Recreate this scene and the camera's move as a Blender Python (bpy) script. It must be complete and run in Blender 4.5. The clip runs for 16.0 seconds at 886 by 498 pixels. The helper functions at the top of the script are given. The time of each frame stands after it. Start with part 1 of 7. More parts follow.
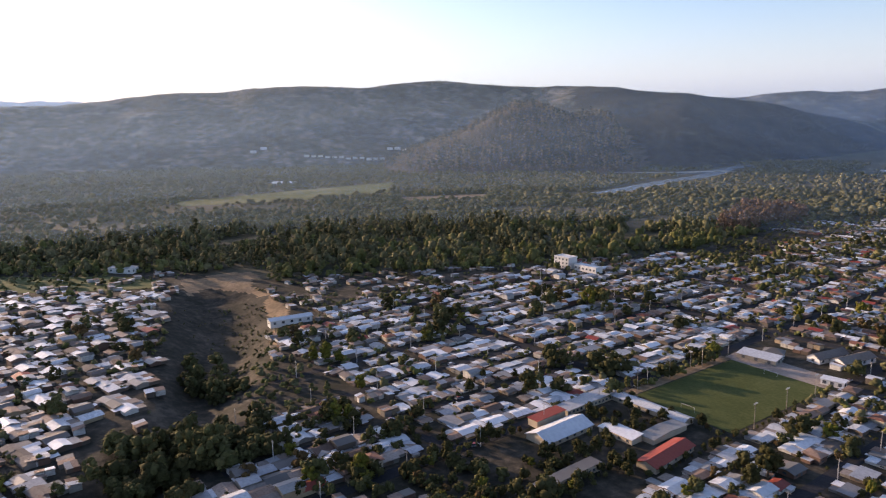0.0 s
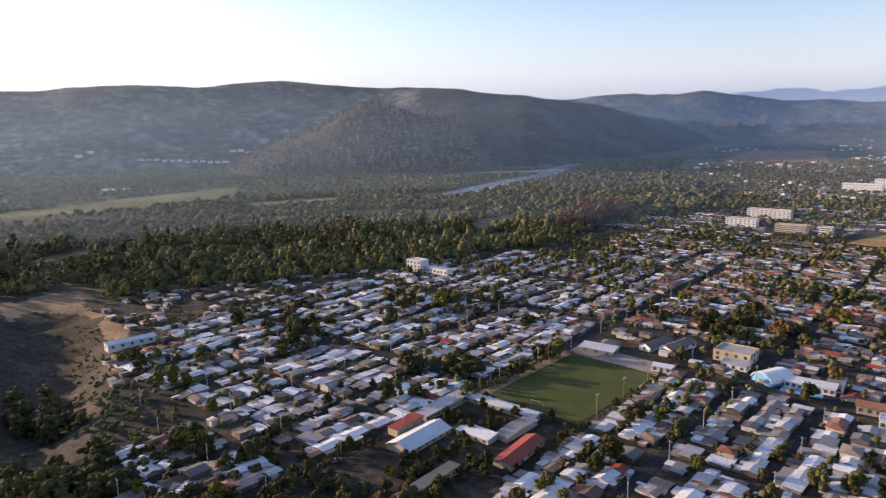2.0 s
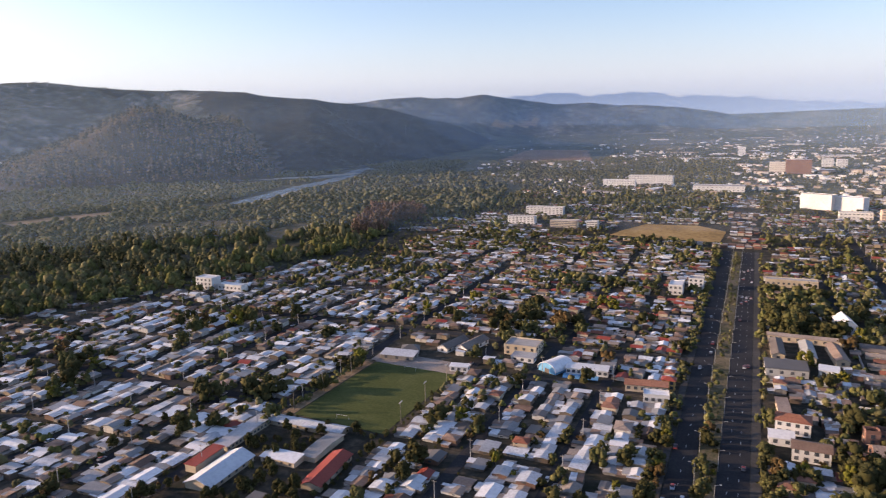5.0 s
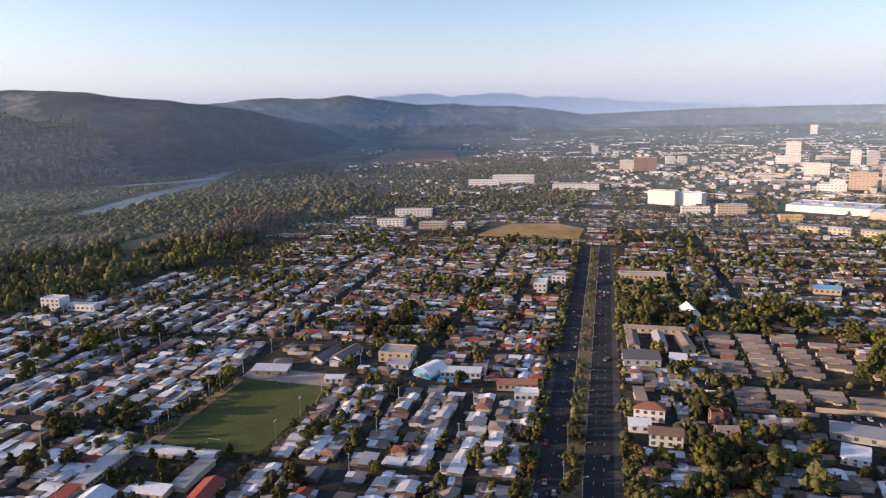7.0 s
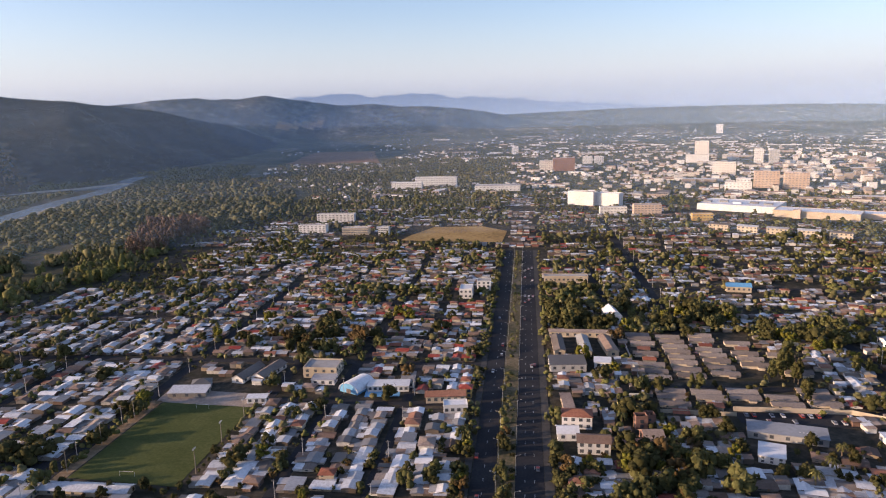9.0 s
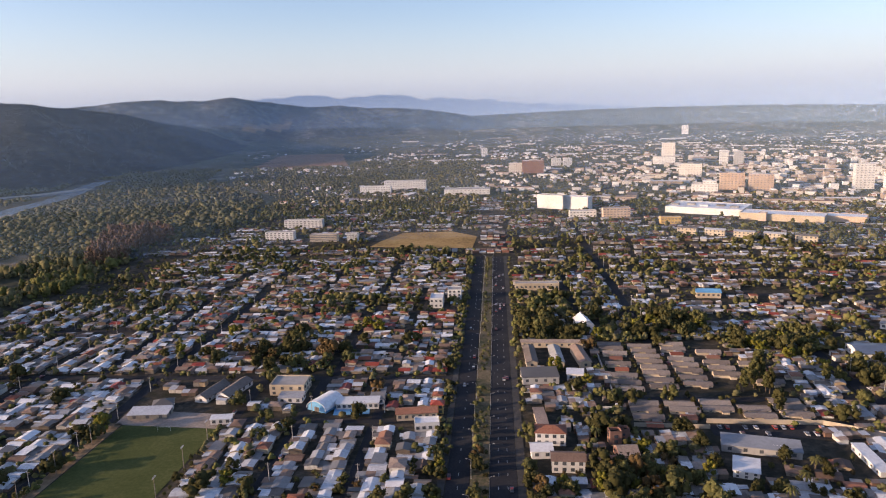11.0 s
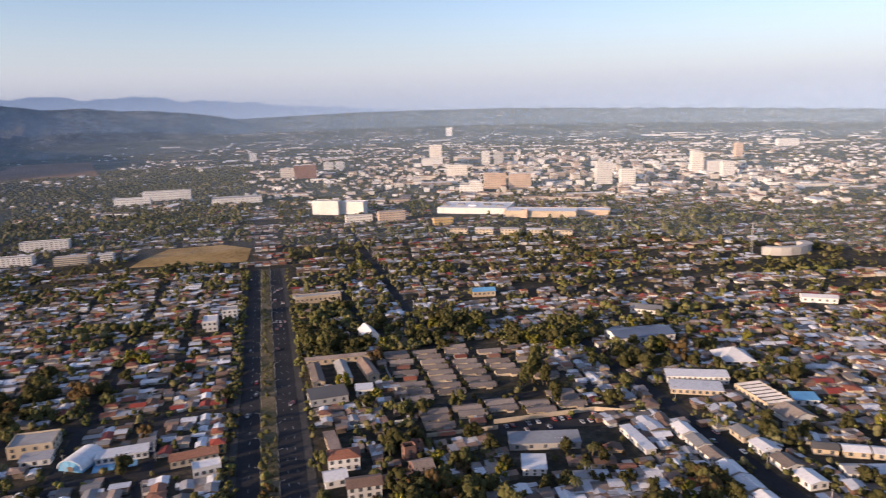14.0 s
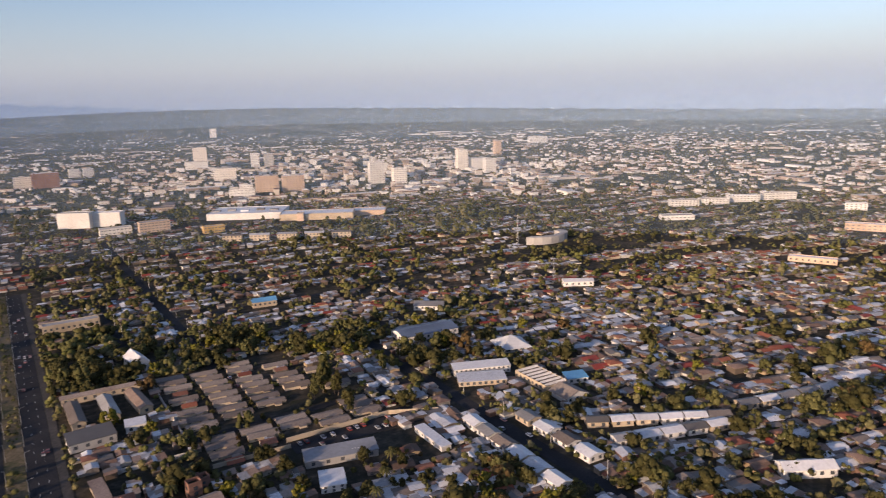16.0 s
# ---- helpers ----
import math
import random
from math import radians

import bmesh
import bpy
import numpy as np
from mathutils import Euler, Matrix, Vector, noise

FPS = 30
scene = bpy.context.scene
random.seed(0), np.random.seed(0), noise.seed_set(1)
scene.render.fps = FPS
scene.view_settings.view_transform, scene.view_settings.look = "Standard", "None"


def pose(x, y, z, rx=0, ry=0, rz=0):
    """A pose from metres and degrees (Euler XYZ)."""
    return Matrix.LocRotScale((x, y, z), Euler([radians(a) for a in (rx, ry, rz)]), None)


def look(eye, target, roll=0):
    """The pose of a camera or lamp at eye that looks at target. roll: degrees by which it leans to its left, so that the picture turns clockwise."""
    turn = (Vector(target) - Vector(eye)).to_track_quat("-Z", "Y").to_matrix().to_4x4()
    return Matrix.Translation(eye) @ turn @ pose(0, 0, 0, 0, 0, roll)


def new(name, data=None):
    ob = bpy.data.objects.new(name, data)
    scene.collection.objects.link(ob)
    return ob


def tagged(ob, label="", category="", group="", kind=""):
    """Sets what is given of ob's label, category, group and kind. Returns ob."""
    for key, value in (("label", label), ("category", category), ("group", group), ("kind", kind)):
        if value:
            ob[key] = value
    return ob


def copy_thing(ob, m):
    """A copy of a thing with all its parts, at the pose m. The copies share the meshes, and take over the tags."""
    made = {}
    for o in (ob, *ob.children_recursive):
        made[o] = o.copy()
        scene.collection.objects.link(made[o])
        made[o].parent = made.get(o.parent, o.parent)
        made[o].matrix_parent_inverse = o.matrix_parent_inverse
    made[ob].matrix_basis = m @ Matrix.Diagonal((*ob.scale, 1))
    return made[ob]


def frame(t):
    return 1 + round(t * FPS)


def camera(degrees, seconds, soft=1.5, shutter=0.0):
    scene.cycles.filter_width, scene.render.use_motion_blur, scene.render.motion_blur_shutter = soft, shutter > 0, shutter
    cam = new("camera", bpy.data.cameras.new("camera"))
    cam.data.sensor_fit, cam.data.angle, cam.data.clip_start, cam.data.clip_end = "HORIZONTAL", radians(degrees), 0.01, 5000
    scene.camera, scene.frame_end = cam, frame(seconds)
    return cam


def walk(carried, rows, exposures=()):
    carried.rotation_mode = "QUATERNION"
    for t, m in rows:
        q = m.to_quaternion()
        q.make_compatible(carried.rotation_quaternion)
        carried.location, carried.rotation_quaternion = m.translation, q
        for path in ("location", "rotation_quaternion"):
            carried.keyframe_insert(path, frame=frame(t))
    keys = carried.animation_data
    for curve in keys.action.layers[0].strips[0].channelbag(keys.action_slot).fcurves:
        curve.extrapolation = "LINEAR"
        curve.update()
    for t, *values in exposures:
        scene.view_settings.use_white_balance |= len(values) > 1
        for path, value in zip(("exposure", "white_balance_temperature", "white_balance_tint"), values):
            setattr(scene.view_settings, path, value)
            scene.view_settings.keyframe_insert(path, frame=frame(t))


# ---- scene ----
cam = camera(64.66, 16.0, soft=1.12, shutter=0.45)


def aim(x, y, z, yaw, pitch, roll):
    """A camera at x, y, z that looks yaw degrees left of north, pitched up and rolled."""
    return pose(x, y, z, 0, 0, yaw) @ pose(0, 0, 0, 90 + pitch) @ pose(0, 0, 0, 0, 0, roll)


PATH = [
    (0, aim(2.63, -23.63, 137.61, 53.206, -10.358, -0.929)),
    (0.5, aim(2.52, -24.00, 139.09, 50.759, -10.412, -0.906)),
    (1, aim(2.79, -24.52, 140.67, 47.140, -10.484, -0.942)),
    (1.5, aim(2.80, -24.47, 142.05, 44.008, -10.558, -0.949)),
    (2, aim(2.53, -24.19, 143.25, 40.908, -10.589, -0.956)),
    (2.5, aim(2.76, -23.69, 144.06, 37.953, -10.590, -1.013)),
    (3, aim(2.91, -23.76, 145.42, 34.898, -10.635, -1.088)),
    (3.5, aim(2.88, -23.63, 146.48, 32.078, -10.680, -1.161)),
    (4, aim(2.79, -22.59, 146.93, 29.462, -10.665, -1.226)),
    (6.5, aim(2.81, -23.32, 152.71, 15.950, -10.918, -1.350)),
    (7, aim(2.57, -22.66, 153.88, 13.352, -10.982, -1.418)),
    (7.5, aim(2.42, -21.49, 155.29, 11.084, -11.058, -1.451)),
    (8, aim(2.15, -19.79, 156.27, 8.824, -11.108, -1.487)),
    (8.5, aim(1.36, -17.84, 157.70, 7.731, -11.146, -1.529)),
    (11, aim(0.34, -5.75, 164.26, 4.532, -11.186, -1.688)),
    (11.5, aim(0.09, -3.29, 165.59, 3.528, -11.201, -1.716)),
    (12, aim(0.00, 0.00, 166.90, 1.999, -11.229, -1.737)),
    (12.5, aim(-0.15, 2.65, 167.66, 1.907, -11.197, -1.753)),
    (13, aim(0.73, 5.63, 167.82, -2.107, -11.261, -1.751)),
    (13.5, aim(0.57, 8.57, 167.87, -8.355, -11.400, -1.735)),
    (14, aim(0.41, 11.68, 167.61, -13.893, -11.519, -1.683)),
    (14.5, aim(0.79, 14.71, 168.20, -19.073, -11.694, -1.755)),
    (15, aim(1.11, 17.20, 168.63, -24.181, -11.862, -1.659)),
    (15.5, aim(1.32, 20.22, 168.37, -28.671, -11.950, -1.564)),
    (16, aim(1.59, 23.45, 168.48, -32.400, -12.027, -1.533)),
]
EXPOSURES, KELVIN, TINT = [(0.0, 1.13), (2.0, 1.17), (4.0, 1.17), (7.0, 1.09), (12.5, 0.95), (14.5, 0.8), (16.0, 0.56)], 7050, 27
SKY_STRENGTH, SUN_STRENGTH = 0.138, 3.7
AIR = 100, 0.85, 1.3, 2.3      # altitude, air, dust, ozone
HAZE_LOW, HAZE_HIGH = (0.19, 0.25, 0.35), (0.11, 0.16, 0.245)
LOW_SKY, HORIZON_HAZE = (0.345, 0.405, 0.48), (0.25, 0.31, 0.4)
walk(cam, PATH, exposures=[(t, e, KELVIN, TINT) for t, e in EXPOSURES])

# ---- light ----
SUN_AZ, SUN_EL = 107.0, 10.5          # degrees left of north, degrees up
world = bpy.data.worlds.new("evening_sky")
scene.world = world
world.use_nodes = True
wn = world.node_tree.nodes
sky = wn.new("ShaderNodeTexSky")
sky.sky_type, sky.sun_disc = "NISHITA", False
sky.sun_elevation, sky.sun_rotation = radians(SUN_EL), radians(-SUN_AZ)
sky.altitude, sky.air_density, sky.dust_density, sky.ozone_density = AIR
world.node_tree.links.new(sky.outputs[0], wn["Background"].inputs[0])
wn["Background"].inputs[1].default_value = SKY_STRENGTH
sun = new("sun", bpy.data.lights.new("sun", "SUN"))
sun.data.energy, sun.data.angle, sun.data.color = SUN_STRENGTH, radians(0.6), (1.0, 0.79, 0.53)
az, el = radians(SUN_AZ), radians(SUN_EL)
sun_way = Vector((-math.sin(az) * math.cos(el), math.cos(az) * math.cos(el), math.sin(el)))
sun.matrix_world = look(sun_way * 500, (0, 0, 0))

# ---- materials ----


def blend(nt, kind, fac, a, b):
    m = nt.nodes.new("ShaderNodeMix")
    m.data_type, m.blend_type = "RGBA", kind
    for slot, v in ((0, fac), (6, a), (7, b)):
        if hasattr(v, "is_output"):
            nt.links.new(v, m.inputs[slot])
        else:
            m.inputs[slot].default_value = v if slot == 0 else (*v, 1) if len(v) == 3 else v
    return m.outputs[2]


def surface(name, colors, rough=0.8, fine=1.5, coarse=0.08, grime_and_gaps=0.35, metal=0.0, bump=0.1, steps="LINEAR", gloss=0.3):
    """Colours picked by each object's or island's chance, with grain and stains at two scales; on leaves the stains
    paint shaded gaps.
    """
    mat = bpy.data.materials.new(name)
    mat.use_nodes = True
    nt = mat.node_tree
    n, l = nt.nodes, nt.links
    bsdf = n["Principled BSDF"]
    info, geo, pos = n.new("ShaderNodeObjectInfo"), n.new("ShaderNodeNewGeometry"), n.new("ShaderNodeTexCoord")
    add = n.new("ShaderNodeMath")
    add.operation = "ADD"
    l.new(info.outputs["Random"], add.inputs[0])
    l.new(geo.outputs["Random Per Island"], add.inputs[1])
    wrap = n.new("ShaderNodeMath")
    wrap.operation = "FRACT"
    l.new(add.outputs[0], wrap.inputs[0])
    ramp = n.new("ShaderNodeValToRGB")
    ramp.color_ramp.interpolation = steps
    while len(ramp.color_ramp.elements) < len(colors):
        ramp.color_ramp.elements.new(0.5)
    for i, c in enumerate(colors):
        e = ramp.color_ramp.elements[i]
        e.position, e.color = i / max(1, len(colors) - (steps == "LINEAR")), (*c, 1)
    l.new(wrap.outputs[0], ramp.inputs[0])
    big, small = n.new("ShaderNodeTexNoise"), n.new("ShaderNodeTexNoise")
    l.new(geo.outputs["Position"], big.inputs["Vector"])
    l.new(geo.outputs["Position"], small.inputs["Vector"])
    big.inputs["Scale"].default_value, small.inputs["Scale"].default_value = coarse, fine
    big.inputs["Detail"].default_value, small.inputs["Detail"].default_value = 4, 5
    # darkens by noise: dirt on built things, shaded gaps painted on leaves
    stain_and_gap = n.new("ShaderNodeMapRange")
    stain_and_gap.inputs["From Min"].default_value, stain_and_gap.inputs["From Max"].default_value = 0.4, 0.75
    l.new(small.outputs["Fac"], stain_and_gap.inputs["Value"])
    worn = n.new("ShaderNodeMath")
    worn.operation = "MULTIPLY"
    worn.inputs[1].default_value = grime_and_gaps
    l.new(stain_and_gap.outputs["Result"], worn.inputs[0])
    dark = tuple(0.45 * v for v in colors[0])
    c1 = blend(nt, "MIX", worn.outputs[0], ramp.outputs[0], dark)
    c2 = blend(nt, "SOFT_LIGHT", 0.6, c1, big.outputs["Fac"])
    l.new(c2, bsdf.inputs["Base Color"])
    bsdf.inputs["Roughness"].default_value, bsdf.inputs["Metallic"].default_value = rough, metal
    bsdf.inputs["Specular IOR Level"].default_value = gloss
    if bump:
        b = n.new("ShaderNodeBump")
        b.inputs["Strength"].default_value, b.inputs["Distance"].default_value = bump, 0.3
        l.new(small.outputs["Fac"], b.inputs["Height"])
        l.new(b.outputs[0], bsdf.inputs["Normal"])
    return mat


def land(name, stops, scale=0.01, fine=0.15, rough=0.95, bump=0.4, distance=1.0):
    """Ground cover: a ramp of colours over noise at a broad and a fine scale."""
    mat = bpy.data.materials.new(name)
    mat.use_nodes = True
    nt = mat.node_tree
    n, l = nt.nodes, nt.links
    geo = n.new("ShaderNodeNewGeometry")
    a, b, mixer = n.new("ShaderNodeTexNoise"), n.new("ShaderNodeTexNoise"), n.new("ShaderNodeMath")
    for tex, s in ((a, scale), (b, fine)):
        l.new(geo.outputs["Position"], tex.inputs["Vector"])
        tex.inputs["Scale"].default_value, tex.inputs["Detail"].default_value = s, 6
        tex.inputs["Roughness"].default_value = 0.62
    mixer.operation = "MULTIPLY_ADD"
    l.new(b.outputs["Fac"], mixer.inputs[0])
    mixer.inputs[1].default_value = 0.5
    half = n.new("ShaderNodeMath")
    half.operation = "MULTIPLY"
    half.inputs[1].default_value = 0.5
    l.new(a.outputs["Fac"], half.inputs[0])
    l.new(half.outputs[0], mixer.inputs[2])
    ramp = n.new("ShaderNodeValToRGB")
    while len(ramp.color_ramp.elements) < len(stops):
        ramp.color_ramp.elements.new(0.5)
    for i, (p, c) in enumerate(stops):
        ramp.color_ramp.elements[i].position, ramp.color_ramp.elements[i].color = p, (*c, 1)
    l.new(mixer.outputs[0], ramp.inputs[0])
    l.new(ramp.outputs[0], n["Principled BSDF"].inputs["Base Color"])
    n["Principled BSDF"].inputs["Roughness"].default_value = rough
    n["Principled BSDF"].inputs["Specular IOR Level"].default_value = 0.15
    bp = n.new("ShaderNodeBump")
    bp.inputs["Strength"].default_value, bp.inputs["Distance"].default_value = bump, distance
    l.new(b.outputs["Fac"], bp.inputs["Height"])
    l.new(bp.outputs[0], n["Principled BSDF"].inputs["Normal"])
    return mat


M = {}
M["ground"] = land("town_ground", [(0.36, (0.02, 0.024, 0.013)), (0.46, (0.036, 0.034, 0.025)), (0.54, (0.065, 0.055, 0.042)), (0.62, (0.12, 0.098, 0.072))], 0.03, 0.22)
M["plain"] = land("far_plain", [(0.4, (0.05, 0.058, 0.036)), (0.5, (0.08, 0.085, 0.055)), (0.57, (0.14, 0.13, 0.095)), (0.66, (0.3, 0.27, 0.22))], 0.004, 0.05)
M["forest_floor"] = land("forest_floor", [(0.38, (0.04, 0.044, 0.027)), (0.5, (0.07, 0.067, 0.042)), (0.62, (0.13, 0.112, 0.075))], 0.008, 0.08)
M["hill"] = land("hill_scrub", [(0.38, (0.035, 0.042, 0.036)), (0.47, (0.062, 0.068, 0.058)), (0.53, (0.1, 0.1, 0.086)), (0.6, (0.18, 0.165, 0.138)), (0.68, (0.29, 0.255, 0.21))], 0.007, 0.035, bump=0.7, distance=6.0)
M["hill_wood"] = land("wooded_hill", [(0.38, (0.014, 0.018, 0.017)), (0.48, (0.022, 0.027, 0.024)), (0.56, (0.036, 0.039, 0.034)), (0.68, (0.08, 0.075, 0.062))], 0.006, 0.04, bump=0.7, distance=5.0)
M["spur"] = land("burnt_hill", [(0.4, (0.06, 0.058, 0.05)), (0.52, (0.095, 0.08, 0.066)), (0.64, (0.15, 0.115, 0.09))], 0.008, 0.06, bump=0.6, distance=3.0)
M["dirt"] = land("bare_dirt", [(0.38, (0.16, 0.115, 0.07)), (0.52, (0.26, 0.18, 0.11)), (0.66, (0.36, 0.26, 0.17))], 0.03, 0.3)
M["sports_grass"] = land("sports_grass", [(0.4, (0.055, 0.07, 0.019)), (0.52, (0.075, 0.09, 0.026)), (0.64, (0.105, 0.112, 0.04))], 0.05, 0.6, bump=0.1, distance=0.1)
M["lawn"] = land("valley_grass", [(0.4, (0.06, 0.085, 0.03)), (0.52, (0.12, 0.13, 0.05)), (0.64, (0.2, 0.19, 0.09))], 0.01, 0.1)
M["dry_grass"] = land("dry_grass", [(0.38, (0.22, 0.14, 0.055)), (0.5, (0.36, 0.23, 0.09)), (0.62, (0.46, 0.31, 0.14))], 0.02, 0.2)
M["brown_field"] = land("ploughed_field", [(0.4, (0.2, 0.12, 0.075)), (0.55, (0.29, 0.18, 0.11))], 0.006, 0.06)
M["asphalt"] = land("asphalt", [(0.38, (0.022, 0.023, 0.027)), (0.52, (0.032, 0.033, 0.037)), (0.64, (0.05, 0.049, 0.05))], 0.05, 0.9, bump=0.1, distance=0.05)
M["median"] = land("median_ground", [(0.38, (0.06, 0.07, 0.03)), (0.5, (0.14, 0.11, 0.065)), (0.62, (0.22, 0.17, 0.11))], 0.05, 0.5)
M["court"] = land("red_court", [(0.38, (0.24, 0.045, 0.03)), (0.6, (0.33, 0.07, 0.045))], 0.05, 0.5, bump=0.05)
M["paving"] = land("pale_paving", [(0.38, (0.22, 0.18, 0.15)), (0.6, (0.36, 0.3, 0.26))], 0.05, 0.5, bump=0.1)
M["gravel"] = land("river_gravel", [(0.38, (0.25, 0.23, 0.2)), (0.6, (0.42, 0.39, 0.34))], 0.02, 0.2)
M["zinc"] = surface("zinc_sheet", [(0.24, 0.235, 0.235), (0.54, 0.56, 0.59), (0.27, 0.265, 0.26), (0.7, 0.715, 0.74), (0.16, 0.14, 0.125), (0.6, 0.61, 0.63), (0.14, 0.13, 0.12), (0.42, 0.42, 0.43), (0.34, 0.34, 0.35), (0.5, 0.51, 0.53)], 0.5, 0.9, 0.05, 0.4, 0.1, steps="CONSTANT")
M["zinc_white"] = surface("pale_zinc", [(0.6, 0.61, 0.63), (0.78, 0.785, 0.8), (0.68, 0.685, 0.695)], 0.45, 0.6, 0.05, 0.3, 0.05)
M["fibre"] = surface("fibre_cement_roof", [(0.15, 0.125, 0.11), (0.22, 0.18, 0.155), (0.3, 0.25, 0.215), (0.2, 0.175, 0.16)], 0.9, 1.0, 0.05, 0.45)
M["tile_red"] = surface("red_roof", [(0.22, 0.07, 0.045), (0.34, 0.12, 0.07), (0.3, 0.15, 0.1), (0.22, 0.095, 0.065)], 0.85, 1.0, 0.05, 0.45)
M["tile_brown"] = surface("brown_roof", [(0.13, 0.085, 0.065), (0.19, 0.12, 0.09), (0.24, 0.16, 0.12)], 0.85, 1.0, 0.05, 0.45)
M["bright_red"] = surface("red_painted_roof", [(0.27, 0.045, 0.032), (0.32, 0.065, 0.042), (0.24, 0.055, 0.042)], 0.6, 1.0, 0.05, 0.35)
M["roof_green"] = surface("green_painted_roof", [(0.16, 0.25, 0.06), (0.2, 0.3, 0.08)], 0.6, 1.0, 0.05, 0.3)
M["roof_blue"] = surface("blue_painted_roof", [(0.1, 0.32, 0.55), (0.15, 0.4, 0.65)], 0.5, 0.6, 0.05, 0.25)
M["rust"] = surface("rusted_sheet", [(0.2, 0.13, 0.1), (0.3, 0.2, 0.15), (0.36, 0.3, 0.26)], 0.8, 1.2, 0.1, 0.5)
M["wall"] = surface("house_wall", [(0.26, 0.24, 0.21), (0.14, 0.11, 0.085), (0.6, 0.58, 0.54), (0.12, 0.09, 0.068), (0.36, 0.27, 0.17), (0.16, 0.09, 0.065), (0.5, 0.47, 0.42), (0.2, 0.18, 0.16)], 0.85, 0.8, 0.06, 0.45, steps="CONSTANT")
M["white"] = surface("white_plaster", [(0.6, 0.59, 0.57), (0.72, 0.71, 0.69)], 0.8, 0.3, 0.05, 0.3)
M["cream"] = surface("cream_plaster", [(0.46, 0.38, 0.28), (0.54, 0.45, 0.34)], 0.8, 0.3, 0.05, 0.3)
M["ochre"] = surface("ochre_plaster", [(0.62, 0.4, 0.14), (0.68, 0.46, 0.18)], 0.8, 0.3, 0.05, 0.25)
M["orange"] = surface("orange_brick", [(0.52, 0.38, 0.28), (0.58, 0.44, 0.34)], 0.8, 0.3, 0.05, 0.25)
M["brick"] = surface("red_brick", [(0.24, 0.13, 0.1), (0.3, 0.17, 0.13)], 0.85, 0.3, 0.05, 0.3)
M["concrete"] = surface("grey_concrete", [(0.36, 0.35, 0.34), (0.48, 0.47, 0.45)], 0.85, 0.4, 0.05, 0.35)
M["far_wall"] = surface("far_town_wall", [(0.5, 0.47, 0.43), (0.7, 0.69, 0.66), (0.34, 0.27, 0.22), (0.54, 0.49, 0.42), (0.28, 0.23, 0.19), (0.62, 0.61, 0.59)], 0.85, 0.2, 0.01, 0.25, bump=0, steps="CONSTANT")
M["far_roof"] = surface("far_town_roof", [(0.42, 0.4, 0.38), (0.62, 0.61, 0.6), (0.22, 0.18, 0.155), (0.34, 0.18, 0.12), (0.7, 0.69, 0.68), (0.26, 0.22, 0.2)], 0.6, 0.2, 0.01, 0.3, bump=0, steps="CONSTANT")
M["steel_roof"] = surface("blue_grey_sheet", [(0.2, 0.215, 0.24), (0.25, 0.265, 0.29)], 0.5, 0.5, 0.05, 0.3)
M["slate_blue"] = surface("slate_blue_sheet", [(0.1, 0.14, 0.2), (0.13, 0.17, 0.24)], 0.4, 0.5, 0.05, 0.3)
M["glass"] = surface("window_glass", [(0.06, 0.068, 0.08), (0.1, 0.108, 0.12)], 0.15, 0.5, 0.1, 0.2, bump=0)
# far panes painted paler and greyer, softened contrast of distance put into the colour
M["far_glass"] = surface("far_window_glass", [(0.14, 0.145, 0.15), (0.2, 0.2, 0.2)], 0.3, 0.5, 0.1, 0.2, bump=0)
M["door"] = surface("door_paint", [(0.15, 0.07, 0.04), (0.3, 0.2, 0.12), (0.08, 0.1, 0.12)], 0.6, 2.0, 0.2, 0.3)
M["steel"] = surface("galvanised_steel", [(0.4, 0.41, 0.42), (0.5, 0.5, 0.5)], 0.45, 2.0, 0.3, 0.3, 0.6, bump=0)
M["timber"] = surface("grey_timber", [(0.24, 0.2, 0.16), (0.34, 0.29, 0.24)], 0.85, 2.0, 0.3, 0.4)
M["paint_line"] = surface("road_paint", [(0.6, 0.6, 0.58), (0.7, 0.7, 0.68)], 0.8, 2.0, 0.2, 0.5, bump=0)
M["car"] = surface("car_paint", [(0.7, 0.7, 0.71), (0.45, 0.46, 0.48), (0.05, 0.05, 0.055), (0.4, 0.04, 0.03), (0.7, 0.7, 0.7), (0.08, 0.12, 0.25)], 0.3, 3.0, 0.3, 0.1, 0.1, bump=0)
M["rubber"] = surface("rubber", [(0.02, 0.02, 0.02), (0.03, 0.03, 0.03)], 0.9, 3.0, 0.3, 0.2, bump=0)
# dark flecks in the next three paint shaded gaps between leaves
M["leaf_dark"] = surface("dark_leaves", [(0.046, 0.045, 0.018), (0.06, 0.057, 0.022), (0.076, 0.069, 0.028)], 0.9, 1.4, 0.03, 0.68, bump=0, gloss=0.06)
M["leaf_olive"] = surface("olive_leaves", [(0.074, 0.076, 0.03), (0.096, 0.095, 0.036), (0.118, 0.11, 0.046)], 0.9, 1.4, 0.03, 0.68, bump=0, gloss=0.06)
M["leaf_yellow"] = surface("yellowing_leaves", [(0.105, 0.106, 0.018), (0.135, 0.13, 0.024), (0.15, 0.128, 0.028)], 0.9, 1.4, 0.03, 0.6, bump=0, gloss=0.06)
M["leaf_russet"] = surface("russet_leaves", [(0.15, 0.095, 0.065), (0.2, 0.13, 0.09), (0.14, 0.105, 0.065)], 0.9, 1.4, 0.03, 0.5, bump=0, gloss=0.06)
M["leaf_autumn"] = surface("autumn_leaves", [(0.1, 0.064, 0.028), (0.08, 0.055, 0.026), (0.125, 0.08, 0.034)], 0.9, 1.4, 0.03, 0.4, bump=0, gloss=0.06)
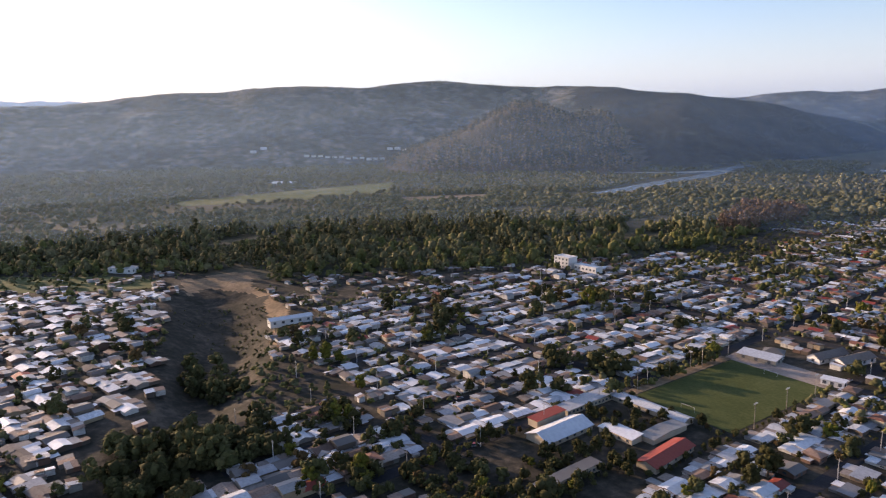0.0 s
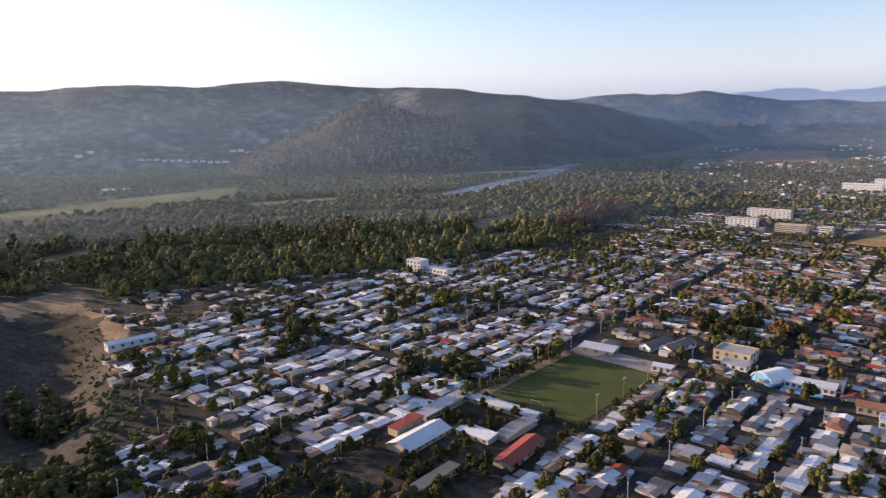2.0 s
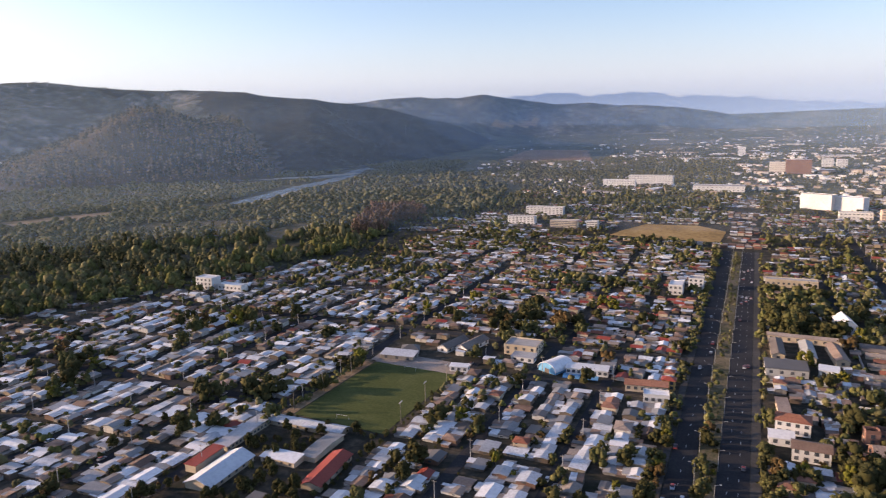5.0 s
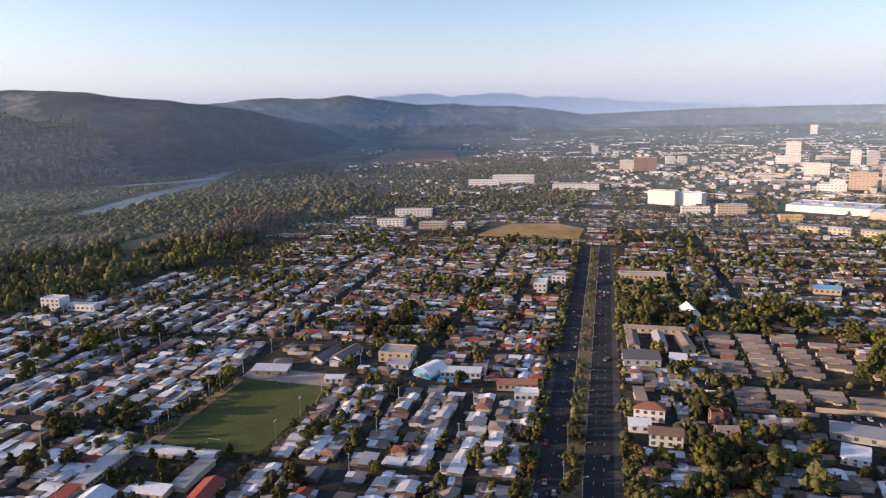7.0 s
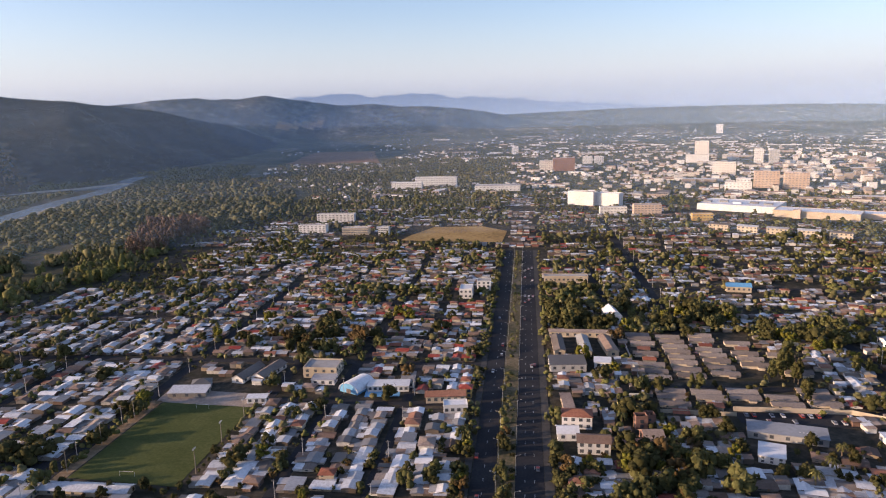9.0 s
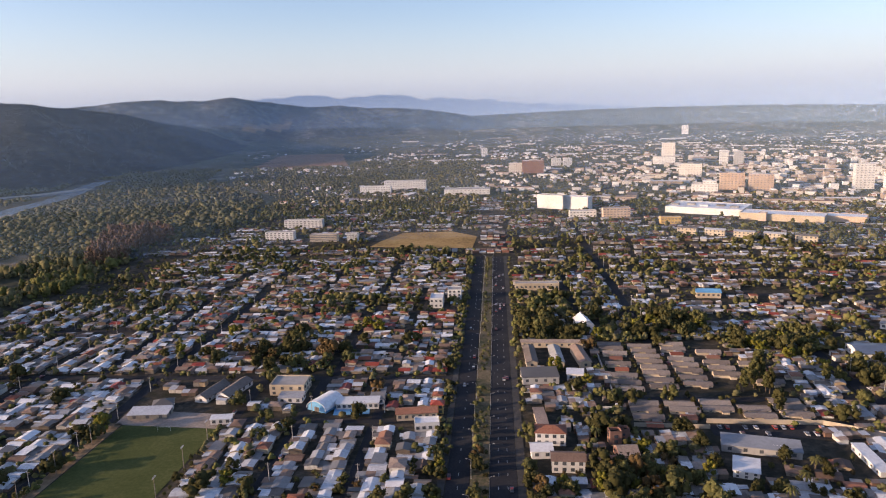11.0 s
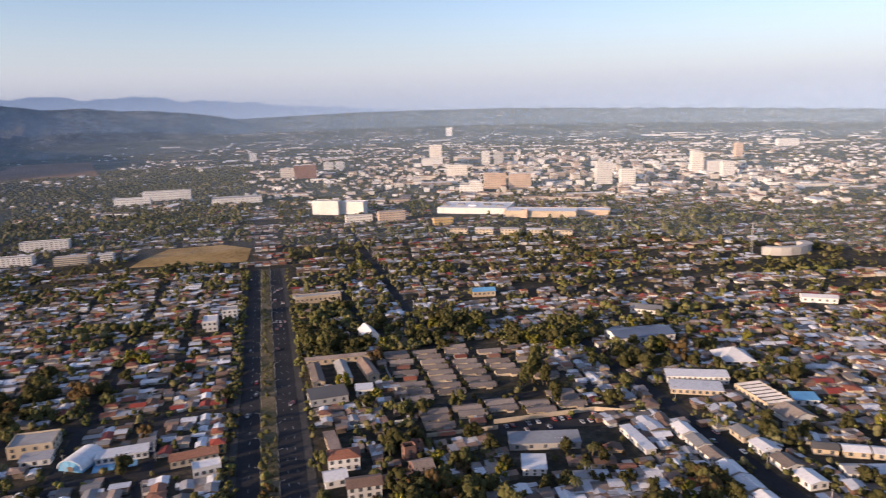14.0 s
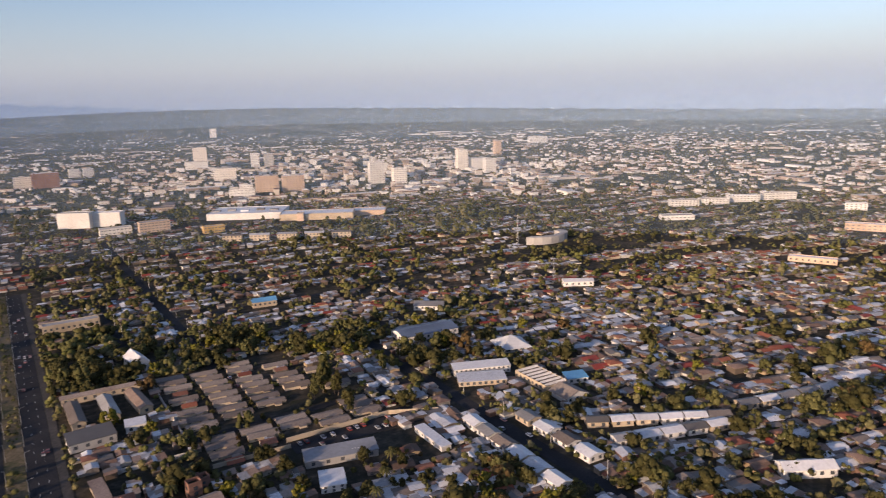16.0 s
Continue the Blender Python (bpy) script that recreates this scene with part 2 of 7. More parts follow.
M["leaf_wood"] = surface("woodland_leaves", [(0.098, 0.094, 0.046), (0.128, 0.118, 0.056), (0.17, 0.148, 0.074)], 0.9, 0.5, 0.02, 0.35, bump=0, gloss=0.06)
M["leaf_hill"] = surface("hill_leaves", [(0.05, 0.056, 0.044), (0.064, 0.069, 0.054), (0.08, 0.08, 0.064)], 0.9, 0.3, 0.02, 0.3, bump=0, gloss=0.06)
M["leaf_spur"] = surface("dry_hill_leaves", [(0.17, 0.13, 0.085), (0.22, 0.16, 0.105), (0.1, 0.095, 0.068)], 0.9, 0.3, 0.02, 0.3, bump=0, gloss=0.06)
M["leaf_bush"] = surface("pale_bush_leaves", [(0.095, 0.1, 0.032), (0.125, 0.127, 0.042), (0.15, 0.138, 0.055)], 0.9, 0.8, 0.02, 0.35, bump=0, gloss=0.06)
M["pale_wall"] = surface("pale_render", [(0.66, 0.62, 0.56), (0.74, 0.71, 0.66)], 0.8, 0.1, 0.02, 0.2)
M["leaf_far"] = surface("far_leaves", [(0.085, 0.086, 0.046), (0.105, 0.104, 0.056), (0.135, 0.126, 0.07)], 0.9, 0.3, 0.02, 0.3, bump=0, gloss=0.06)
M["bark"] = surface("bark", [(0.09, 0.07, 0.05), (0.14, 0.11, 0.08)], 0.95, 3.0, 0.3, 0.4, bump=0)

water = bpy.data.materials.new("river_water")
water.use_nodes = True
wb = water.node_tree.nodes["Principled BSDF"]
wb.inputs["Base Color"].default_value, wb.inputs["Roughness"].default_value = (0.1, 0.13, 0.15, 1), 0.25
rip, rb = water.node_tree.nodes.new("ShaderNodeTexNoise"), water.node_tree.nodes.new("ShaderNodeBump")
rip.inputs["Scale"].default_value, rb.inputs["Strength"].default_value = 0.3, 0.7
water.node_tree.links.new(rip.outputs["Fac"], rb.inputs["Height"])
water.node_tree.links.new(rb.outputs[0], wb.inputs["Normal"])
M["water"] = water
M["pavement"] = land("grey_pavement", [(0.38, (0.05, 0.049, 0.048)), (0.6, (0.09, 0.084, 0.078))], 0.05, 0.5, bump=0.1)


def glowing_haze(name, low, high, z0, z1):
    """A plain far backdrop that glows, haze painted into its colour from foot to top."""
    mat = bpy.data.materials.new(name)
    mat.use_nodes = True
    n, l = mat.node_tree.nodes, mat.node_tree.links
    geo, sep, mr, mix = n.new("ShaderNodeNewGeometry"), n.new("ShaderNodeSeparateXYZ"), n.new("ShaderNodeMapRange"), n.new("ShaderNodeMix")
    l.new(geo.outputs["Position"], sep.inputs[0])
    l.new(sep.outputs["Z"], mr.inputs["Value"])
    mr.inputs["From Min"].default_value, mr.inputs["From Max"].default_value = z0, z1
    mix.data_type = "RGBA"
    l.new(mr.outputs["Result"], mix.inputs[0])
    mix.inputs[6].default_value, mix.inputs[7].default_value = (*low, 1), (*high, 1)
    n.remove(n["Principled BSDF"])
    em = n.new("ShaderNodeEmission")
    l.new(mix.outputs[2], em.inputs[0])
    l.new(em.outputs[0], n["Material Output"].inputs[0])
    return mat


# the range glows by itself; haze is painted in, paler towards its foot
M["backdrop"] = glowing_haze("glowing_far_mountains", HAZE_LOW, HAZE_HIGH, 130, 290)
# glowing band added as horizon haze, its colour painted, thinning out upwards
M["low_sky"] = glowing_haze("far_haze_glow", HORIZON_HAZE, LOW_SKY, 110, 420)
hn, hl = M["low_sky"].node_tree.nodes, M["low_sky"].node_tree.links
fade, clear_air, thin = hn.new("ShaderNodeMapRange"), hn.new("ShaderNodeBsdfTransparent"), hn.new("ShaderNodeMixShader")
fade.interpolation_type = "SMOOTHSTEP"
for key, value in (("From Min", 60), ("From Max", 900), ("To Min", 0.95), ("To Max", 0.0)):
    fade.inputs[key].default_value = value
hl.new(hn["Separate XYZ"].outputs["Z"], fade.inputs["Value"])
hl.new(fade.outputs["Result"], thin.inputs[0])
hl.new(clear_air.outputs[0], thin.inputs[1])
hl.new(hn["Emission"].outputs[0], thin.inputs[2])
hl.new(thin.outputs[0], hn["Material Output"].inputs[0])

# ---- terrain ----
NEAR_RIDGE = [(-180, 0.2), (-175, 0.0), (100, 0.9), (84.9, 1.3), (81.4, 1.4), (77.8, 1.78), (75.1, 2.18), (70.7, 2.25), (66, 2.69), (63, 2.67), (59.5, 2.51),
              (56.8, 2.91), (53.2, 3.04), (50.9, 2.74), (47.8, 2.46), (39.9, 2.28), (37.7, 1.88), (34.8, 1.68), (31.6, 1.22), (28.3, 0.73), (25.5, -0.1), (18.7, -1.39), (14, -2.5)]
NEAR_RIDGE = sorted(p for p in NEAR_RIDGE if p[0] > 0)
NEAR_FOOT = [(14, 3900), (18.8, 3500), (25.8, 2500), (34, 1960), (39, 2040), (52, 2330), (66, 2180), (85, 2500), (110, 2900)]
SECOND_RIDGE = [(-1.0, -1.9), (0.4, -0.7), (3.1, 0.0), (4.5, 0.2), (6.2, 0.41), (8.3, 0.58), (9.8, 0.6), (12.5, 0.85), (15, 0.8), (18.1, 1.24), (20.8, 1.74), (22.8, 1.45), (24.6, 1.46), (25.7, 1.6), (27.1, 1.57), (31.8, 1.18), (36, 1.0), (40, 0.6)]
SPUR = [(35.2, -4.2), (38.3, -3.6), (39.2, -1.7), (40.2, -0.25), (41.6, 0.12), (43.3, -0.15), (45.0, 0.5), (46.2, 0.85), (47.8, 0.92), (50, -0.25), (52.3, -1.5), (55, -2.4), (57, -3.3), (60, -4.2)]
PLAIN_END = [(-180, 0), (-110, 10), (-62, 50), (-49, 68), (-33, 104), (-20, 128), (-8, 132), (1, 114), (12, 98), (30, 92), (60, 80), (120, 30), (180, 0)]


def lerp(table, v):
    return np.interp(v, [p[0] for p in table], [p[1] for p in table])


def smooth(t):
    t = np.clip(t, 0, 1)
    return t * t * (3 - 2 * t)


def rough_noise(x, y, scale, seed=0.0):
    """Cheap layered waves that stand in for rugged ground."""
    v = np.zeros_like(x)
    a, s = 1.0, scale
    for k in range(6):
        c, d = math.cos(1.7 * k + seed), math.sin(1.7 * k + seed)
        u, w = (x * c + y * d) / s, (-x * d + y * c) / s
        v += a * np.sin(u + 1.3 * np.sin(w * 0.9 + k)) * np.cos(w + 0.8 * np.sin(u * 1.1 + 2 * k))
        a, s = a * 0.56, s * 0.53
    return v


RAVINE = [(-590, 166, 26, 3), (-548, 160, 40, 9), (-490, 145, 42, 14), (-430, 120, 36, 14), (-380, 98, 28, 11), (-330, 72, 22, 8), (-285, 45, 20, 6), (-245, 0, 18, 4)]


def height(x, y):
    """Height and kind of the land: 0 plain, 1 hill, 2 burnt spur."""
    x, y = np.asarray(x, float), np.asarray(y, float)
    r, th = np.hypot(x, y), np.degrees(np.arctan2(-x, y))
    z = 1.13 * lerp(PLAIN_END, th) * np.clip((r - 3000) / 1900, 0, 1) ** 1.4
    kind = np.zeros(x.shape, int)
    for n, (crest, foot, cr) in enumerate(((NEAR_RIDGE, NEAR_FOOT, None), (SECOND_RIDGE, None, 4350), (SPUR, None, 2140))):
        f = lerp(foot, th) if foot else np.full(x.shape, 3750.0 if n == 1 else 1840.0)
        c = f + 850 if foot else np.full(x.shape, float(cr))
        top = 146 + c * np.tan(np.radians(lerp(crest, th)))
        inside = (th > crest[0][0]) & (th < crest[-1][0] + (6 if n == 0 else 0))
        fade = smooth((th - crest[0][0]) / 3) * smooth((crest[-1][0] + (25 if n == 0 else 0) - th) / 3)
        t = (r - f) / (c - f)
        rug = (rough_noise(x, y, 260, n) * 0.07 + rough_noise(x, y, 70, n + 5) * 0.025) * (2.2 if n == 2 else 1.25)
        h = np.where(t < 1, top * (0.62 * smooth(t) + 0.38 * np.clip(t, 0, 1)) * (1 + rug * np.clip(4 * (1 - t), 0, 1) * smooth(3 * t)), top * (1 - 0.12 * (t - 1)))
        h = np.where(t > 1, h + 4 * rough_noise(x, y, 60, 3), h)
        h = np.where((t > 0) & ((th > crest[0][0]) & (th < 118 if n == 0 else th < crest[-1][0])), h * fade, 0)
        kind = np.where((h > z) & (h > 3), 2 if n == 2 else 1, kind)
        z = np.maximum(z, h)
    for (x0, y0, w0, d0), (x1, y1, w1, d1) in zip(RAVINE, RAVINE[1:]):
        dx, dy = x1 - x0, y1 - y0
        s = np.clip(((x - x0) * dx + (y - y0) * dy) / (dx * dx + dy * dy), 0, 1)
        dist = np.hypot(x - x0 - s * dx, y - y0 - s * dy)
        w, dep = w0 + s * (w1 - w0), d0 + s * (d1 - d0)
        cut = -dep * smooth(1.15 - dist / w)
        z = np.where(r < 1000, np.minimum(z, cut), z)
    return z, kind


def ground_z(x, y):
    """Height of the ground at one place; the town itself is level."""
    r = math.hypot(x, y)
    if r > 1900:
        return float(height(np.array([x]), np.array([y]))[0][0])
    z = 0.0
    if r < 1000 and -720 < x < -150 and y < 270:
        for (x0, y0, w0, d0), (x1, y1, w1, d1) in zip(RAVINE, RAVINE[1:]):
            dx, dy = x1 - x0, y1 - y0
            s = min(1, max(0, ((x - x0) * dx + (y - y0) * dy) / (dx * dx + dy * dy)))
            t = min(1, max(0, 1.15 - math.hypot(x - x0 - s * dx, y - y0 - s * dy) / (w0 + s * (w1 - w0))))
            z = min(z, -(d0 + s * (d1 - d0)) * t * t * (3 - 2 * t))
    return z


# ---- mesh helpers ----


def part(name, bm, material, parent=None, label="", at=None):
    """Links a bmesh as one mesh object, under a thing where one is given."""
    me = bpy.data.meshes.new(name)
    bm.to_mesh(me)
    bm.free()
    me.materials.append(material)
    ob = new(name, me)
    if parent is not None:
        ob.parent = parent
    if at is not None:
        ob.matrix_basis = at
    return tagged(ob, label)


def shared(name, mesh, parent, at):
    """One more piece on a mesh that others use as well."""
    ob = new(name, mesh)
    ob.parent, ob.matrix_basis = parent, at
    return ob


def box(bm, x0, y0, z0, x1, y1, z1):
    v = [bm.verts.new(p) for p in ((x0, y0, z0), (x1, y0, z0), (x1, y1, z0), (x0, y1, z0), (x0, y0, z1), (x1, y0, z1), (x1, y1, z1), (x0, y1, z1))]
    for f in ((3, 2, 1, 0), (4, 5, 6, 7), (0, 1, 5, 4), (1, 2, 6, 5), (2, 3, 7, 6), (3, 0, 4, 7)):
        bm.faces.new([v[i] for i in f])
    return v


def prism(bm, outline, y0, y1):
    """An outline in x and z, drawn out along y."""
    a = [bm.verts.new((x, y0, z)) for x, z in outline]
    b = [bm.verts.new((x, y1, z)) for x, z in outline]
    n = len(outline)
    bm.faces.new(a)
    bm.faces.new(b[::-1])
    for i in range(n):
        bm.faces.new((a[i], b[i], b[(i + 1) % n], a[(i + 1) % n]))
    bmesh.ops.recalc_face_normals(bm, faces=bm.faces)


def tube(bm, p, q, r0, r1, sides=6):
    p, q = Vector(p), Vector(q)
    turn = (q - p).to_track_quat("Z", "Y").to_matrix()
    rings = []
    for c, r in ((p, r0), (q, r1)):
        rings.append([bm.verts.new(c + turn @ Vector((r * math.cos(6.2832 * k / sides), r * math.sin(6.2832 * k / sides), 0))) for k in range(sides)])
    for k in range(sides):
        bm.faces.new((rings[0][k], rings[0][(k + 1) % sides], rings[1][(k + 1) % sides], rings[1][k]))
    bm.faces.new(rings[0][::-1])
    bm.faces.new(rings[1])


def empty(name, label, category, group="", m=None):
    ob = tagged(new(name), label, category, group)
    if m is not None:
        ob.matrix_basis = m
    return ob


MATS = list(M.values())
SLOT = {m.name: i for i, m in enumerate(MATS)}


def gather(root, skip=()):
    """Corners, triangles and material slots of a thing, for joined copies."""
    vs, fs, ms, n = [], [], [], 0
    for ob in (root, *root.children_recursive):
        if ob.type != "MESH" or ob.name.split(".")[0] in skip:
            continue
        mat = ob.matrix_basis if ob != root else Matrix.Identity(4)
        up = ob.parent
        while up is not None and up != root:
            mat, up = up.matrix_basis @ mat, up.parent
        me = ob.data
        v = np.array([mat @ w.co for w in me.vertices])
        for p in me.polygons:
            i = list(p.vertices)
            if (mat.to_3x3() @ p.normal).z < -0.5:
                continue
            for k in range(1, len(i) - 1):
                fs.append((i[0] + n, i[k] + n, i[k + 1] + n))
                ms.append(SLOT[me.materials[0].name])
        vs.append(v)
        n += len(v)
    return np.concatenate(vs), np.array(fs), np.array(ms)


def scatter(name, groups, label, category, flat=True):
    """Joins many copies of gathered shapes into one object. groups: pairs of a shape and rows of x, y, z, turn, sx, sy, sz."""
    vs, fs, ms, n = [], [], [], 0
    for (v, f, m), rows in groups:
        if len(rows) == 0:
            continue
        a = np.asarray(rows, float)
        c, s = np.cos(a[:, 3])[:, None], np.sin(a[:, 3])[:, None]
        x, y = v[None, :, 0] * a[:, 4:5], v[None, :, 1] * a[:, 5:6]
        out = np.stack([x * c - y * s + a[:, 0:1], x * s + y * c + a[:, 1:2], v[None, :, 2] * a[:, 6:7] + a[:, 2:3]], -1)
        vs.append(out.reshape(-1, 3))
        fs.append((f[None] + (np.arange(len(a)) * len(v))[:, None, None] + n).reshape(-1, 3))
        ms.append(np.tile(m, len(a)))
        n += len(a) * len(v)
    v, f, m = np.concatenate(vs), np.concatenate(fs), np.concatenate(ms)
    me = bpy.data.meshes.new(name)
    me.vertices.add(len(v))
    me.vertices.foreach_set("co", v.astype(np.float32).ravel())
    me.loops.add(len(f) * 3)
    me.loops.foreach_set("vertex_index", f.astype(np.int32).ravel())
    me.polygons.add(len(f))
    me.polygons.foreach_set("loop_start", np.arange(0, len(f) * 3, 3, dtype=np.int32))
    used = np.unique(m)
    remap = np.zeros(len(MATS), np.int32)
    for k, u in enumerate(used):
        me.materials.append(MATS[u])
        remap[u] = k
    me.polygons.foreach_set("material_index", remap[m].astype(np.int32))
    me.update(calc_edges=True)
    leafy = np.array(["leaves" in mt.name for mt in MATS])
    me.polygons.foreach_set("use_smooth", leafy[m])
    return tagged(new(name, me), label, category, kind="stuff")


def sheet(name, outline, material, z=0.05, label="", kind="structure", category="", step=None):
    """A flat patch of ground, a thin slab along an outline of x, y."""
    bm = bmesh.new()
    top = [bm.verts.new((x, y, z + (ground_z(x, y) if step else 0))) for x, y in outline]
    low = [bm.verts.new((v.co.x, v.co.y, v.co.z - 0.3)) for v in top]
    bm.faces.new(top)
    n = len(top)
    for i in range(n):
        bm.faces.new((top[i], low[i], low[(i + 1) % n], top[(i + 1) % n]))
    bmesh.ops.recalc_face_normals(bm, faces=bm.faces)
    return tagged(part(name, bm, material), label, category, kind=kind)


# ---- the land ----


def steps(*spans):
    out = []
    for a, b, s in spans:
        out += list(np.arange(a, b, s))
    return np.array(sorted(set(out + [spans[-1][1]])))


gx = steps((-4900, -1100, 38), (-1100, -700, 25), (-700, -580, 8), (-580, -396, 2.5), (-396, -180, 8), (-180, 600, 60), (600, 4900, 130))
gy = steps((-4900, -200, 180), (-200, 96, 9), (96, 226, 2.5), (226, 800, 40), (800, 4900, 38))
X, Y = np.meshgrid(gx, gy, indexing="ij")
Z, K = height(X, Y)
R = np.hypot(X, Y)
index = np.arange(X.size).reshape(X.shape)
cells = np.stack([index[:-1, :-1], index[1:, :-1], index[1:, 1:], index[:-1, 1:]], -1).reshape(-1, 4)
keep = (R.ravel()[cells] < 4930).all(1)
cells = cells[keep]
ground_mesh = bpy.data.meshes.new("ground")
ground_mesh.from_pydata(np.stack([X, Y, Z], -1).reshape(-1, 3).tolist(), [], cells.tolist())
ground = tagged(new("ground", ground_mesh), "dusty valley floor rising into dark scrub hills", "ground", kind="structure")
for key in ("ground", "plain", "forest_floor", "hill", "spur", "dirt", "brown_field", "hill_wood"):
    ground_mesh.materials.append(M[key])
cx, cy, cz = (np.array(a.ravel()[cells].mean(1)) for a in (X, Y, Z))
ck = K.ravel()[cells].max(1)
cr = np.hypot(cx, cy)


FOREST_EDGE = [(-200, -830), (28, -764), (160, -675), (216, -585), (309, -530), (401, -487), (472, -460), (551, -445), (640, -418), (760, -435), (850, -462), (914, -430), (1040, -400), (1275, -440), (1400, -480), (1800, -760), (2600, -1000), (4000, -1400)]


def in_forest(x, y):
    return x < lerp(FOREST_EDGE, y)


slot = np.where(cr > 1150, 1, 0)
slot = np.where(in_forest(cx, cy) & (cr < 2600), 2, slot)
slot = np.where(ck == 1, 3, slot)
slot = np.where((ck == 1) & (np.degrees(np.arctan2(-cx, cy)) < 45 + 4 * rough_noise(cx, cy, 150, 8)) & (cr < 3650), 7, slot)
slot = np.where(ck == 2, 4, slot)
wild = 5 * rough_noise(cx, cy, 14, 6)
middle = lerp([(r[0], r[1]) for r in RAVINE], cx)
# ravine floor gets the dark ground material, its shade put into the colour
slot = np.where((cz < -0.3) & (cx < -395), 0, slot)
slot = np.where((cz < -0.2) & (cx < -402 + wild) & (cx > -556 + wild) & (cy > middle + 34 + wild), 5, slot)
slot = np.where((cx > -632 + wild) & (cx < -540 + wild) & (cy > 146 + 0.1 * wild - 0.2 * (cx + 585)) & (cy < 206 + wild - 0.3 * (cx + 585)) & (cz > -3), 5, slot)
th_c = np.degrees(np.arctan2(-cx, cy))
slot = np.where((ck == 1) & (th_c > 16.4) & (th_c < 20) & (cr > 3600) & (cz > 84 + wild) & (cz < 120 + wild), 5, slot)
ploughed = (cx < -470 - 0.24 * (cy - 2200)) & (cx > -780 - 0.16 * (cy - 2200)) & (cy > 2200) & (cy < 2890) & (ck == 0)
slot = np.where(ploughed, 6, slot)
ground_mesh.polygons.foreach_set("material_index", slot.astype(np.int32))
ground_mesh.polygons.foreach_set("use_smooth", np.ones(len(cells), bool))

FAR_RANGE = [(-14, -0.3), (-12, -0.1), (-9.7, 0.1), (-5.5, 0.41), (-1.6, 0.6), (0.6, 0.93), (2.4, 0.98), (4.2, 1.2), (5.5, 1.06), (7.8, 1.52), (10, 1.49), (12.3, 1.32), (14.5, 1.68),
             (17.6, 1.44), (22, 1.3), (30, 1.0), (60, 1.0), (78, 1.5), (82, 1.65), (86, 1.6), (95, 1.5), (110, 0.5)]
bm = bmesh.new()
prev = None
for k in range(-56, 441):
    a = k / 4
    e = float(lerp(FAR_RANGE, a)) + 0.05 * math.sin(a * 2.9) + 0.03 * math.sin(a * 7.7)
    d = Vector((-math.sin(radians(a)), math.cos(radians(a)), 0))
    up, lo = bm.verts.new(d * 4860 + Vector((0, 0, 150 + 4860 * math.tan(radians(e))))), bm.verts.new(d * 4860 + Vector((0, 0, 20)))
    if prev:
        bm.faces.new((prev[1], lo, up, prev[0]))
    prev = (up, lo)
tagged(part("backdrop", bm, M["backdrop"]), "self-lit blue mountain range with painted haze on the horizon", "mountains", kind="structure")

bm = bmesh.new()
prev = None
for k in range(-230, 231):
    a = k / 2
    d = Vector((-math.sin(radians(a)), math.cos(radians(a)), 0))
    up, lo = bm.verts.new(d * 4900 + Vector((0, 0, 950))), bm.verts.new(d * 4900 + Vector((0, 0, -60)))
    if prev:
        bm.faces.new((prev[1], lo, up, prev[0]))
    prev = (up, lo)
tagged(part("backdrop", bm, M["low_sky"]), "added glowing band painted as pale evening haze along the horizon", "haze", kind="structure")

# see-through sheets added as haze over the far valley, lit by sun and sky
def haze_sheet(thickness):
    mat = bpy.data.materials.new("bluish_haze_sheet")
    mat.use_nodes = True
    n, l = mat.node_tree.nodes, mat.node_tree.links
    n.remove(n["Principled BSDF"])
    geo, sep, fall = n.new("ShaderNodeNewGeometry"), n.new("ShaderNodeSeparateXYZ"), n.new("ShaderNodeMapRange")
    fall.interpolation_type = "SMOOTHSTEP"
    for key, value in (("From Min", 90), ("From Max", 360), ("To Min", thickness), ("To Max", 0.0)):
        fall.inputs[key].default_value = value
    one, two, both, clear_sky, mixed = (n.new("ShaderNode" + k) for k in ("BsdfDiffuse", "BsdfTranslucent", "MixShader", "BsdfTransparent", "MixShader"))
    # the blue tint of haze is put into the sheets' colour
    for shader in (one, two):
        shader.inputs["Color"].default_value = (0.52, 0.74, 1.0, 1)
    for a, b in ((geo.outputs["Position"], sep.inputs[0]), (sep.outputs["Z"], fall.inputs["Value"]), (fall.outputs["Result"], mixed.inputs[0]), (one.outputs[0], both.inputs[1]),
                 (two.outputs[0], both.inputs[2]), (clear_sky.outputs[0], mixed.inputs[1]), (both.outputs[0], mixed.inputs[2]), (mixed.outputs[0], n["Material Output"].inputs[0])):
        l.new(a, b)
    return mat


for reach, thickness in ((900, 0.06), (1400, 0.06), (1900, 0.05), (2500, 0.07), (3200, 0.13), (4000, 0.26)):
    veil = haze_sheet(thickness)
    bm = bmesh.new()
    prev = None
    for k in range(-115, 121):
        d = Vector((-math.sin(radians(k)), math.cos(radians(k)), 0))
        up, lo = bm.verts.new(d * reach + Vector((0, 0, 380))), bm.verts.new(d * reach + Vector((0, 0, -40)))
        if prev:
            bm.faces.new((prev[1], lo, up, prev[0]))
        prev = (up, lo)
    tagged(part("backdrop", bm, veil), "added see-through sheet standing in for haze over the far valley", "haze", kind="structure")

# ---- kinds of things ----
rng = random.Random(7)


def pick(seq):
    return seq[rng.randrange(len(seq))]


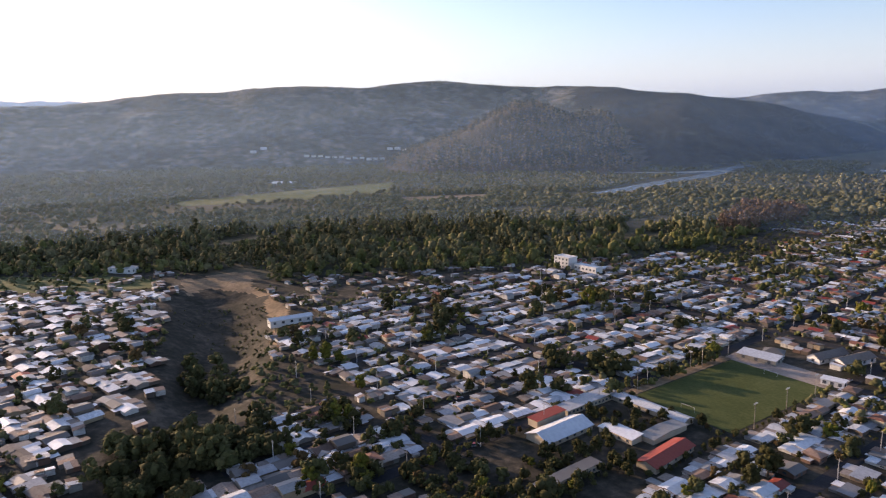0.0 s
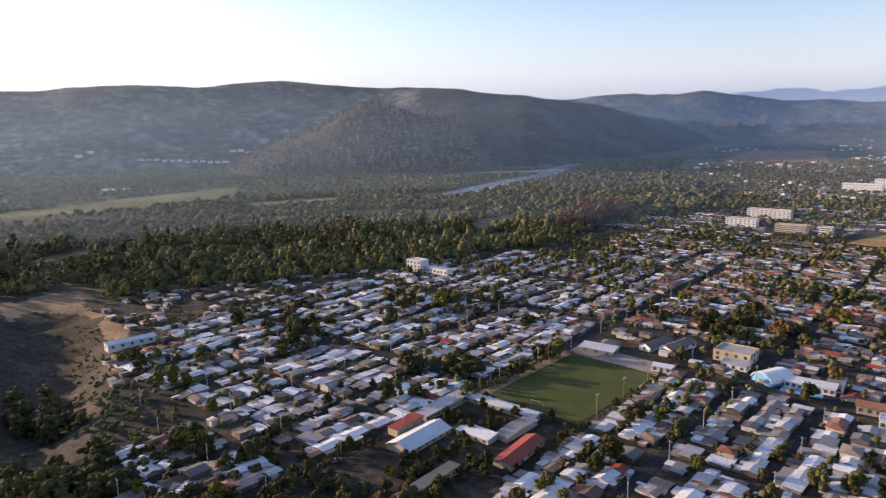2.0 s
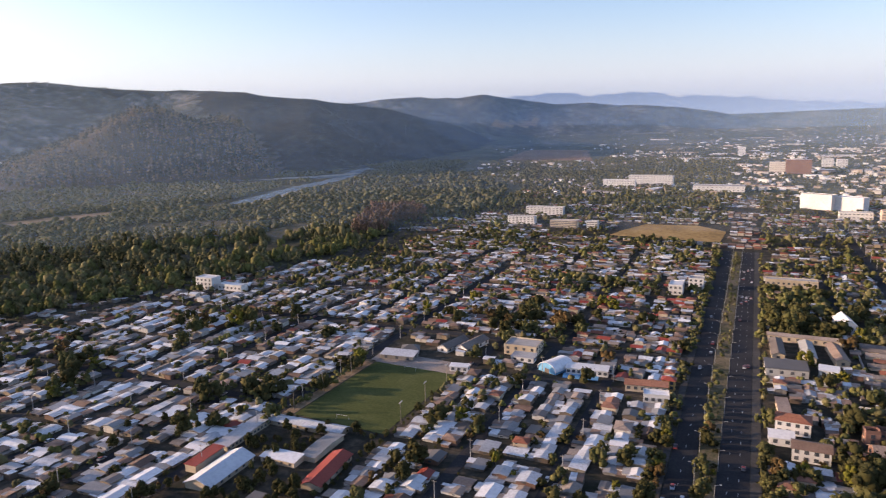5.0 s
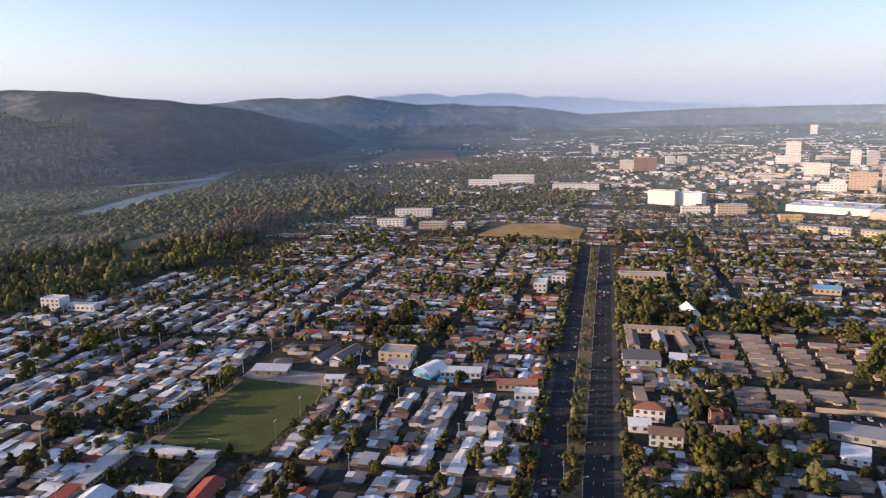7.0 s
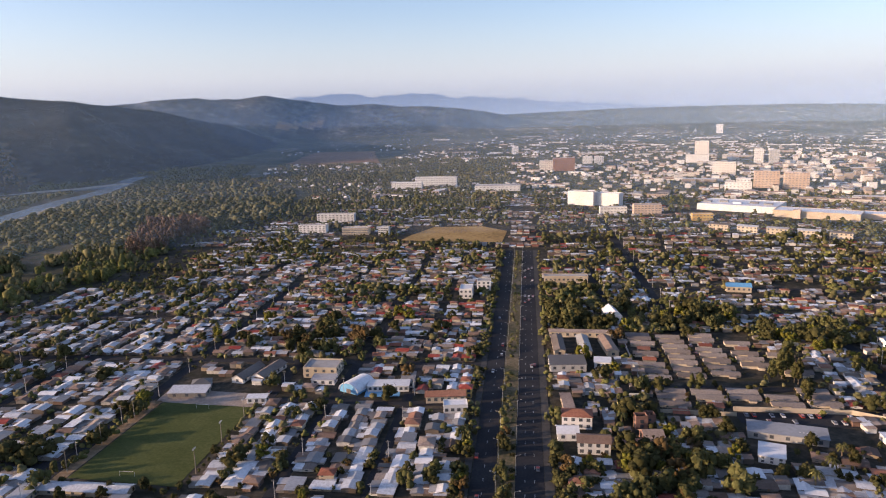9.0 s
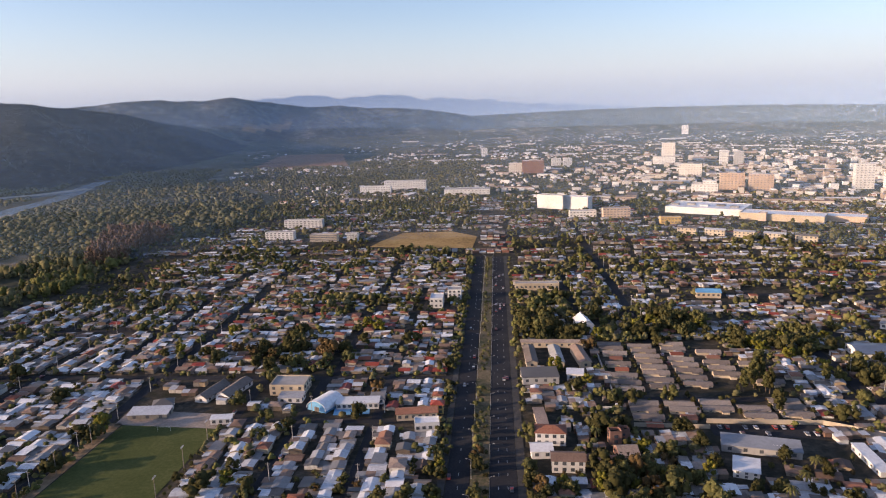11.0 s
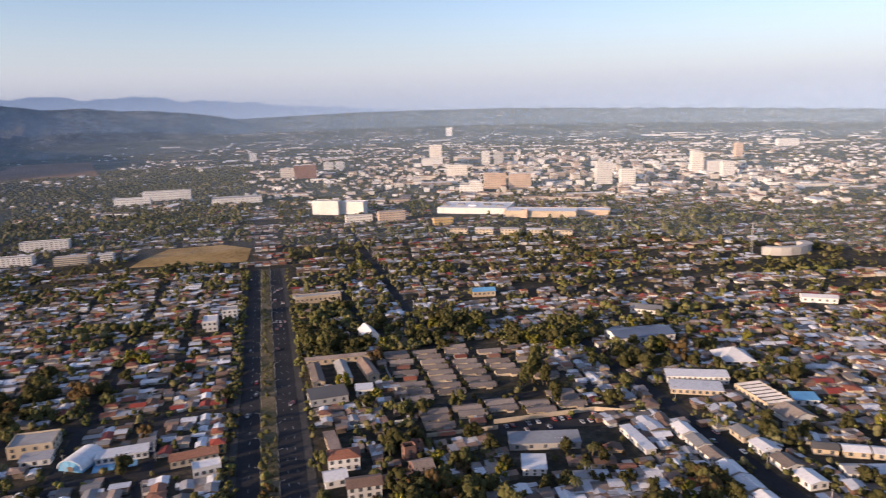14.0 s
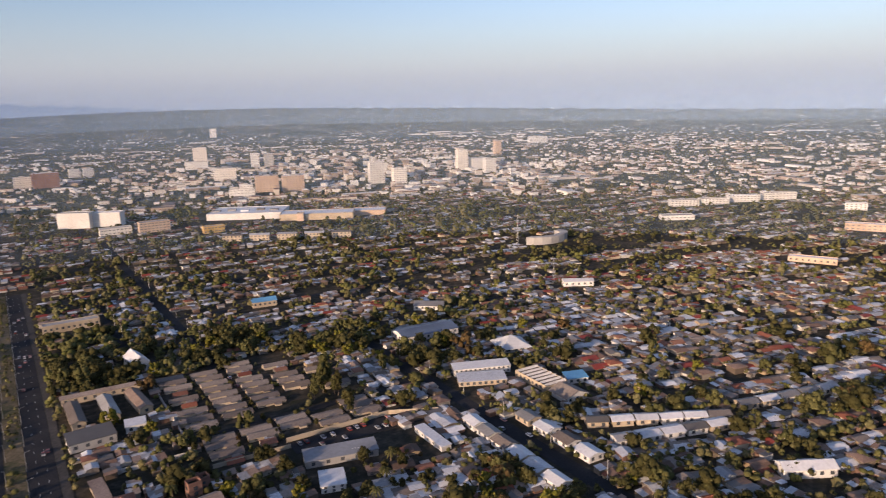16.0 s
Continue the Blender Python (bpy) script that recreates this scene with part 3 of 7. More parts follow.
def gable(bm, w, d, h, rise, over=0.45, thick=0.14):
    """Two roof slopes with eaves; the ridge runs along x."""
    e = d / 2 + over
    drop = rise * over / (d / 2)
    outline = [(-e, h - drop), (0, h + rise), (e, h - drop), (e, h - drop + thick), (0, h + rise + thick), (-e, h - drop + thick)]
    a = [bm.verts.new((-w / 2 - over, y, z)) for y, z in outline]
    b = [bm.verts.new((w / 2 + over, y, z)) for y, z in outline]
    for i in range(6):
        bm.faces.new((a[i], a[(i + 1) % 6], b[(i + 1) % 6], b[i]))
    for s in (a, b):
        bm.faces.new((s[0], s[1], s[4], s[5]))
        bm.faces.new((s[1], s[2], s[3], s[4]))
    bmesh.ops.recalc_face_normals(bm, faces=bm.faces)


def hip(bm, w, d, h, rise, over=0.5, thick=0.14):
    x, y, k = w / 2 + over, d / 2 + over, max(0.3, w / 2 - d / 2)
    low = [bm.verts.new(p) for p in ((-x, -y, h), (x, -y, h), (x, y, h), (-x, y, h))]
    eave = [bm.verts.new((v.co.x, v.co.y, h + thick)) for v in low]
    r0, r1 = bm.verts.new((-k, 0, h + rise)), bm.verts.new((k, 0, h + rise))
    bm.faces.new(low[::-1])
    for i in range(4):
        bm.faces.new((low[i], low[(i + 1) % 4], eave[(i + 1) % 4], eave[i]))
    bm.faces.new((eave[0], eave[1], r1, r0))
    bm.faces.new((eave[2], eave[3], r0, r1))
    bm.faces.new((eave[1], eave[2], r1))
    bm.faces.new((eave[3], eave[0], r0))


def lean_to(bm, x0, y0, x1, y1, z0, z1, thick=0.1):
    """A single sloping sheet, from height z0 at y0 to z1 at y1."""
    p = [bm.verts.new(c) for c in ((x0, y0, z0), (x1, y0, z0), (x1, y1, z1), (x0, y1, z1))]
    q = [bm.verts.new(v.co + Vector((0, 0, thick))) for v in p]
    bm.faces.new(p[::-1])
    bm.faces.new(q)
    for i in range(4):
        bm.faces.new((p[i], p[(i + 1) % 4], q[(i + 1) % 4], q[i]))


def window_mesh(name, w, h):
    bm = bmesh.new()
    box(bm, -w / 2, -0.07, -h / 2, w / 2, 0.03, h / 2)
    me = bpy.data.meshes.new(name)
    bm.to_mesh(me)
    bm.free()
    me.materials.append(M["glass"])
    return me


WINDOW = window_mesh("window", 1.3, 1.1)
TALL_WINDOW = window_mesh("window", 1.8, 1.7)
WIDE_WINDOW = window_mesh("window", 3.2, 1.5)
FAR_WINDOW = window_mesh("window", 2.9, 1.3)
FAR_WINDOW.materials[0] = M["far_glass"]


def house(w, d, h, rise, roof, wall, shape="gable", adds=(), label="", storeys=1):
    """A small house: ridge along x, door to the south; adds: low additions as x, y, width, depth, height, roof and the way it slopes."""
    root = empty("house", label, "house")
    bm = bmesh.new()
    if shape == "gable":
        c = [(-d / 2, 0), (d / 2, 0), (d / 2, h), (0, h + rise), (-d / 2, h)]
        a = [bm.verts.new((-w / 2, y, z)) for y, z in c]
        b = [bm.verts.new((w / 2, y, z)) for y, z in c]
        bm.faces.new(a)
        bm.faces.new(b[::-1])
        for i in (1, 4):
            bm.faces.new((a[i], b[i], b[(i + 1) % 5], a[(i + 1) % 5]))
        bmesh.ops.recalc_face_normals(bm, faces=bm.faces)
    else:
        box(bm, -w / 2, -d / 2, 0, w / 2, d / 2, h)
    for ax, ay, aw, ad, ah, aroof, way in adds:
        box(bm, ax - aw / 2, ay - ad / 2, 0, ax + aw / 2, ay + ad / 2, ah - 0.02)
    part("wall", bm, M[wall], root)
    bm = bmesh.new()
    if shape == "gable":
        gable(bm, w, d, h, rise, 0.35)
    elif shape == "hip":
        hip(bm, w, d, h, rise)
    else:
        lean_to(bm, -w / 2 - 0.3, -d / 2 - 0.3, w / 2 + 0.3, d / 2 + 0.3, h, h + rise)
    part("roof", bm, M[roof], root)
    for ax, ay, aw, ad, ah, aroof, way in adds:
        bm = bmesh.new()
        lean_to(bm, -aw / 2 - 0.2, -ad / 2 - 0.25, aw / 2 + 0.2, ad / 2 + 0.25, ah, ah + 0.11 * ad, 0.09)
        part("annex_roof", bm, M[aroof], root, at=pose(ax, ay, 0, 0, 0, way) if way % 180 == 0 else pose(ax, ay, 0, 0, 0, way) @ Matrix.Diagonal((ad / aw, aw / ad, 1, 1)))
    bm = bmesh.new()
    box(bm, -0.45, -0.06, 0, 0.45, 0.04, 2.0)
    part("door", bm, M["door"], root, at=pose(w * 0.1, -d / 2, 0.02))
    for k in range(storeys):
        z = 1.55 + 2.6 * k
        shared("window", WINDOW, root, pose(-w * 0.28, -d / 2, z))
        shared("window", WINDOW, root, pose(-w / 2, 0.1 * d, z, 0, 0, -90))
    return root


HOUSES = {
    "zinc": [
        house(7.0, 5.2, 2.5, 1.0, "zinc", "wall", adds=[(-2, 4.4, 3.4, 3.6, 2.2, "zinc", 180), (1.8, 4.8, 3.8, 4.4, 2.0, "rust", 180), (-1.5, -3.6, 3.2, 2.0, 2.1, "zinc", 0)], label="low house with patched pale zinc sheet roofs"),
        house(7.6, 5.6, 2.6, 1.1, "zinc", "wall", adds=[(1.4, 4.9, 5.0, 4.2, 2.1, "fibre", 180), (-2.6, 4.2, 2.6, 2.8, 2.3, "zinc", 90)], label="low house with grey zinc roof and rusty annex"),
        house(6.2, 5.0, 2.5, 0.9, "zinc_white", "wall", adds=[(0.4, 4.0, 5.6, 3.0, 2.2, "zinc", 180), (2.0, 6.8, 2.6, 2.6, 2.0, "rust", 0), (-4.2, 0.8, 2.2, 4.6, 2.1, "zinc", 90)], label="low house under bright white zinc sheets"),
        house(8.8, 5.4, 2.6, 0.7, "zinc", "wall", shape="shed", adds=[(2.0, 4.6, 4.0, 3.6, 2.2, "zinc", 180), (-2.4, 4.2, 3.4, 2.8, 2.0, "fibre", 90)], label="long low house with a single sloping zinc roof"),
        house(6.4, 6.0, 4.7, 1.1, "zinc", "wall", adds=[(-0.8, 4.9, 4.0, 3.6, 2.4, "zinc", 180), (2.4, 4.2, 2.2, 2.2, 2.1, "fibre", 0)], label="two-storey house with a light grey zinc roof", storeys=2),
        house(8.4, 5.6, 2.7, 1.2, "zinc_white", "wall", adds=[(-2, -3.9, 3.8, 2.4, 2.2, "zinc", 0), (2.2, 4.6, 4.2, 3.2, 2.2, "fibre", 180), (-2.6, 5.2, 2.8, 4.4, 2.0, "zinc", 90)], label="wide house with white metal roof and side sheds"),
        house(6.6, 5.2, 2.5, 1.0, "fibre", "wall", adds=[(-1, 4.5, 4.6, 3.8, 2.2, "zinc", 180), (2.6, 5.6, 2.2, 5.0, 2.0, "zinc_white", 90)], label="low house with grey cement roof and zinc additions"),
        house(7.2, 5.4, 2.6, 1.0, "rust", "wall", adds=[(1, 4.6, 4.8, 3.6, 2.2, "zinc", 180), (-2.6, 4.0, 2.4, 2.6, 2.0, "fibre", 0)], label="low house with a rusty sheet roof"),
    ],
    "red": [
        house(7.6, 6.0, 2.7, 1.5, "tile_red", "wall", adds=[(1.5, 4.6, 4.2, 3.2, 2.2, "zinc", 180)], label="house with a weathered red roof"),
        house(7.0, 6.2, 4.8, 1.4, "tile_red", "cream", shape="hip", adds=[(0, 4.6, 4.4, 3.0, 2.3, "fibre", 180)], label="two-storey house with a hipped red roof", storeys=2),
        house(8.2, 6.2, 2.7, 1.4, "bright_red", "wall", adds=[(2, -4.2, 3.8, 2.4, 2.2, "zinc", 0), (-1.5, 4.4, 3.6, 2.6, 2.2, "rust", 180)], label="house with a bright red painted roof"),
        house(7.4, 6.0, 2.7, 1.5, "tile_brown", "wall", adds=[(0.8, 4.6, 4.6, 3.2, 2.2, "tile_red", 180)], label="house with a brown clay tile roof"),
    ],
    "grey": [
        house(15.0, 6.6, 2.9, 1.8, "fibre", "cream", adds=[(3.0, -4.5, 3.6, 2.0, 2.5, "fibre", 0)], label="row house with a brown-grey fibre cement roof"),
        house(7.6, 6.0, 2.6, 1.3, "fibre", "wall", adds=[(-1, 4.8, 5.0, 3.6, 2.1, "zinc", 180), (2.8, 4.0, 1.9, 2.0, 2.0, "rust", 0)], label="house with a dark grey roof and zinc shed"),
        house(7.8, 6.2, 4.7, 1.3, "rust", "wall", shape="hip", adds=[(1, 4.6, 4.2, 3.0, 2.3, "zinc", 180)], label="two-storey house with a brown rusted roof", storeys=2),
        house(8.4, 6.0, 2.6, 1.3, "tile_brown", "wall", adds=[(1.6, 4.8, 4.2, 3.6, 2.1, "fibre", 180)], label="house with a dark brown weathered roof"),
    ],
}
KINDS = [(k, i) for k in HOUSES for i in range(len(HOUSES[k]))]
SHAPES = {(k, i): gather(HOUSES[k][i], skip=("window", "door")) for k, i in KINDS}

house_rows = []                        # x, y, turn, style, variant, scale
ROOFTOPS = {"tin": ["zinc"] * 17 + ["grey"] + ["red"], "zincy": (["zinc"] * 9 + ["grey"] * 1 + ["red"] * 2), "mixed": (["zinc"] * 8 + ["grey"] * 2 + ["red"] * 2), "reddish": (["zinc"] * 8 + ["grey"] * 1 + ["red"] * 4), "pale": ["zinc"] * 12 + ["grey"] + ["red"]}
taken = []                             # x0, y0, x1, y1 kept free of houses and trees
tree_spots = []                        # x, y, size, tone


def free(x, y, pad=0.0):
    for x0, y0, x1, y1 in taken:
        if x0 - pad < x < x1 + pad and y0 - pad < y < y1 + pad:
            return False
    return True


def put_house(x, y, turn, style, variant=None, scale=1.0):
    v = rng.randrange(1 if style == "grey" else 0, len(HOUSES[style])) if variant is None else variant
    house_rows.append((x, y, turn, style, v, scale))


def block(cx, cy, length, depth, turn, mix, lot=9.5, gaps=0.06, trees=0.5, rows=0, sizes=(0.72, 0.92)):
    """Back-to-back rows of houses along a block's long side; turn in degrees, 0: the long side along x."""
    rows = rows or max(1, round(depth / 9.4))
    c, s = math.cos(radians(turn)), math.sin(radians(turn))

    def world(u, v):
        return cx + u * c - v * s, cy + u * s + v * c

    for r in range(rows):
        v0 = (r - (rows - 1) / 2) * depth / rows
        u = -length / 2 + lot / 2
        while u < length / 2 - lot / 2 + 0.1:
            w = lot * rng.uniform(0.9, 1.12)
            x, y = world(u, v0 + rng.uniform(-1.2, 1.2))
            if rng.random() > gaps and free(x, y, 3):
                face = turn + (0 if r % 2 == 0 else 180) + rng.uniform(-3, 3) + (90 if rng.random() < 0.25 else 0)
                put_house(x, y, face, pick(ROOFTOPS[mix]), None, rng.uniform(*sizes))
            if rng.random() < trees * 2 / max(2, rows):
                tx, ty = world(u + rng.uniform(-4, 4), v0 + (1 if rng.random() < 0.5 else -1) * depth / rows * rng.uniform(0.42, 0.56))
                if free(tx, ty, 1):
                    tree_spots.append((tx, ty, rng.uniform(0.45, 0.95) if rng.random() < 0.92 else rng.uniform(1.0, 1.45), "town"))
            u += w


# ---- trees ----


def crown_mesh(name, seed, lumps, size, leaves, sub, mat, tall=1.0, low=0.0):
    """Many small uneven clumps with loose leaves round them; base of the tree at 0, about 1 unit of crown radius = size."""
    r = random.Random(seed)
    bm = bmesh.new()
    centres = []
    for k in range(lumps):
        a, e = r.uniform(0, 6.283), r.uniform(-0.75, 1.0)
        q = math.sqrt(max(0, 1 - e * e)) * r.uniform(0.35, 0.95)
        rad = size * r.uniform(0.17, 0.32)
        c = Vector((q * math.cos(a) * size * 0.85, q * math.sin(a) * size * 0.85, low + size * tall * (1 + e * 0.72)))
        centres.append((c, rad))
        made = bmesh.ops.create_icosphere(bm, subdivisions=sub, radius=rad, matrix=Matrix.Translation(c))
        for v in made["verts"]:
            v.co = c + (v.co - c) * r.uniform(0.68, 1.3)
            v.co.z = c.z + (v.co.z - c.z) * (0.8 if tall < 1.3 else 1.35)
    for k in range(leaves):
        c, rad = pick_from(r, centres)
        d = Vector((r.gauss(0, 1), r.gauss(0, 1), r.gauss(0.25, 1))).normalized()
        p, g = c + d * rad * r.uniform(0.9, 1.4), size * r.uniform(0.05, 0.11)
        u = Vector((r.gauss(0, 1), r.gauss(0, 1), r.gauss(0, 1))).normalized()
        w = d.cross(u).normalized()
        bm.faces.new([bm.verts.new(p + g * v) for v in (u, w, -u * 0.9 - w * 0.6)])
    me = bpy.data.meshes.new(name)
    bm.to_mesh(me)
    bm.free()
    me.polygons.foreach_set("use_smooth", np.ones(len(me.polygons), bool))
    me.materials.append(M[mat])
    return me


def pick_from(r, seq):
    return seq[r.randrange(len(seq))]


def trunk_bm(h, r, seed):
    rr = random.Random(seed)
    bm = bmesh.new()
    tube(bm, (0, 0, -0.4), (0.1, 0.05, h), r, r * 0.6, 6)
    for k in range(4):
        a = rr.uniform(0, 6.28)
        tube(bm, (0.08, 0.04, h * 0.8), (math.cos(a) * h * 0.45, math.sin(a) * h * 0.45, h * rr.uniform(1.25, 1.6)), r * 0.45, r * 0.18, 5)
    return bm


TREE_LABELS = {"leaf_dark": "dark green broadleaf tree with a dense uneven crown", "leaf_olive": "olive green street tree catching evening light",
               "leaf_yellow": "tree with yellowing autumn leaves", "leaf_autumn": "garden tree turning brown and orange", "leaf_russet": "tree with russet brown foliage"}


def tree(seed, mat, size=3.6, tall=1.0, lumps=42, leaves=1000, kind="tree"):
    root = empty(kind, TREE_LABELS[mat], "tree")
    part("trunk", trunk_bm(size * 0.75 * tall, 0.09 * size, seed), M["bark"], root)
    me = crown_mesh("crown", seed, lumps, size, leaves, 1, mat, tall, size * 0.25)
    shared("crown", me, root, pose(0, 0, 0))
    return root


NEAR_TREES = [tree(11, "leaf_dark"), tree(12, "leaf_dark", 4.2, 1.15), tree(13, "leaf_olive"), tree(14, "leaf_olive", 3.3, 1.5), tree(15, "leaf_olive", 4.0, 0.9), tree(16, "leaf_yellow", 3.2, 1.3), tree(17, "leaf_dark", 3.0, 2.2), tree(18, "leaf_autumn", 3.4, 1.1), tree(19, "leaf_olive", 3.0, 2.0)]


def low_tree(seed, mat, size, tall, lumps=13, leaves=91):
    """A coarse crown for far trees: few-sided clumps."""
    r = random.Random(seed)
    vs, fs = [], []
    base = [(0, 0, 1), (0.894, 0, 0.447), (0.276, 0.851, 0.447), (-0.724, 0.526, 0.447), (-0.724, -0.526, 0.447), (0.276, -0.851, 0.447),
            (0.724, 0.526, -0.447), (-0.276, 0.851, -0.447), (-0.894, 0, -0.447), (-0.276, -0.851, -0.447), (0.724, -0.526, -0.447), (0, 0, -1)]
    tri = [(0, 1, 2), (0, 2, 3), (0, 3, 4), (0, 4, 5), (0, 5, 1), (1, 6, 2), (2, 7, 3), (3, 8, 4), (4, 9, 5), (5, 10, 1), (2, 6, 7), (3, 7, 8), (4, 8, 9), (5, 9, 10), (1, 10, 6)]
    for k in range(lumps):
        a, e = r.uniform(0, 6.28), -0.7 + 1.65 * (k + 0.5) / lumps
        q = math.sqrt(max(0, 1 - e * e)) * (r.uniform(0.35, 0.9) if lumps > 8 else r.uniform(0.3, 0.65))
        c = Vector((q * math.cos(a) * size, q * math.sin(a) * size, size * tall * (0.85 + e * 0.65)))
        n, rad = len(vs), size * (r.uniform(0.24, 0.4) if lumps > 8 else r.uniform(0.32, 0.55))
        vs += [tuple(c + Vector(b) * rad * r.uniform(0.7, 1.3)) for b in base]
        fs += [tuple(i + n for i in t) for t in tri]
        for j in range(leaves // lumps):
            d = Vector((r.gauss(0, 1), r.gauss(0, 1), r.gauss(0.3, 1))).normalized()
            u = Vector((r.gauss(0, 1), r.gauss(0, 1), r.gauss(0, 1))).normalized()
            w, p, g, n2 = d.cross(u).normalized(), c + d * rad * r.uniform(0.95, 1.45), size * r.uniform(0.12, 0.22), len(vs)
            vs += [tuple(p + g * x) for x in (u, w, -u * 0.9 - w * 0.6)]
            fs.append((n2, n2 + 1, n2 + 2))
    return np.array(vs), np.array(fs), np.full(len(fs), SLOT[M[mat].name])


TOWN = [low_tree(31, "leaf_dark", 3.4, 0.95), low_tree(32, "leaf_olive", 3.2, 1.1), low_tree(33, "leaf_dark", 3.8, 0.85), low_tree(34, "leaf_dark", 2.8, 1.3), low_tree(35, "leaf_yellow", 3.0, 1.2), low_tree(36, "leaf_olive", 3.6, 0.9), low_tree(37, "leaf_autumn", 3.2, 1.1), low_tree(38, "leaf_olive", 2.8, 1.9)]
WOOD = [low_tree(41, "leaf_wood", 5.2, 0.85, 4, 8), low_tree(42, "leaf_wood", 4.0, 1.5, 4, 8), low_tree(43, "leaf_bush", 5.4, 0.7, 4, 8), low_tree(44, "leaf_wood", 5.8, 0.7, 4, 8), low_tree(45, "leaf_wood", 4.8, 1.0, 4, 8), low_tree(48, "leaf_wood", 5.2, 0.8, 4, 8)]
BUSH = [low_tree(65, "leaf_bush", 4.8, 0.75, 4, 8), low_tree(66, "leaf_bush", 4.2, 1.0, 4, 8)]
PINE = [low_tree(67, "leaf_wood", 3.0, 2.3, 4, 8), low_tree(68, "leaf_dark", 2.8, 2.6, 4, 8), low_tree(69, "leaf_wood", 3.4, 1.9, 4, 8)]
PLAIN2 = [low_tree(61, "leaf_far", 4.2, 0.7, 2, 0), low_tree(62, "leaf_far", 4.0, 0.8, 2, 0), low_tree(63, "leaf_wood", 3.8, 0.6, 2, 0)]
FAR_CLUMP = [low_tree(71, "leaf_far", 4.6, 0.75, 1, 0), low_tree(72, "leaf_wood", 4.4, 0.8, 1, 0), low_tree(73, "leaf_far", 5.0, 0.65, 1, 0)]
RUSSET = [low_tree(46, "leaf_russet", 4.4, 1.5), low_tree(47, "leaf_russet", 4.0, 1.9)]
SCRUB = [low_tree(51, "leaf_hill", 3.4, 0.7, 2, 0), low_tree(52, "leaf_hill", 3.0, 0.9, 2, 0), low_tree(53, "leaf_hill", 3.4, 0.6, 2, 0)]
PLAIN = [low_tree(55, "leaf_olive", 3.8, 0.9, 3, 6), low_tree(56, "leaf_olive", 3.4, 1.2, 3, 6), low_tree(57, "leaf_dark", 3.8, 0.9, 3, 6), low_tree(58, "leaf_wood", 3.6, 0.9, 3, 6), low_tree(59, "leaf_bush", 3.0, 0.8, 4, 6)]
SPUR_TREE = [low_tree(75, "leaf_spur", 3.2, 1.5, 2, 2), low_tree(76, "leaf_hill", 3.0, 1.8, 2, 2)]

# ---- roads ----
def road(name, pts, width, material="asphalt", z=0.06, label="asphalt street with pale kerbs"):
    """A strip of road along a line of points, a slab 0.3 m deep."""
    bm = bmesh.new()
    rows = []
    P = [Vector((x, y, 0)) for x, y in pts]
    for i, p in enumerate(P):
        d = (P[min(i + 1, len(P) - 1)] - P[max(i - 1, 0)]).normalized()
        n = Vector((-d.y, d.x, 0)) * width / 2
        rows.append([bm.verts.new((p.x + s * n.x, p.y + s * n.y, z + h)) for s, h in ((-1, -0.3), (-1, 0), (1, 0), (1, -0.3))])
    for a, b in zip(rows, rows[1:]):
        for k in range(3):
            bm.faces.new((a[k], a[k + 1], b[k + 1], b[k]))
    bmesh.ops.recalc_face_normals(bm, faces=bm.faces)
    return tagged(part(name, bm, M[material]), label, "road", kind="structure")


AV_S, AV_N = -300, 775
road("road", [(-18.5, AV_S), (-19, 300), (-21, AV_N)], 10.5, label="one-way carriageway of the avenue, dark asphalt")
road("road", [(2.0, AV_S), (1.5, 300), (0.5, AV_N)], 12.5, label="one-way carriageway of the avenue, dark asphalt")
road("median", [(-8.8, AV_S), (-9.2, 300), (-9.8, AV_N)], 8.6, "median", 0.2, "planted median strip of dry grass between carriageways")
road("pavement", [(10.6, AV_S), (10.0, 300), (9.0, AV_N)], 4.0, "pavement", 0.2, "grey concrete pavement beside the avenue")
road("pavement", [(-26, AV_S), (-26.5, 300), (-28.5, AV_N)], 3.5, "pavement", 0.2, "grey concrete pavement beside the avenue")
STREETS_NS = [(-67, -120, 404, 5.5), (-108.5, -120, 404, 6), (-147, 345, 404, 6), (-217, 60, 620, 7), (-258, 60, 262, 5), (-300, 60, 600, 5), (-342, 110, 600, 5), (-384, 150, 590, 5), (-426, 190, 560, 5),
              (209, -60, 470, 9), (106, 470, 1000, 8), (62, 480, 700, 6), (-104, 412, 760, 5), (-260, 412, 590, 5)]
for x, y0, y1, w in STREETS_NS:
    road("street", [(x, y0), (x, y1)], w, z=0.08)
STREETS_EW = [(264, -470, -217, 7), (407, -450, -27, 6.5), (143, -250, -108, 5), (375, 66, 205, 6), (457, -215, -30, 5), (505, -420, -30, 5), (553, -215, -30, 5), (600, -400, -30, 5), (650, -300, -30, 5), (700, -380, 300, 7), (345, -147, -27, 6), (600, 10, 330, 6), (344, 150, 206, 7), (232, 12, 206, 7), (490, 200, 420, 7)]
for y, x0, x1, w in STREETS_EW:
    road("street", [(x0, y), (x1, y)], w, z=0.1)
road("street", [(-60, AV_N), (-10, AV_N + 20), (60, AV_N + 25)], 9, z=0.12)
road("street", [(-10, AV_N + 20), (20, 900), (60, 1040), (140, 1250), (300, 1600)], 12, z=0.09)


def keep(x0, y0, x1, y1):
    taken.append((x0, y0, x1, y1))


keep(-29, AV_S, 13, AV_N + 10)
for x, y0, y1, w in STREETS_NS:
    keep(x - w / 2, y0, x + w / 2, y1)
for y, x0, x1, w in STREETS_EW:
    keep(x0, y - w / 2, x1, y + w / 2)

# road paint of the avenue, kerb posts and lane lines
bm = bmesh.new()
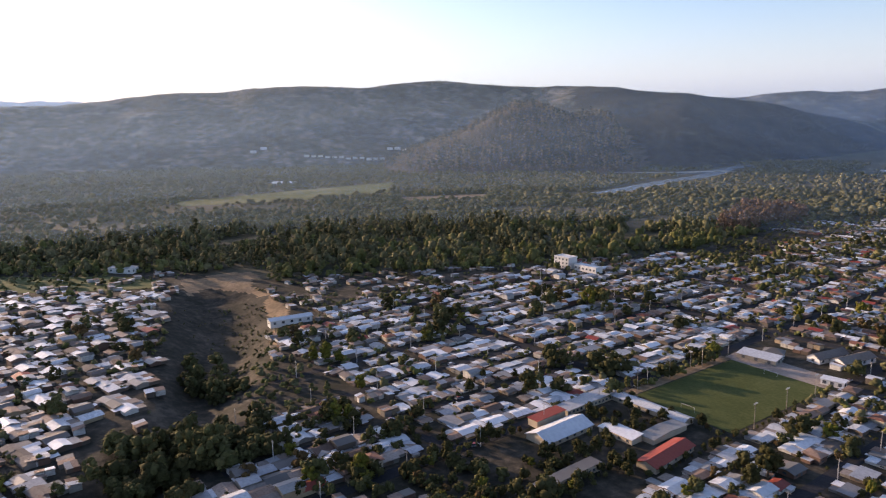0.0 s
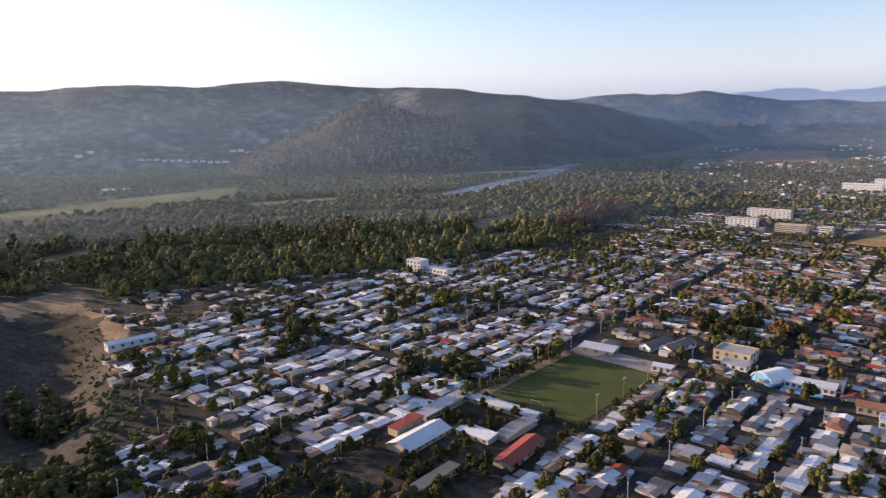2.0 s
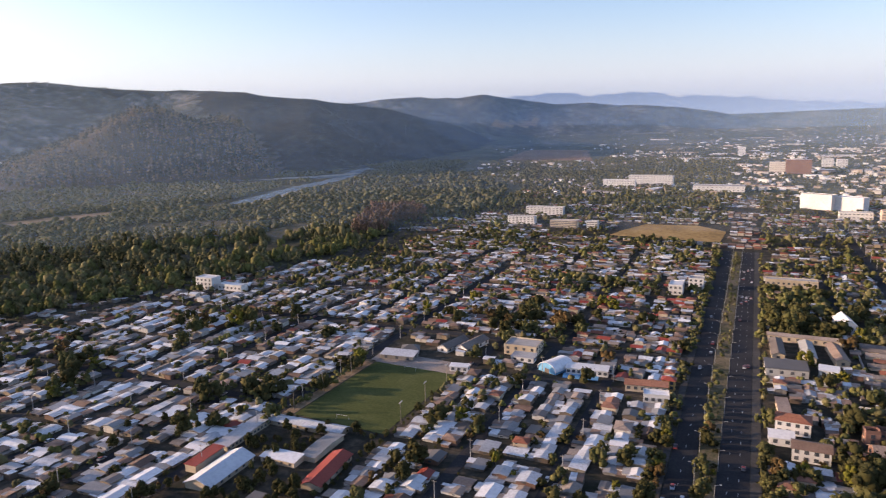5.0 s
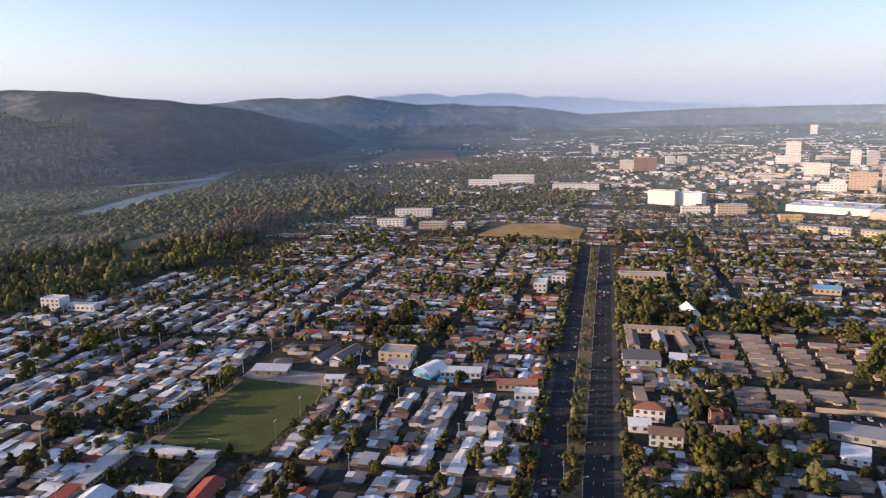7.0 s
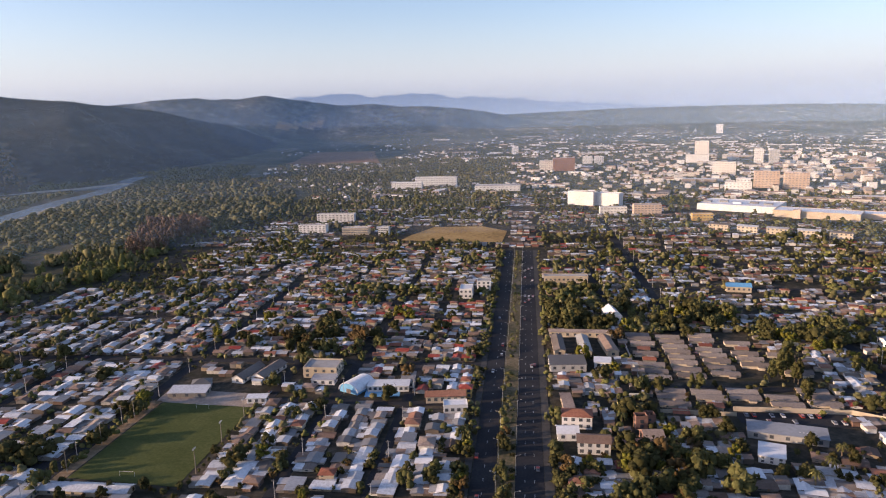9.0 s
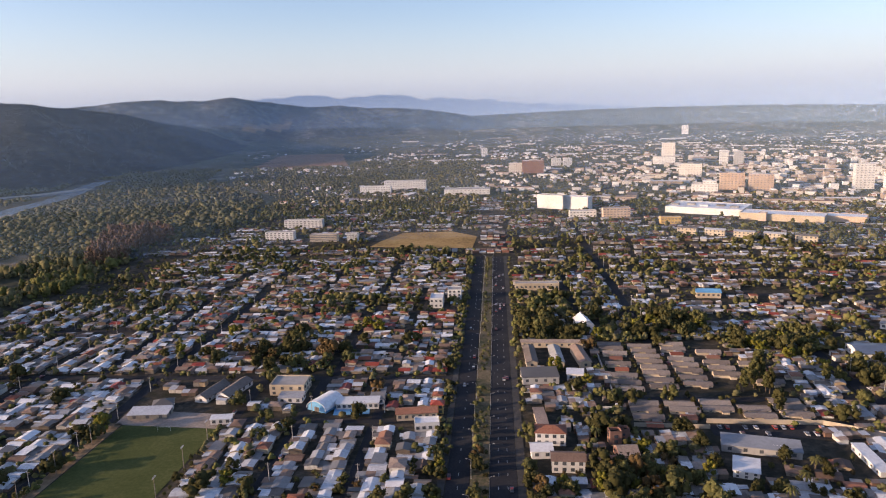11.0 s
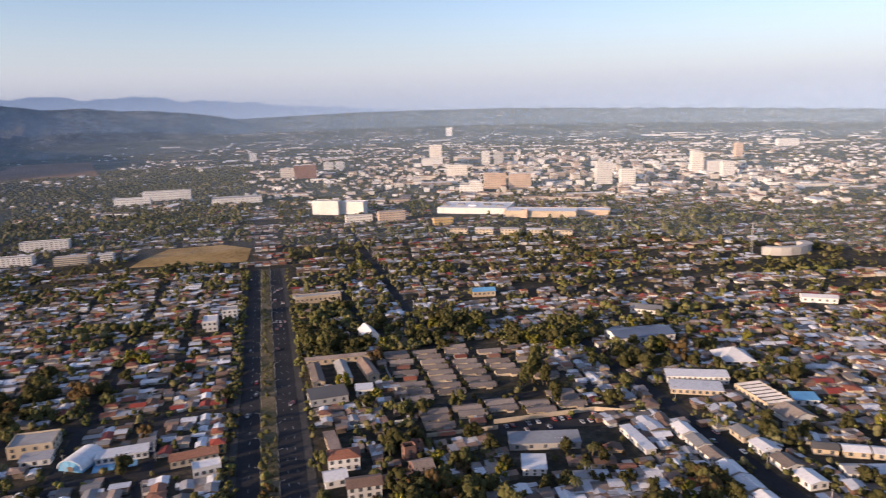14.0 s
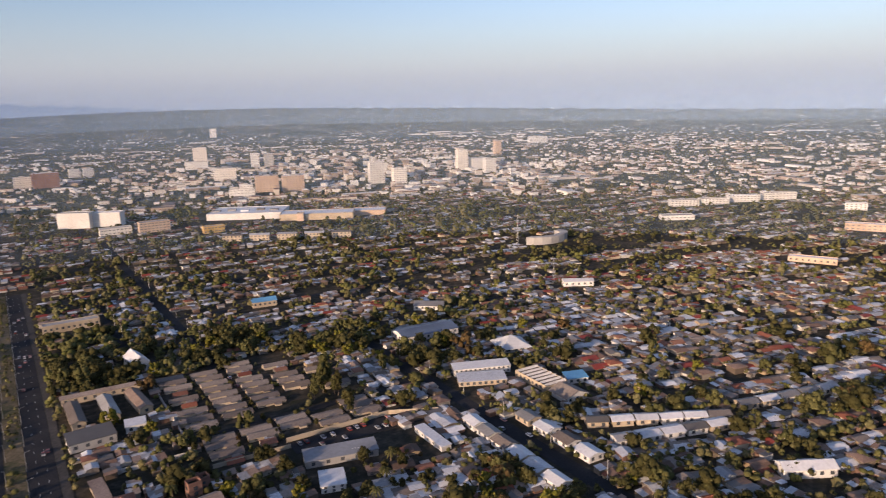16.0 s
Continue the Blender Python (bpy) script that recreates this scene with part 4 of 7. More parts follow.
for k in range(60):
    y = 60 + k * 12.0
    for x in (-18.9, -0.6, 3.6):
        box(bm, x - 0.08, y, 0.065, x + 0.08, y + 2.6, 0.072)
tagged(part("road_marking", bm, M["paint_line"]), "worn white lane dashes on the avenue", "road marking", kind="stuff")

# ---- sports field and school ----
sheet("sports_field", [(-207, 254), (-153, 250), (-151, 334), (-206, 338)], M["sports_grass"], 0.12, "green football field, shaded along one side", category="sports field")
sheet("paving", [(-211, 338.5), (-150, 334.5), (-148, 352), (-212, 358)], M["paving"], 0.1, "pale sandy yard behind the football goal", category="yard")
sheet("dirt_track", [(-214, 250), (-208, 250), (-207, 340), (-214, 340)], M["dirt"], 0.1, "bare dirt strip beside the football field", category="yard")
keep(-222, 244, -146, 362)


def goal(x, y):
    root = empty("goal", "white steel football goal frame", "goal", "goals", pose(x, y, 0.12))
    for a, b in (((-3.6, 0, 0), (-3.6, 0, 2.4)), ((3.6, 0, 0), (3.6, 0, 2.4)), ((-3.6, 0, 2.4), (3.6, 0, 2.4))):
        bm = bmesh.new()
        tube(bm, a, b, 0.07, 0.07, 6)
        part("post", bm, M["white"], root)


goal(-180, 257)
goal(-179, 331)


def light_pole(x, y, h=9.0, arm=1.8, label="galvanised street lamp on a tall post", turn=0):
    root = empty("street_lamp", label, "street lamp", "", pose(x, y, 0.05, 0, 0, turn))
    bm = bmesh.new()
    tube(bm, (0, 0, -0.2), (0, 0, h), 0.14, 0.08, 6)
    part("pole", bm, M["steel"], root)
    bm = bmesh.new()
    tube(bm, (0, 0, h - 0.2), (arm, 0, h + 0.4), 0.06, 0.05, 5)
    part("arm", bm, M["steel"], root)
    bm = bmesh.new()
    box(bm, arm - 0.15, -0.16, h + 0.32, arm + 0.6, 0.16, h + 0.48)
    part("lamp_head", bm, M["concrete"], root)
    return root


lamp = light_pole(-4.6, 120, 9.5)
for k in range(1, 22):
    copy_thing(lamp, pose(-4.6, 120 + 30 * k, 0.2))
    copy_thing(lamp, pose(-13.0, 105 + 30 * k, 0.2, 0, 0, 180))


def floodlight(x, y, turn):
    root = empty("floodlight_pole", "wooden floodlight pole beside the football field", "floodlight", "", pose(x, y, 0, 0, 0, turn))
    bm = bmesh.new()
    tube(bm, (0, 0, -0.2), (0, 0, 12.5), 0.2, 0.13, 6)
    part("pole", bm, M["timber"], root)
    bm = bmesh.new()
    box(bm, -1.4, -0.1, 11.7, 1.4, 0.1, 11.9)
    part("crossbar", bm, M["steel"], root)
    for k in (-1, 0, 1):
        bm = bmesh.new()
        box(bm, k - 0.3, -0.35, 11.9, k + 0.3, 0.05, 12.5)
        lamp = part("lamp", bm, M["steel"], root)
        bm = bmesh.new()
        box(bm, k - 0.25, -0.4, 11.95, k + 0.25, -0.352, 12.45)
        part("lens", bm, M["white"], lamp, "pale glass lens")


for x, y in ((-210, 258), (-210, 285), (-210, 315), (-149.5, 262), (-149.5, 290), (-149.5, 318)):
    floodlight(x, y, 90)


def power_pole(x, y, turn):
    root = empty("power_pole", "concrete power pole with crossarm", "power pole", "poles along the streets", pose(x, y, 0, 0, 0, turn))
    bm = bmesh.new()
    tube(bm, (0, 0, -0.2), (0, 0, 10), 0.2, 0.12, 6)
    part("pole", bm, M["concrete"], root)
    bm = bmesh.new()
    box(bm, -1.1, -0.08, 9.2, 1.1, 0.08, 9.36)
    part("crossarm", bm, M["timber"], root)
    return root


pp = power_pole(-104, 130, 0)
for x, y0, y1, w in STREETS_NS[:12]:
    for k in range(int((y1 - y0) / 38)):
        copy_thing(pp, pose(x + w / 2 + 0.6, y0 + 20 + 38 * k, ground_z(x, y0 + 20 + 38 * k)))

# ---- larger buildings ----


def building(name, label, category, x, y, w, d, h, turn=0, wall="white", roof="flat", roof_mat="concrete", storeys=2, bays=5, rise=1.5, sides=(0, 1, 3), win=None, parapet=0.7):
    """A larger building: walls, a flat roof with parapet or a pitched one, and its windows storey by storey. x, y: the middle."""
    root = empty(name, label, category, "", pose(x, y, ground_z(x, y) if math.hypot(x, y) < 1500 else float(height(np.array([x]), np.array([y]))[0][0]), 0, 0, turn))
    bm = bmesh.new()
    if roof == "gable":
        c = [(-d / 2, -1), (d / 2, -1), (d / 2, h), (0, h + rise), (-d / 2, h)]
        a = [bm.verts.new((-w / 2, q, z)) for q, z in c]
        b = [bm.verts.new((w / 2, q, z)) for q, z in c]
        bm.faces.new(a)
        bm.faces.new(b[::-1])
        for i in range(5):
            bm.faces.new((a[i], b[i], b[(i + 1) % 5], a[(i + 1) % 5]))
        bmesh.ops.recalc_face_normals(bm, faces=bm.faces)
    else:
        box(bm, -w / 2, -d / 2, -1, w / 2, d / 2, h)
    part("wall", bm, M[wall], root)
    bm = bmesh.new()
    if roof == "flat":
        box(bm, -w / 2 + 0.35, -d / 2 + 0.35, h + 0.004, w / 2 - 0.35, d / 2 - 0.35, h + 0.12)
        part("roof", bm, M[roof_mat], root)
        if parapet:
            bm = bmesh.new()
            for x0, y0, x1, y1 in ((-w / 2, -d / 2, w / 2, -d / 2 + 0.3), (-w / 2, d / 2 - 0.3, w / 2, d / 2), (-w / 2, -d / 2 + 0.3, -w / 2 + 0.3, d / 2 - 0.3), (w / 2 - 0.3, -d / 2 + 0.3, w / 2, d / 2 - 0.3)):
                box(bm, x0, y0, h + 0.003, x1, y1, h + parapet)
            part("parapet", bm, M[wall], root)
    elif roof == "gable":
        gable(bm, w, d, h, rise, 0.6, 0.2)
        part("roof", bm, M[roof_mat], root)
    elif roof == "hip":
        hip(bm, w, d, h, rise)
        part("roof", bm, M[roof_mat], root)
    elif roof == "shed":
        lean_to(bm, -w / 2 - 0.4, -d / 2 - 0.4, w / 2 + 0.4, d / 2 + 0.4, h, h + rise, 0.2)
        part("roof", bm, M[roof_mat], root)
    if storeys and bays:
        fh = h / storeys
        me = win or (TALL_WINDOW if fh > 2.6 else WINDOW)
        for s in sides:
            along, off, rz = ((w, -d / 2, 0), (d, w / 2, 90), (w, d / 2, 180), (d, w / 2, -90))[s]
            n = bays if s in (0, 2) else max(1, round(bays * d / w))
            for k in range(storeys):
                for b in range(n):
                    u = ((b + 0.5) / n - 0.5) * along
                    z = (k + 0.55) * fh
                    at = {0: pose(u, -d / 2, z), 2: pose(u, d / 2, z, 0, 0, 180), 1: pose(w / 2, u, z, 0, 0, 90), 3: pose(-w / 2, u, z, 0, 0, -90)}[s]
                    shared("window", me, root, at)
    return root


def roof_box(root, x, y, z, w, d, h, mat="concrete", name="lift_housing"):
    bm = bmesh.new()
    box(bm, x - w / 2, y - d / 2, z, x + w / 2, y + d / 2, z + h)
    part(name, bm, M[mat], root)


def mark(x, y, w, d, pad=2):
    keep(x - w / 2 - pad, y - d / 2 - pad, x + w / 2 + pad, y + d / 2 + pad)


def landmark(*a, pad=2, **k):
    x, y, w, d, turn = a[3], a[4], a[5], a[6], k.get("turn", 0)
    c, s = abs(math.cos(radians(turn))), abs(math.sin(radians(turn)))
    mark(x, y, w * c + d * s, w * s + d * c, pad)
    return building(*a, **k)


# school by the field: wings round two courts
landmark("school_hall", "school hall with a broad white pitched metal roof", "school", -200, 191, 29, 13, 2.6, turn=92, wall="cream", roof="gable", roof_mat="zinc_white", storeys=1, bays=6, rise=2.6, sides=(0, 2))
landmark("school_shed", "low shed with an orange-red metal roof", "shed", -213, 196, 6, 18, 3.5, wall="cream", roof="shed", roof_mat="bright_red", storeys=1, bays=2, rise=0.8, sides=(3,))
landmark("school_wing", "low school wing with a grey zinc roof", "school", -215, 225, 8, 34, 2.5, wall="cream", roof="shed", roof_mat="zinc", storeys=1, bays=3, rise=1.0, sides=(1,))
landmark("school_wing", "low school wing with a grey zinc roof", "school", -192, 243, 44, 7, 2.5, wall="cream", roof="gable", roof_mat="zinc", storeys=1, bays=8, rise=1.2, sides=(0,))
landmark("school_wing", "low school wing with a grey zinc roof", "school", -171, 226, 7, 24, 2.5, wall="cream", roof="gable", roof_mat="zinc", storeys=1, bays=2, rise=0.8, sides=(3,), turn=0)
landmark("school_wing", "low school wing with a pale zinc roof", "school", -182, 210, 18, 7, 2.5, wall="cream", roof="shed", roof_mat="zinc_white", storeys=1, bays=4, rise=0.9, sides=(0,))
landmark("school_wing", "long narrow school roof of pale zinc", "school", -170, 164, 5.5, 32, 2.6, wall="cream", roof="shed", roof_mat="zinc", storeys=1, bays=2, rise=0.8, sides=(1,))
landmark("red_roofed_hall", "school hall with a red painted metal roof", "hall", -157, 208, 29, 9.0, 2.6, turn=95, wall="cream", roof="gable", roof_mat="bright_red", storeys=1, bays=5, rise=1.5, sides=(0, 2))
sheet("schoolyard", [(-207, 208), (-176, 208), (-176, 238), (-207, 238)], M["ground"], 0.12, "dark earth schoolyard between the wings", category="yard")
sheet("dirt_lot", [(-213, 120), (-176, 120), (-178, 170), (-211, 170)], M["ground"], 0.13, "open trampled dirt lot beside the school", category="yard")
keep(-222, 118, -146, 250)
for k in range(12):
    tree_spots.append((-149.5 + rng.uniform(-1.5, 1), 196 + k * 4.2, rng.uniform(0.35, 0.6), "near"))
for x, y, s in ((-205, 222, .7), (-198, 226, .8), (-188, 228, .8), (-184, 222, .6), (-200, 215, .5), (-180, 230, .7), (-178, 190, .8), (-181, 182, .8), (-184, 175, .7), (-190, 172, .8), (-212, 178, .9), (-216, 172, .8),
                (-161, 190, .9), (-157, 184, .8), (-152, 190, 1), (-149, 240, 1), (-155, 243, 1), (-162, 245, .9), (-150, 248, 1.1), (-168, 150, 1.2), (-163, 160, .8), (-176, 160, .7), (-180, 150, .8), (-186, 145, .9), (-196, 140, 1), (-206, 135, 1.1), (-214, 150, 1), (-214, 130, 1), (-214, 162, .9)):
    tree_spots.append((x, y, s, "near"))
for k in range(34):
    tree_spots.append((rng.uniform(-208, -178), rng.uniform(211, 238), rng.uniform(0.4, 0.75), "near"))
    tree_spots.append((rng.uniform(-190, -177), rng.uniform(160, 204), rng.uniform(0.45, 0.8), "near"))
for k in range(26):
    tree_spots.append((-214 + rng.uniform(-2, 2), 118 + k * 2.3, rng.uniform(0.5, 0.85), "near"))
    tree_spots.append((-212 + k * 1.7, 117 + rng.uniform(-2, 2), rng.uniform(0.5, 0.9), "near"))
    tree_spots.append((-163 + rng.uniform(-4, 3), 146 + k * 1.7, rng.uniform(0.45, 0.85), "near"))
    tree_spots.append((rng.uniform(-212, -172), rng.uniform(120, 138), rng.uniform(0.4, 0.9), "near"))
for k in range(17):
    tree_spots.append((-148.5 + rng.uniform(-2, 2), 252 + k * 5.2, rng.uniform(0.55, 0.95), "near"))
    tree_spots.append((-213 + rng.uniform(-1.5, 1.5), 250 + k * 5.4, rng.uniform(0.8, 1.5), "near"))
for k in range(12):
    tree_spots.append((-205 + k * 5, 246 + rng.uniform(-1.5, 1.5), rng.uniform(0.5, 0.8), "near"))

# halls and shops west of the avenue
landmark("sports_hall", "cream sports hall with a pale flat roof", "hall", -126, 387, 21, 16, 6.0, wall="cream", roof_mat="concrete", storeys=2, bays=4, parapet=0.9)
landmark("shed_roof_annex", "low annex under a pale zinc roof", "shed", -121, 372, 14, 8, 3.2, wall="white", roof="shed", roof_mat="zinc", storeys=1, bays=3, rise=0.8)
landmark("church_hall", "long grey-roofed hall with a white gable front", "hall", -160, 384, 26, 9, 3.2, turn=78, wall="white", roof="gable", roof_mat="fibre", storeys=1, bays=4, rise=2.2)
landmark("church_hall", "long grey-roofed hall beside its twin", "hall", -172, 380, 24, 8, 3.0, turn=78, wall="white", roof="gable", roof_mat="fibre", storeys=1, bays=4, rise=2.4)
landmark("grandstand_shed", "open stand with a pale zinc roof behind the field", "shed", -196, 350, 22, 9, 2.7, turn=5, wall="wall", roof="shed", roof_mat="zinc", storeys=1, bays=3, rise=1.2)
landmark("grandstand_shed", "small clubhouse with a peaked zinc roof", "shed", -194, 362, 11, 9, 3.0, turn=20, wall="white", roof="hip", roof_mat="zinc", storeys=1, bays=2, rise=2.4)
landmark("changing_room", "white changing room block beside the field", "hut", -151.5, 342, 11, 5, 3.2, turn=8, wall="white", roof="shed", roof_mat="zinc_white", storeys=1, bays=3, rise=0.4)
landmark("shop", "red-roofed shop house facing the avenue", "shop", -45, 350, 22, 8, 4.2, turn=8, wall="cream", roof="gable", roof_mat="tile_red", storeys=1, bays=6, rise=1.6)
landmark("shop", "white flat-roofed shop beside the avenue", "shop", -38, 336, 13, 8, 4.6, turn=8, wall="white", roof_mat="zinc_white", storeys=1, bays=4)
landmark("corner_house", "small ochre house with a red roof", "house", -34, 357, 7, 6, 5.4, wall="ochre", roof="hip", roof_mat="bright_red", storeys=2, bays=2, rise=1.6)


def arched_hall(x, y, turn):
    root = empty("arched_gymnasium", "blue gymnasium with a rounded pale metal roof", "gymnasium", "", pose(x, y, 0, 0, 0, turn))
    mark(x, y, 26, 26)
    bm = bmesh.new()
    pts = [(6.5 * math.cos(math.pi * k / 14), 1.6 + 4.4 * math.sin(math.pi * k / 14)) for k in range(15)]
    prism(bm, [(6.5, -1)] + pts + [(-6.5, -1)], -8, 8)
    part("wall", bm, M["roof_blue"], root)
    bm = bmesh.new()
    out = [(7.0 * math.cos(math.pi * k / 14), 1.5 + 4.8 * math.sin(math.pi * k / 14)) for k in range(15)]
    inn = [(6.75 * math.cos(math.pi * k / 14), 1.5 + 4.55 * math.sin(math.pi * k / 14)) for k in range(15)]
    prism(bm, out + inn[::-1], -8.6, 8.6)
    part("roof", bm, M["zinc_white"], root)
    bm = bmesh.new()
    box(bm, -1.6, -8.08, 0, 1.6, -7.95, 2.6)
    part("door", bm, M["door"], root)


arched_hall(-99, 364, -25)
landmark("school_wing", "white school wing with a pale blue roof", "school", -80, 364, 24, 8, 3.6, turn=4, wall="white", roof="shed", roof_mat="zinc_white", storeys=1, bays=8, rise=0.6)
landmark("school_wing", "white school wing with a grey zinc roof", "school", -70, 374, 8, 15, 3.6, turn=4, wall="white", roof="shed", roof_mat="zinc", storeys=1, bays=2, rise=0.6)
sheet("sports_court", [(-92, 352), (-72, 354), (-73, 362), (-93, 361)], M["roof_blue"], 0.15, "blue painted school court", category="sports court")

# east of the avenue
def chapel(x, y, turn):
    root = empty("chapel", "white chapel with a steep white roof and stepped gable", "church", "", pose(x, y, 0, 0, 0, turn))
    mark(x, y, 22, 26)
    bm = bmesh.new()
    prism(bm, [(-5, -1), (5, -1), (5, 6), (0, 9.6), (-5, 6)], -10.5, 10.5)
    part("wall", bm, M["white"], root)
    bm = bmesh.new()
    prism(bm, [(-5.6, 5.5), (0, 9.7), (5.6, 5.5), (5.6, 5.8), (0, 10.0), (-5.6, 5.8)], -11, 11)
    part("roof", bm, M["zinc_white"], root)
    bm = bmesh.new()
    prism(bm, [(-4.6, -1), (4.6, -1), (4.6, 6.4), (3.6, 6.4), (3.2, 8.0), (1.8, 8.6), (1.4, 10.0), (-1.4, 10.0), (-1.8, 8.6), (-3.2, 8.0), (-3.6, 6.4), (-4.6, 6.4)], -12.6, -11.02)
    part("porch", bm, M["white"], root)
    bm = bmesh.new()
    box(bm, -1.1, -12.68, 0, 1.1, -12.5, 3.2)
    part("door", bm, M["door"], root)
    for k in range(4):
        for s in (-1, 1):
            shared("window", TALL_WINDOW, root, pose(s * 5, -6 + 4 * k, 3.2, 0, 0, 90 * s))


chapel(64, 506, 8)
landmark("courtyard_school", "long cream school wing with a sheet roof", "school", 39, 466, 46, 6, 4.0, turn=-2, wall="cream", roof="gable", roof_mat="rust", storeys=1, bays=9, rise=1.1)
for k, (x, rm) in enumerate(((21, "fibre"), (38, "concrete"), (54, "rust"))):
    landmark("school_pavilion", "narrow cream classroom pavilion with a gabled roof", "school", x, 440, 32, 7, 4.0, turn=92 if k < 2 else 96, wall="cream", roof="gable", roof_mat=rm, storeys=1, bays=6, rise=1.3)
landmark("workshop", "low workshop with a white zinc roof", "workshop", 25, 404, 22, 14, 4.5, turn=4, wall="concrete", roof="shed", roof_mat="zinc", storeys=1, bays=4, rise=1.2)
landmark("workshop", "small white shed roof beside a workshop", "workshop", 47, 407, 10, 8, 4.0, turn=-6, wall="white", roof="shed", roof_mat="zinc_white", storeys=1, bays=2, rise=0.8)
landmark("mansion", "old white two-storey house with a rusty red roof", "house", 25.5, 323, 15, 10, 6.5, turn=-3, wall="white", roof="hip", roof_mat="tile_red", storeys=2, bays=4, rise=2.2)
landmark("mansion", "white two-storey house with a flat pale roof", "house", 31.5, 296, 15, 9, 6.0, turn=-2, wall="white", roof="gable", roof_mat="rust", storeys=2, bays=4, rise=1.6)
landmark("annex", "long ochre annex with a brown tiled roof", "house", 50, 299, 22, 6, 3.6, turn=-6, wall="ochre", roof="gable", roof_mat="tile_red", storeys=1, bays=5, rise=1.2)
landmark("annex", "long low wing with a rusty roof", "house", 22, 343, 5, 24, 3.6, turn=4, wall="cream", roof="gable", roof_mat="rust", storeys=1, bays=1, rise=0.6, sides=(3,))
landmark("annex", "grey gabled outbuilding with zinc roof", "shed", 20, 309, 10, 9, 4.0, turn=3, wall="white", roof="gable", roof_mat="zinc_white", storeys=1, bays=2, rise=1.8)
landmark("annex", "steep brown roofed outbuilding", "shed", 60, 306, 9, 13, 3.5, turn=6, wall="brick", roof="gable", roof_mat="rust", storeys=1, bays=2, rise=3.0)
for w2, (x, y, h2) in enumerate(((57, 322, 5.5), (61.5, 326, 4.5), (59, 329, 3.5))):
    landmark("ruined_house", "roofless red brick ruin with broken walls", "ruin", x, y, 6, 5, h2, turn=8, wall="brick", roof_mat="ground", storeys=2, bays=1, parapet=1.6, pad=1)


def long_wall(pts, h=2.2, mat="white", label="long white boundary wall"):
    bm = bmesh.new()
    for (x0, y0), (x1, y1) in zip(pts, pts[1:]):
        d = Vector((x1 - x0, y1 - y0, 0)).normalized()
        n = Vector((-d.y, d.x, 0)) * 0.15
        a = [bm.verts.new((x0 + s * n.x, y0 + s * n.y, z)) for s, z in ((-1, -0.3), (1, -0.3), (1, h), (-1, h))]
        b = [bm.verts.new((x1 + s * n.x, y1 + s * n.y, z)) for s, z in ((-1, -0.3), (1, -0.3), (1, h), (-1, h))]
        for i in range(4):
            bm.faces.new((a[i], a[(i + 1) % 4], b[(i + 1) % 4], b[i]))
        bm.faces.new(a[::-1])
        bm.faces.new(b)
    bmesh.ops.recalc_face_normals(bm, faces=bm.faces)
    tagged(part("boundary_wall", bm, M[mat]), label, "wall", kind="structure")


long_wall([(26, 362), (62, 360)])
long_wall([(60, 288), (90, 280)], mat="cream", label="cream boundary wall")
long_wall([(108, 344.5), (166, 343), (190, 330)], 2.6, "cream", "curved cream wall round the supermarket car park")
long_wall([(70, 340), (108, 338)], mat="cream", label="cream boundary wall")
long_wall([(66, 377), (66, 470)], mat="concrete", label="grey block wall")
# supermarket
market = landmark("supermarket", "supermarket with a broad grey metal roof", "supermarket", 124.5, 314.5, 35, 10, 3.5, turn=-13.5, wall="concrete", roof="shed", roof_mat="steel_roof", storeys=1, bays=5, rise=1.5, sides=(0,))
for k in range(4):
    bm = bmesh.new()
    prism(bm, [(-0.28, 0), (0.28, 0), (0.6, 2.6), (0.04, 2.6)], 0, 0.12)
    part("sign_bar", bm, M["white"], market, at=pose(5.5 + k * 1.5, -1.6, 4.25, -84, 0, 0))
landmark("loading_block", "white two-storey loading block with zinc roof", "shop", 111, 294, 11, 13, 3.4, turn=-18, wall="white", roof="shed", roof_mat="zinc_white", storeys=2, bays=3, rise=0.6)
sheet("car_park", [(108, 330), (180, 326), (186, 341), (108, 343)], M["asphalt"], 0.14, "dark asphalt car park beside the supermarket", category="car park")
keep(102, 284, 162, 344)
landmark("warehouse", "narrow long warehouse with a bluish zinc roof", "warehouse", 170, 303.5, 5.5, 26, 2.6, turn=0, wall="white", roof="shed", roof_mat="zinc_white", storeys=1, bays=1, rise=0.6, sides=(3,))

# condominium rows
for cx, ys in ((77, (388, 398, 408, 418, 428, 438, 448, 458, 466)), (97, (392, 402, 412, 422, 432, 442, 452, 462)), (118, (396, 406, 416, 426, 436, 446, 456, 466)), (139, (400, 410, 420, 430, 440, 450)),
               (80, (340, 350, 360, 368)), (100, (348, 358, 367)), (119, (352, 361, 369)), (138, (352, 361, 369)), (157, (354, 363, 371)), (160, (398, 408, 418, 428))):
    for y in ys:
        if rng.random() < 0.95:
            put_house(cx + rng.uniform(-0.6, 0.6), y, -4 + rng.uniform(-1.5, 1.5), "grey" if rng.random() < 0.92 else "red", 0, 0.9)
            if rng.random() < 0.4:
                tree_spots.append((cx + 9.5 + rng.uniform(-1, 1), y + rng.uniform(-4, 4), rng.uniform(0.35, 0.6), "near"))
for k in range(75):
    tree_spots.append((rng.choice((67.5, 87, 107.5, 128.5, 149.5)) + rng.uniform(-1, 1), rng.uniform(346, 470), rng.uniform(0.3, 0.6), "near"))
keep(66, 334, 150, 472)
keep(150, 346, 168, 432)

# school, hall and courts east of the street
landmark("college", "long white two-storey college with bluish roof", "school", 243, 363, 36, 9, 4.4, turn=-22, wall="white", roof="shed", roof_mat="zinc_white", storeys=2, bays=12, rise=1.2)
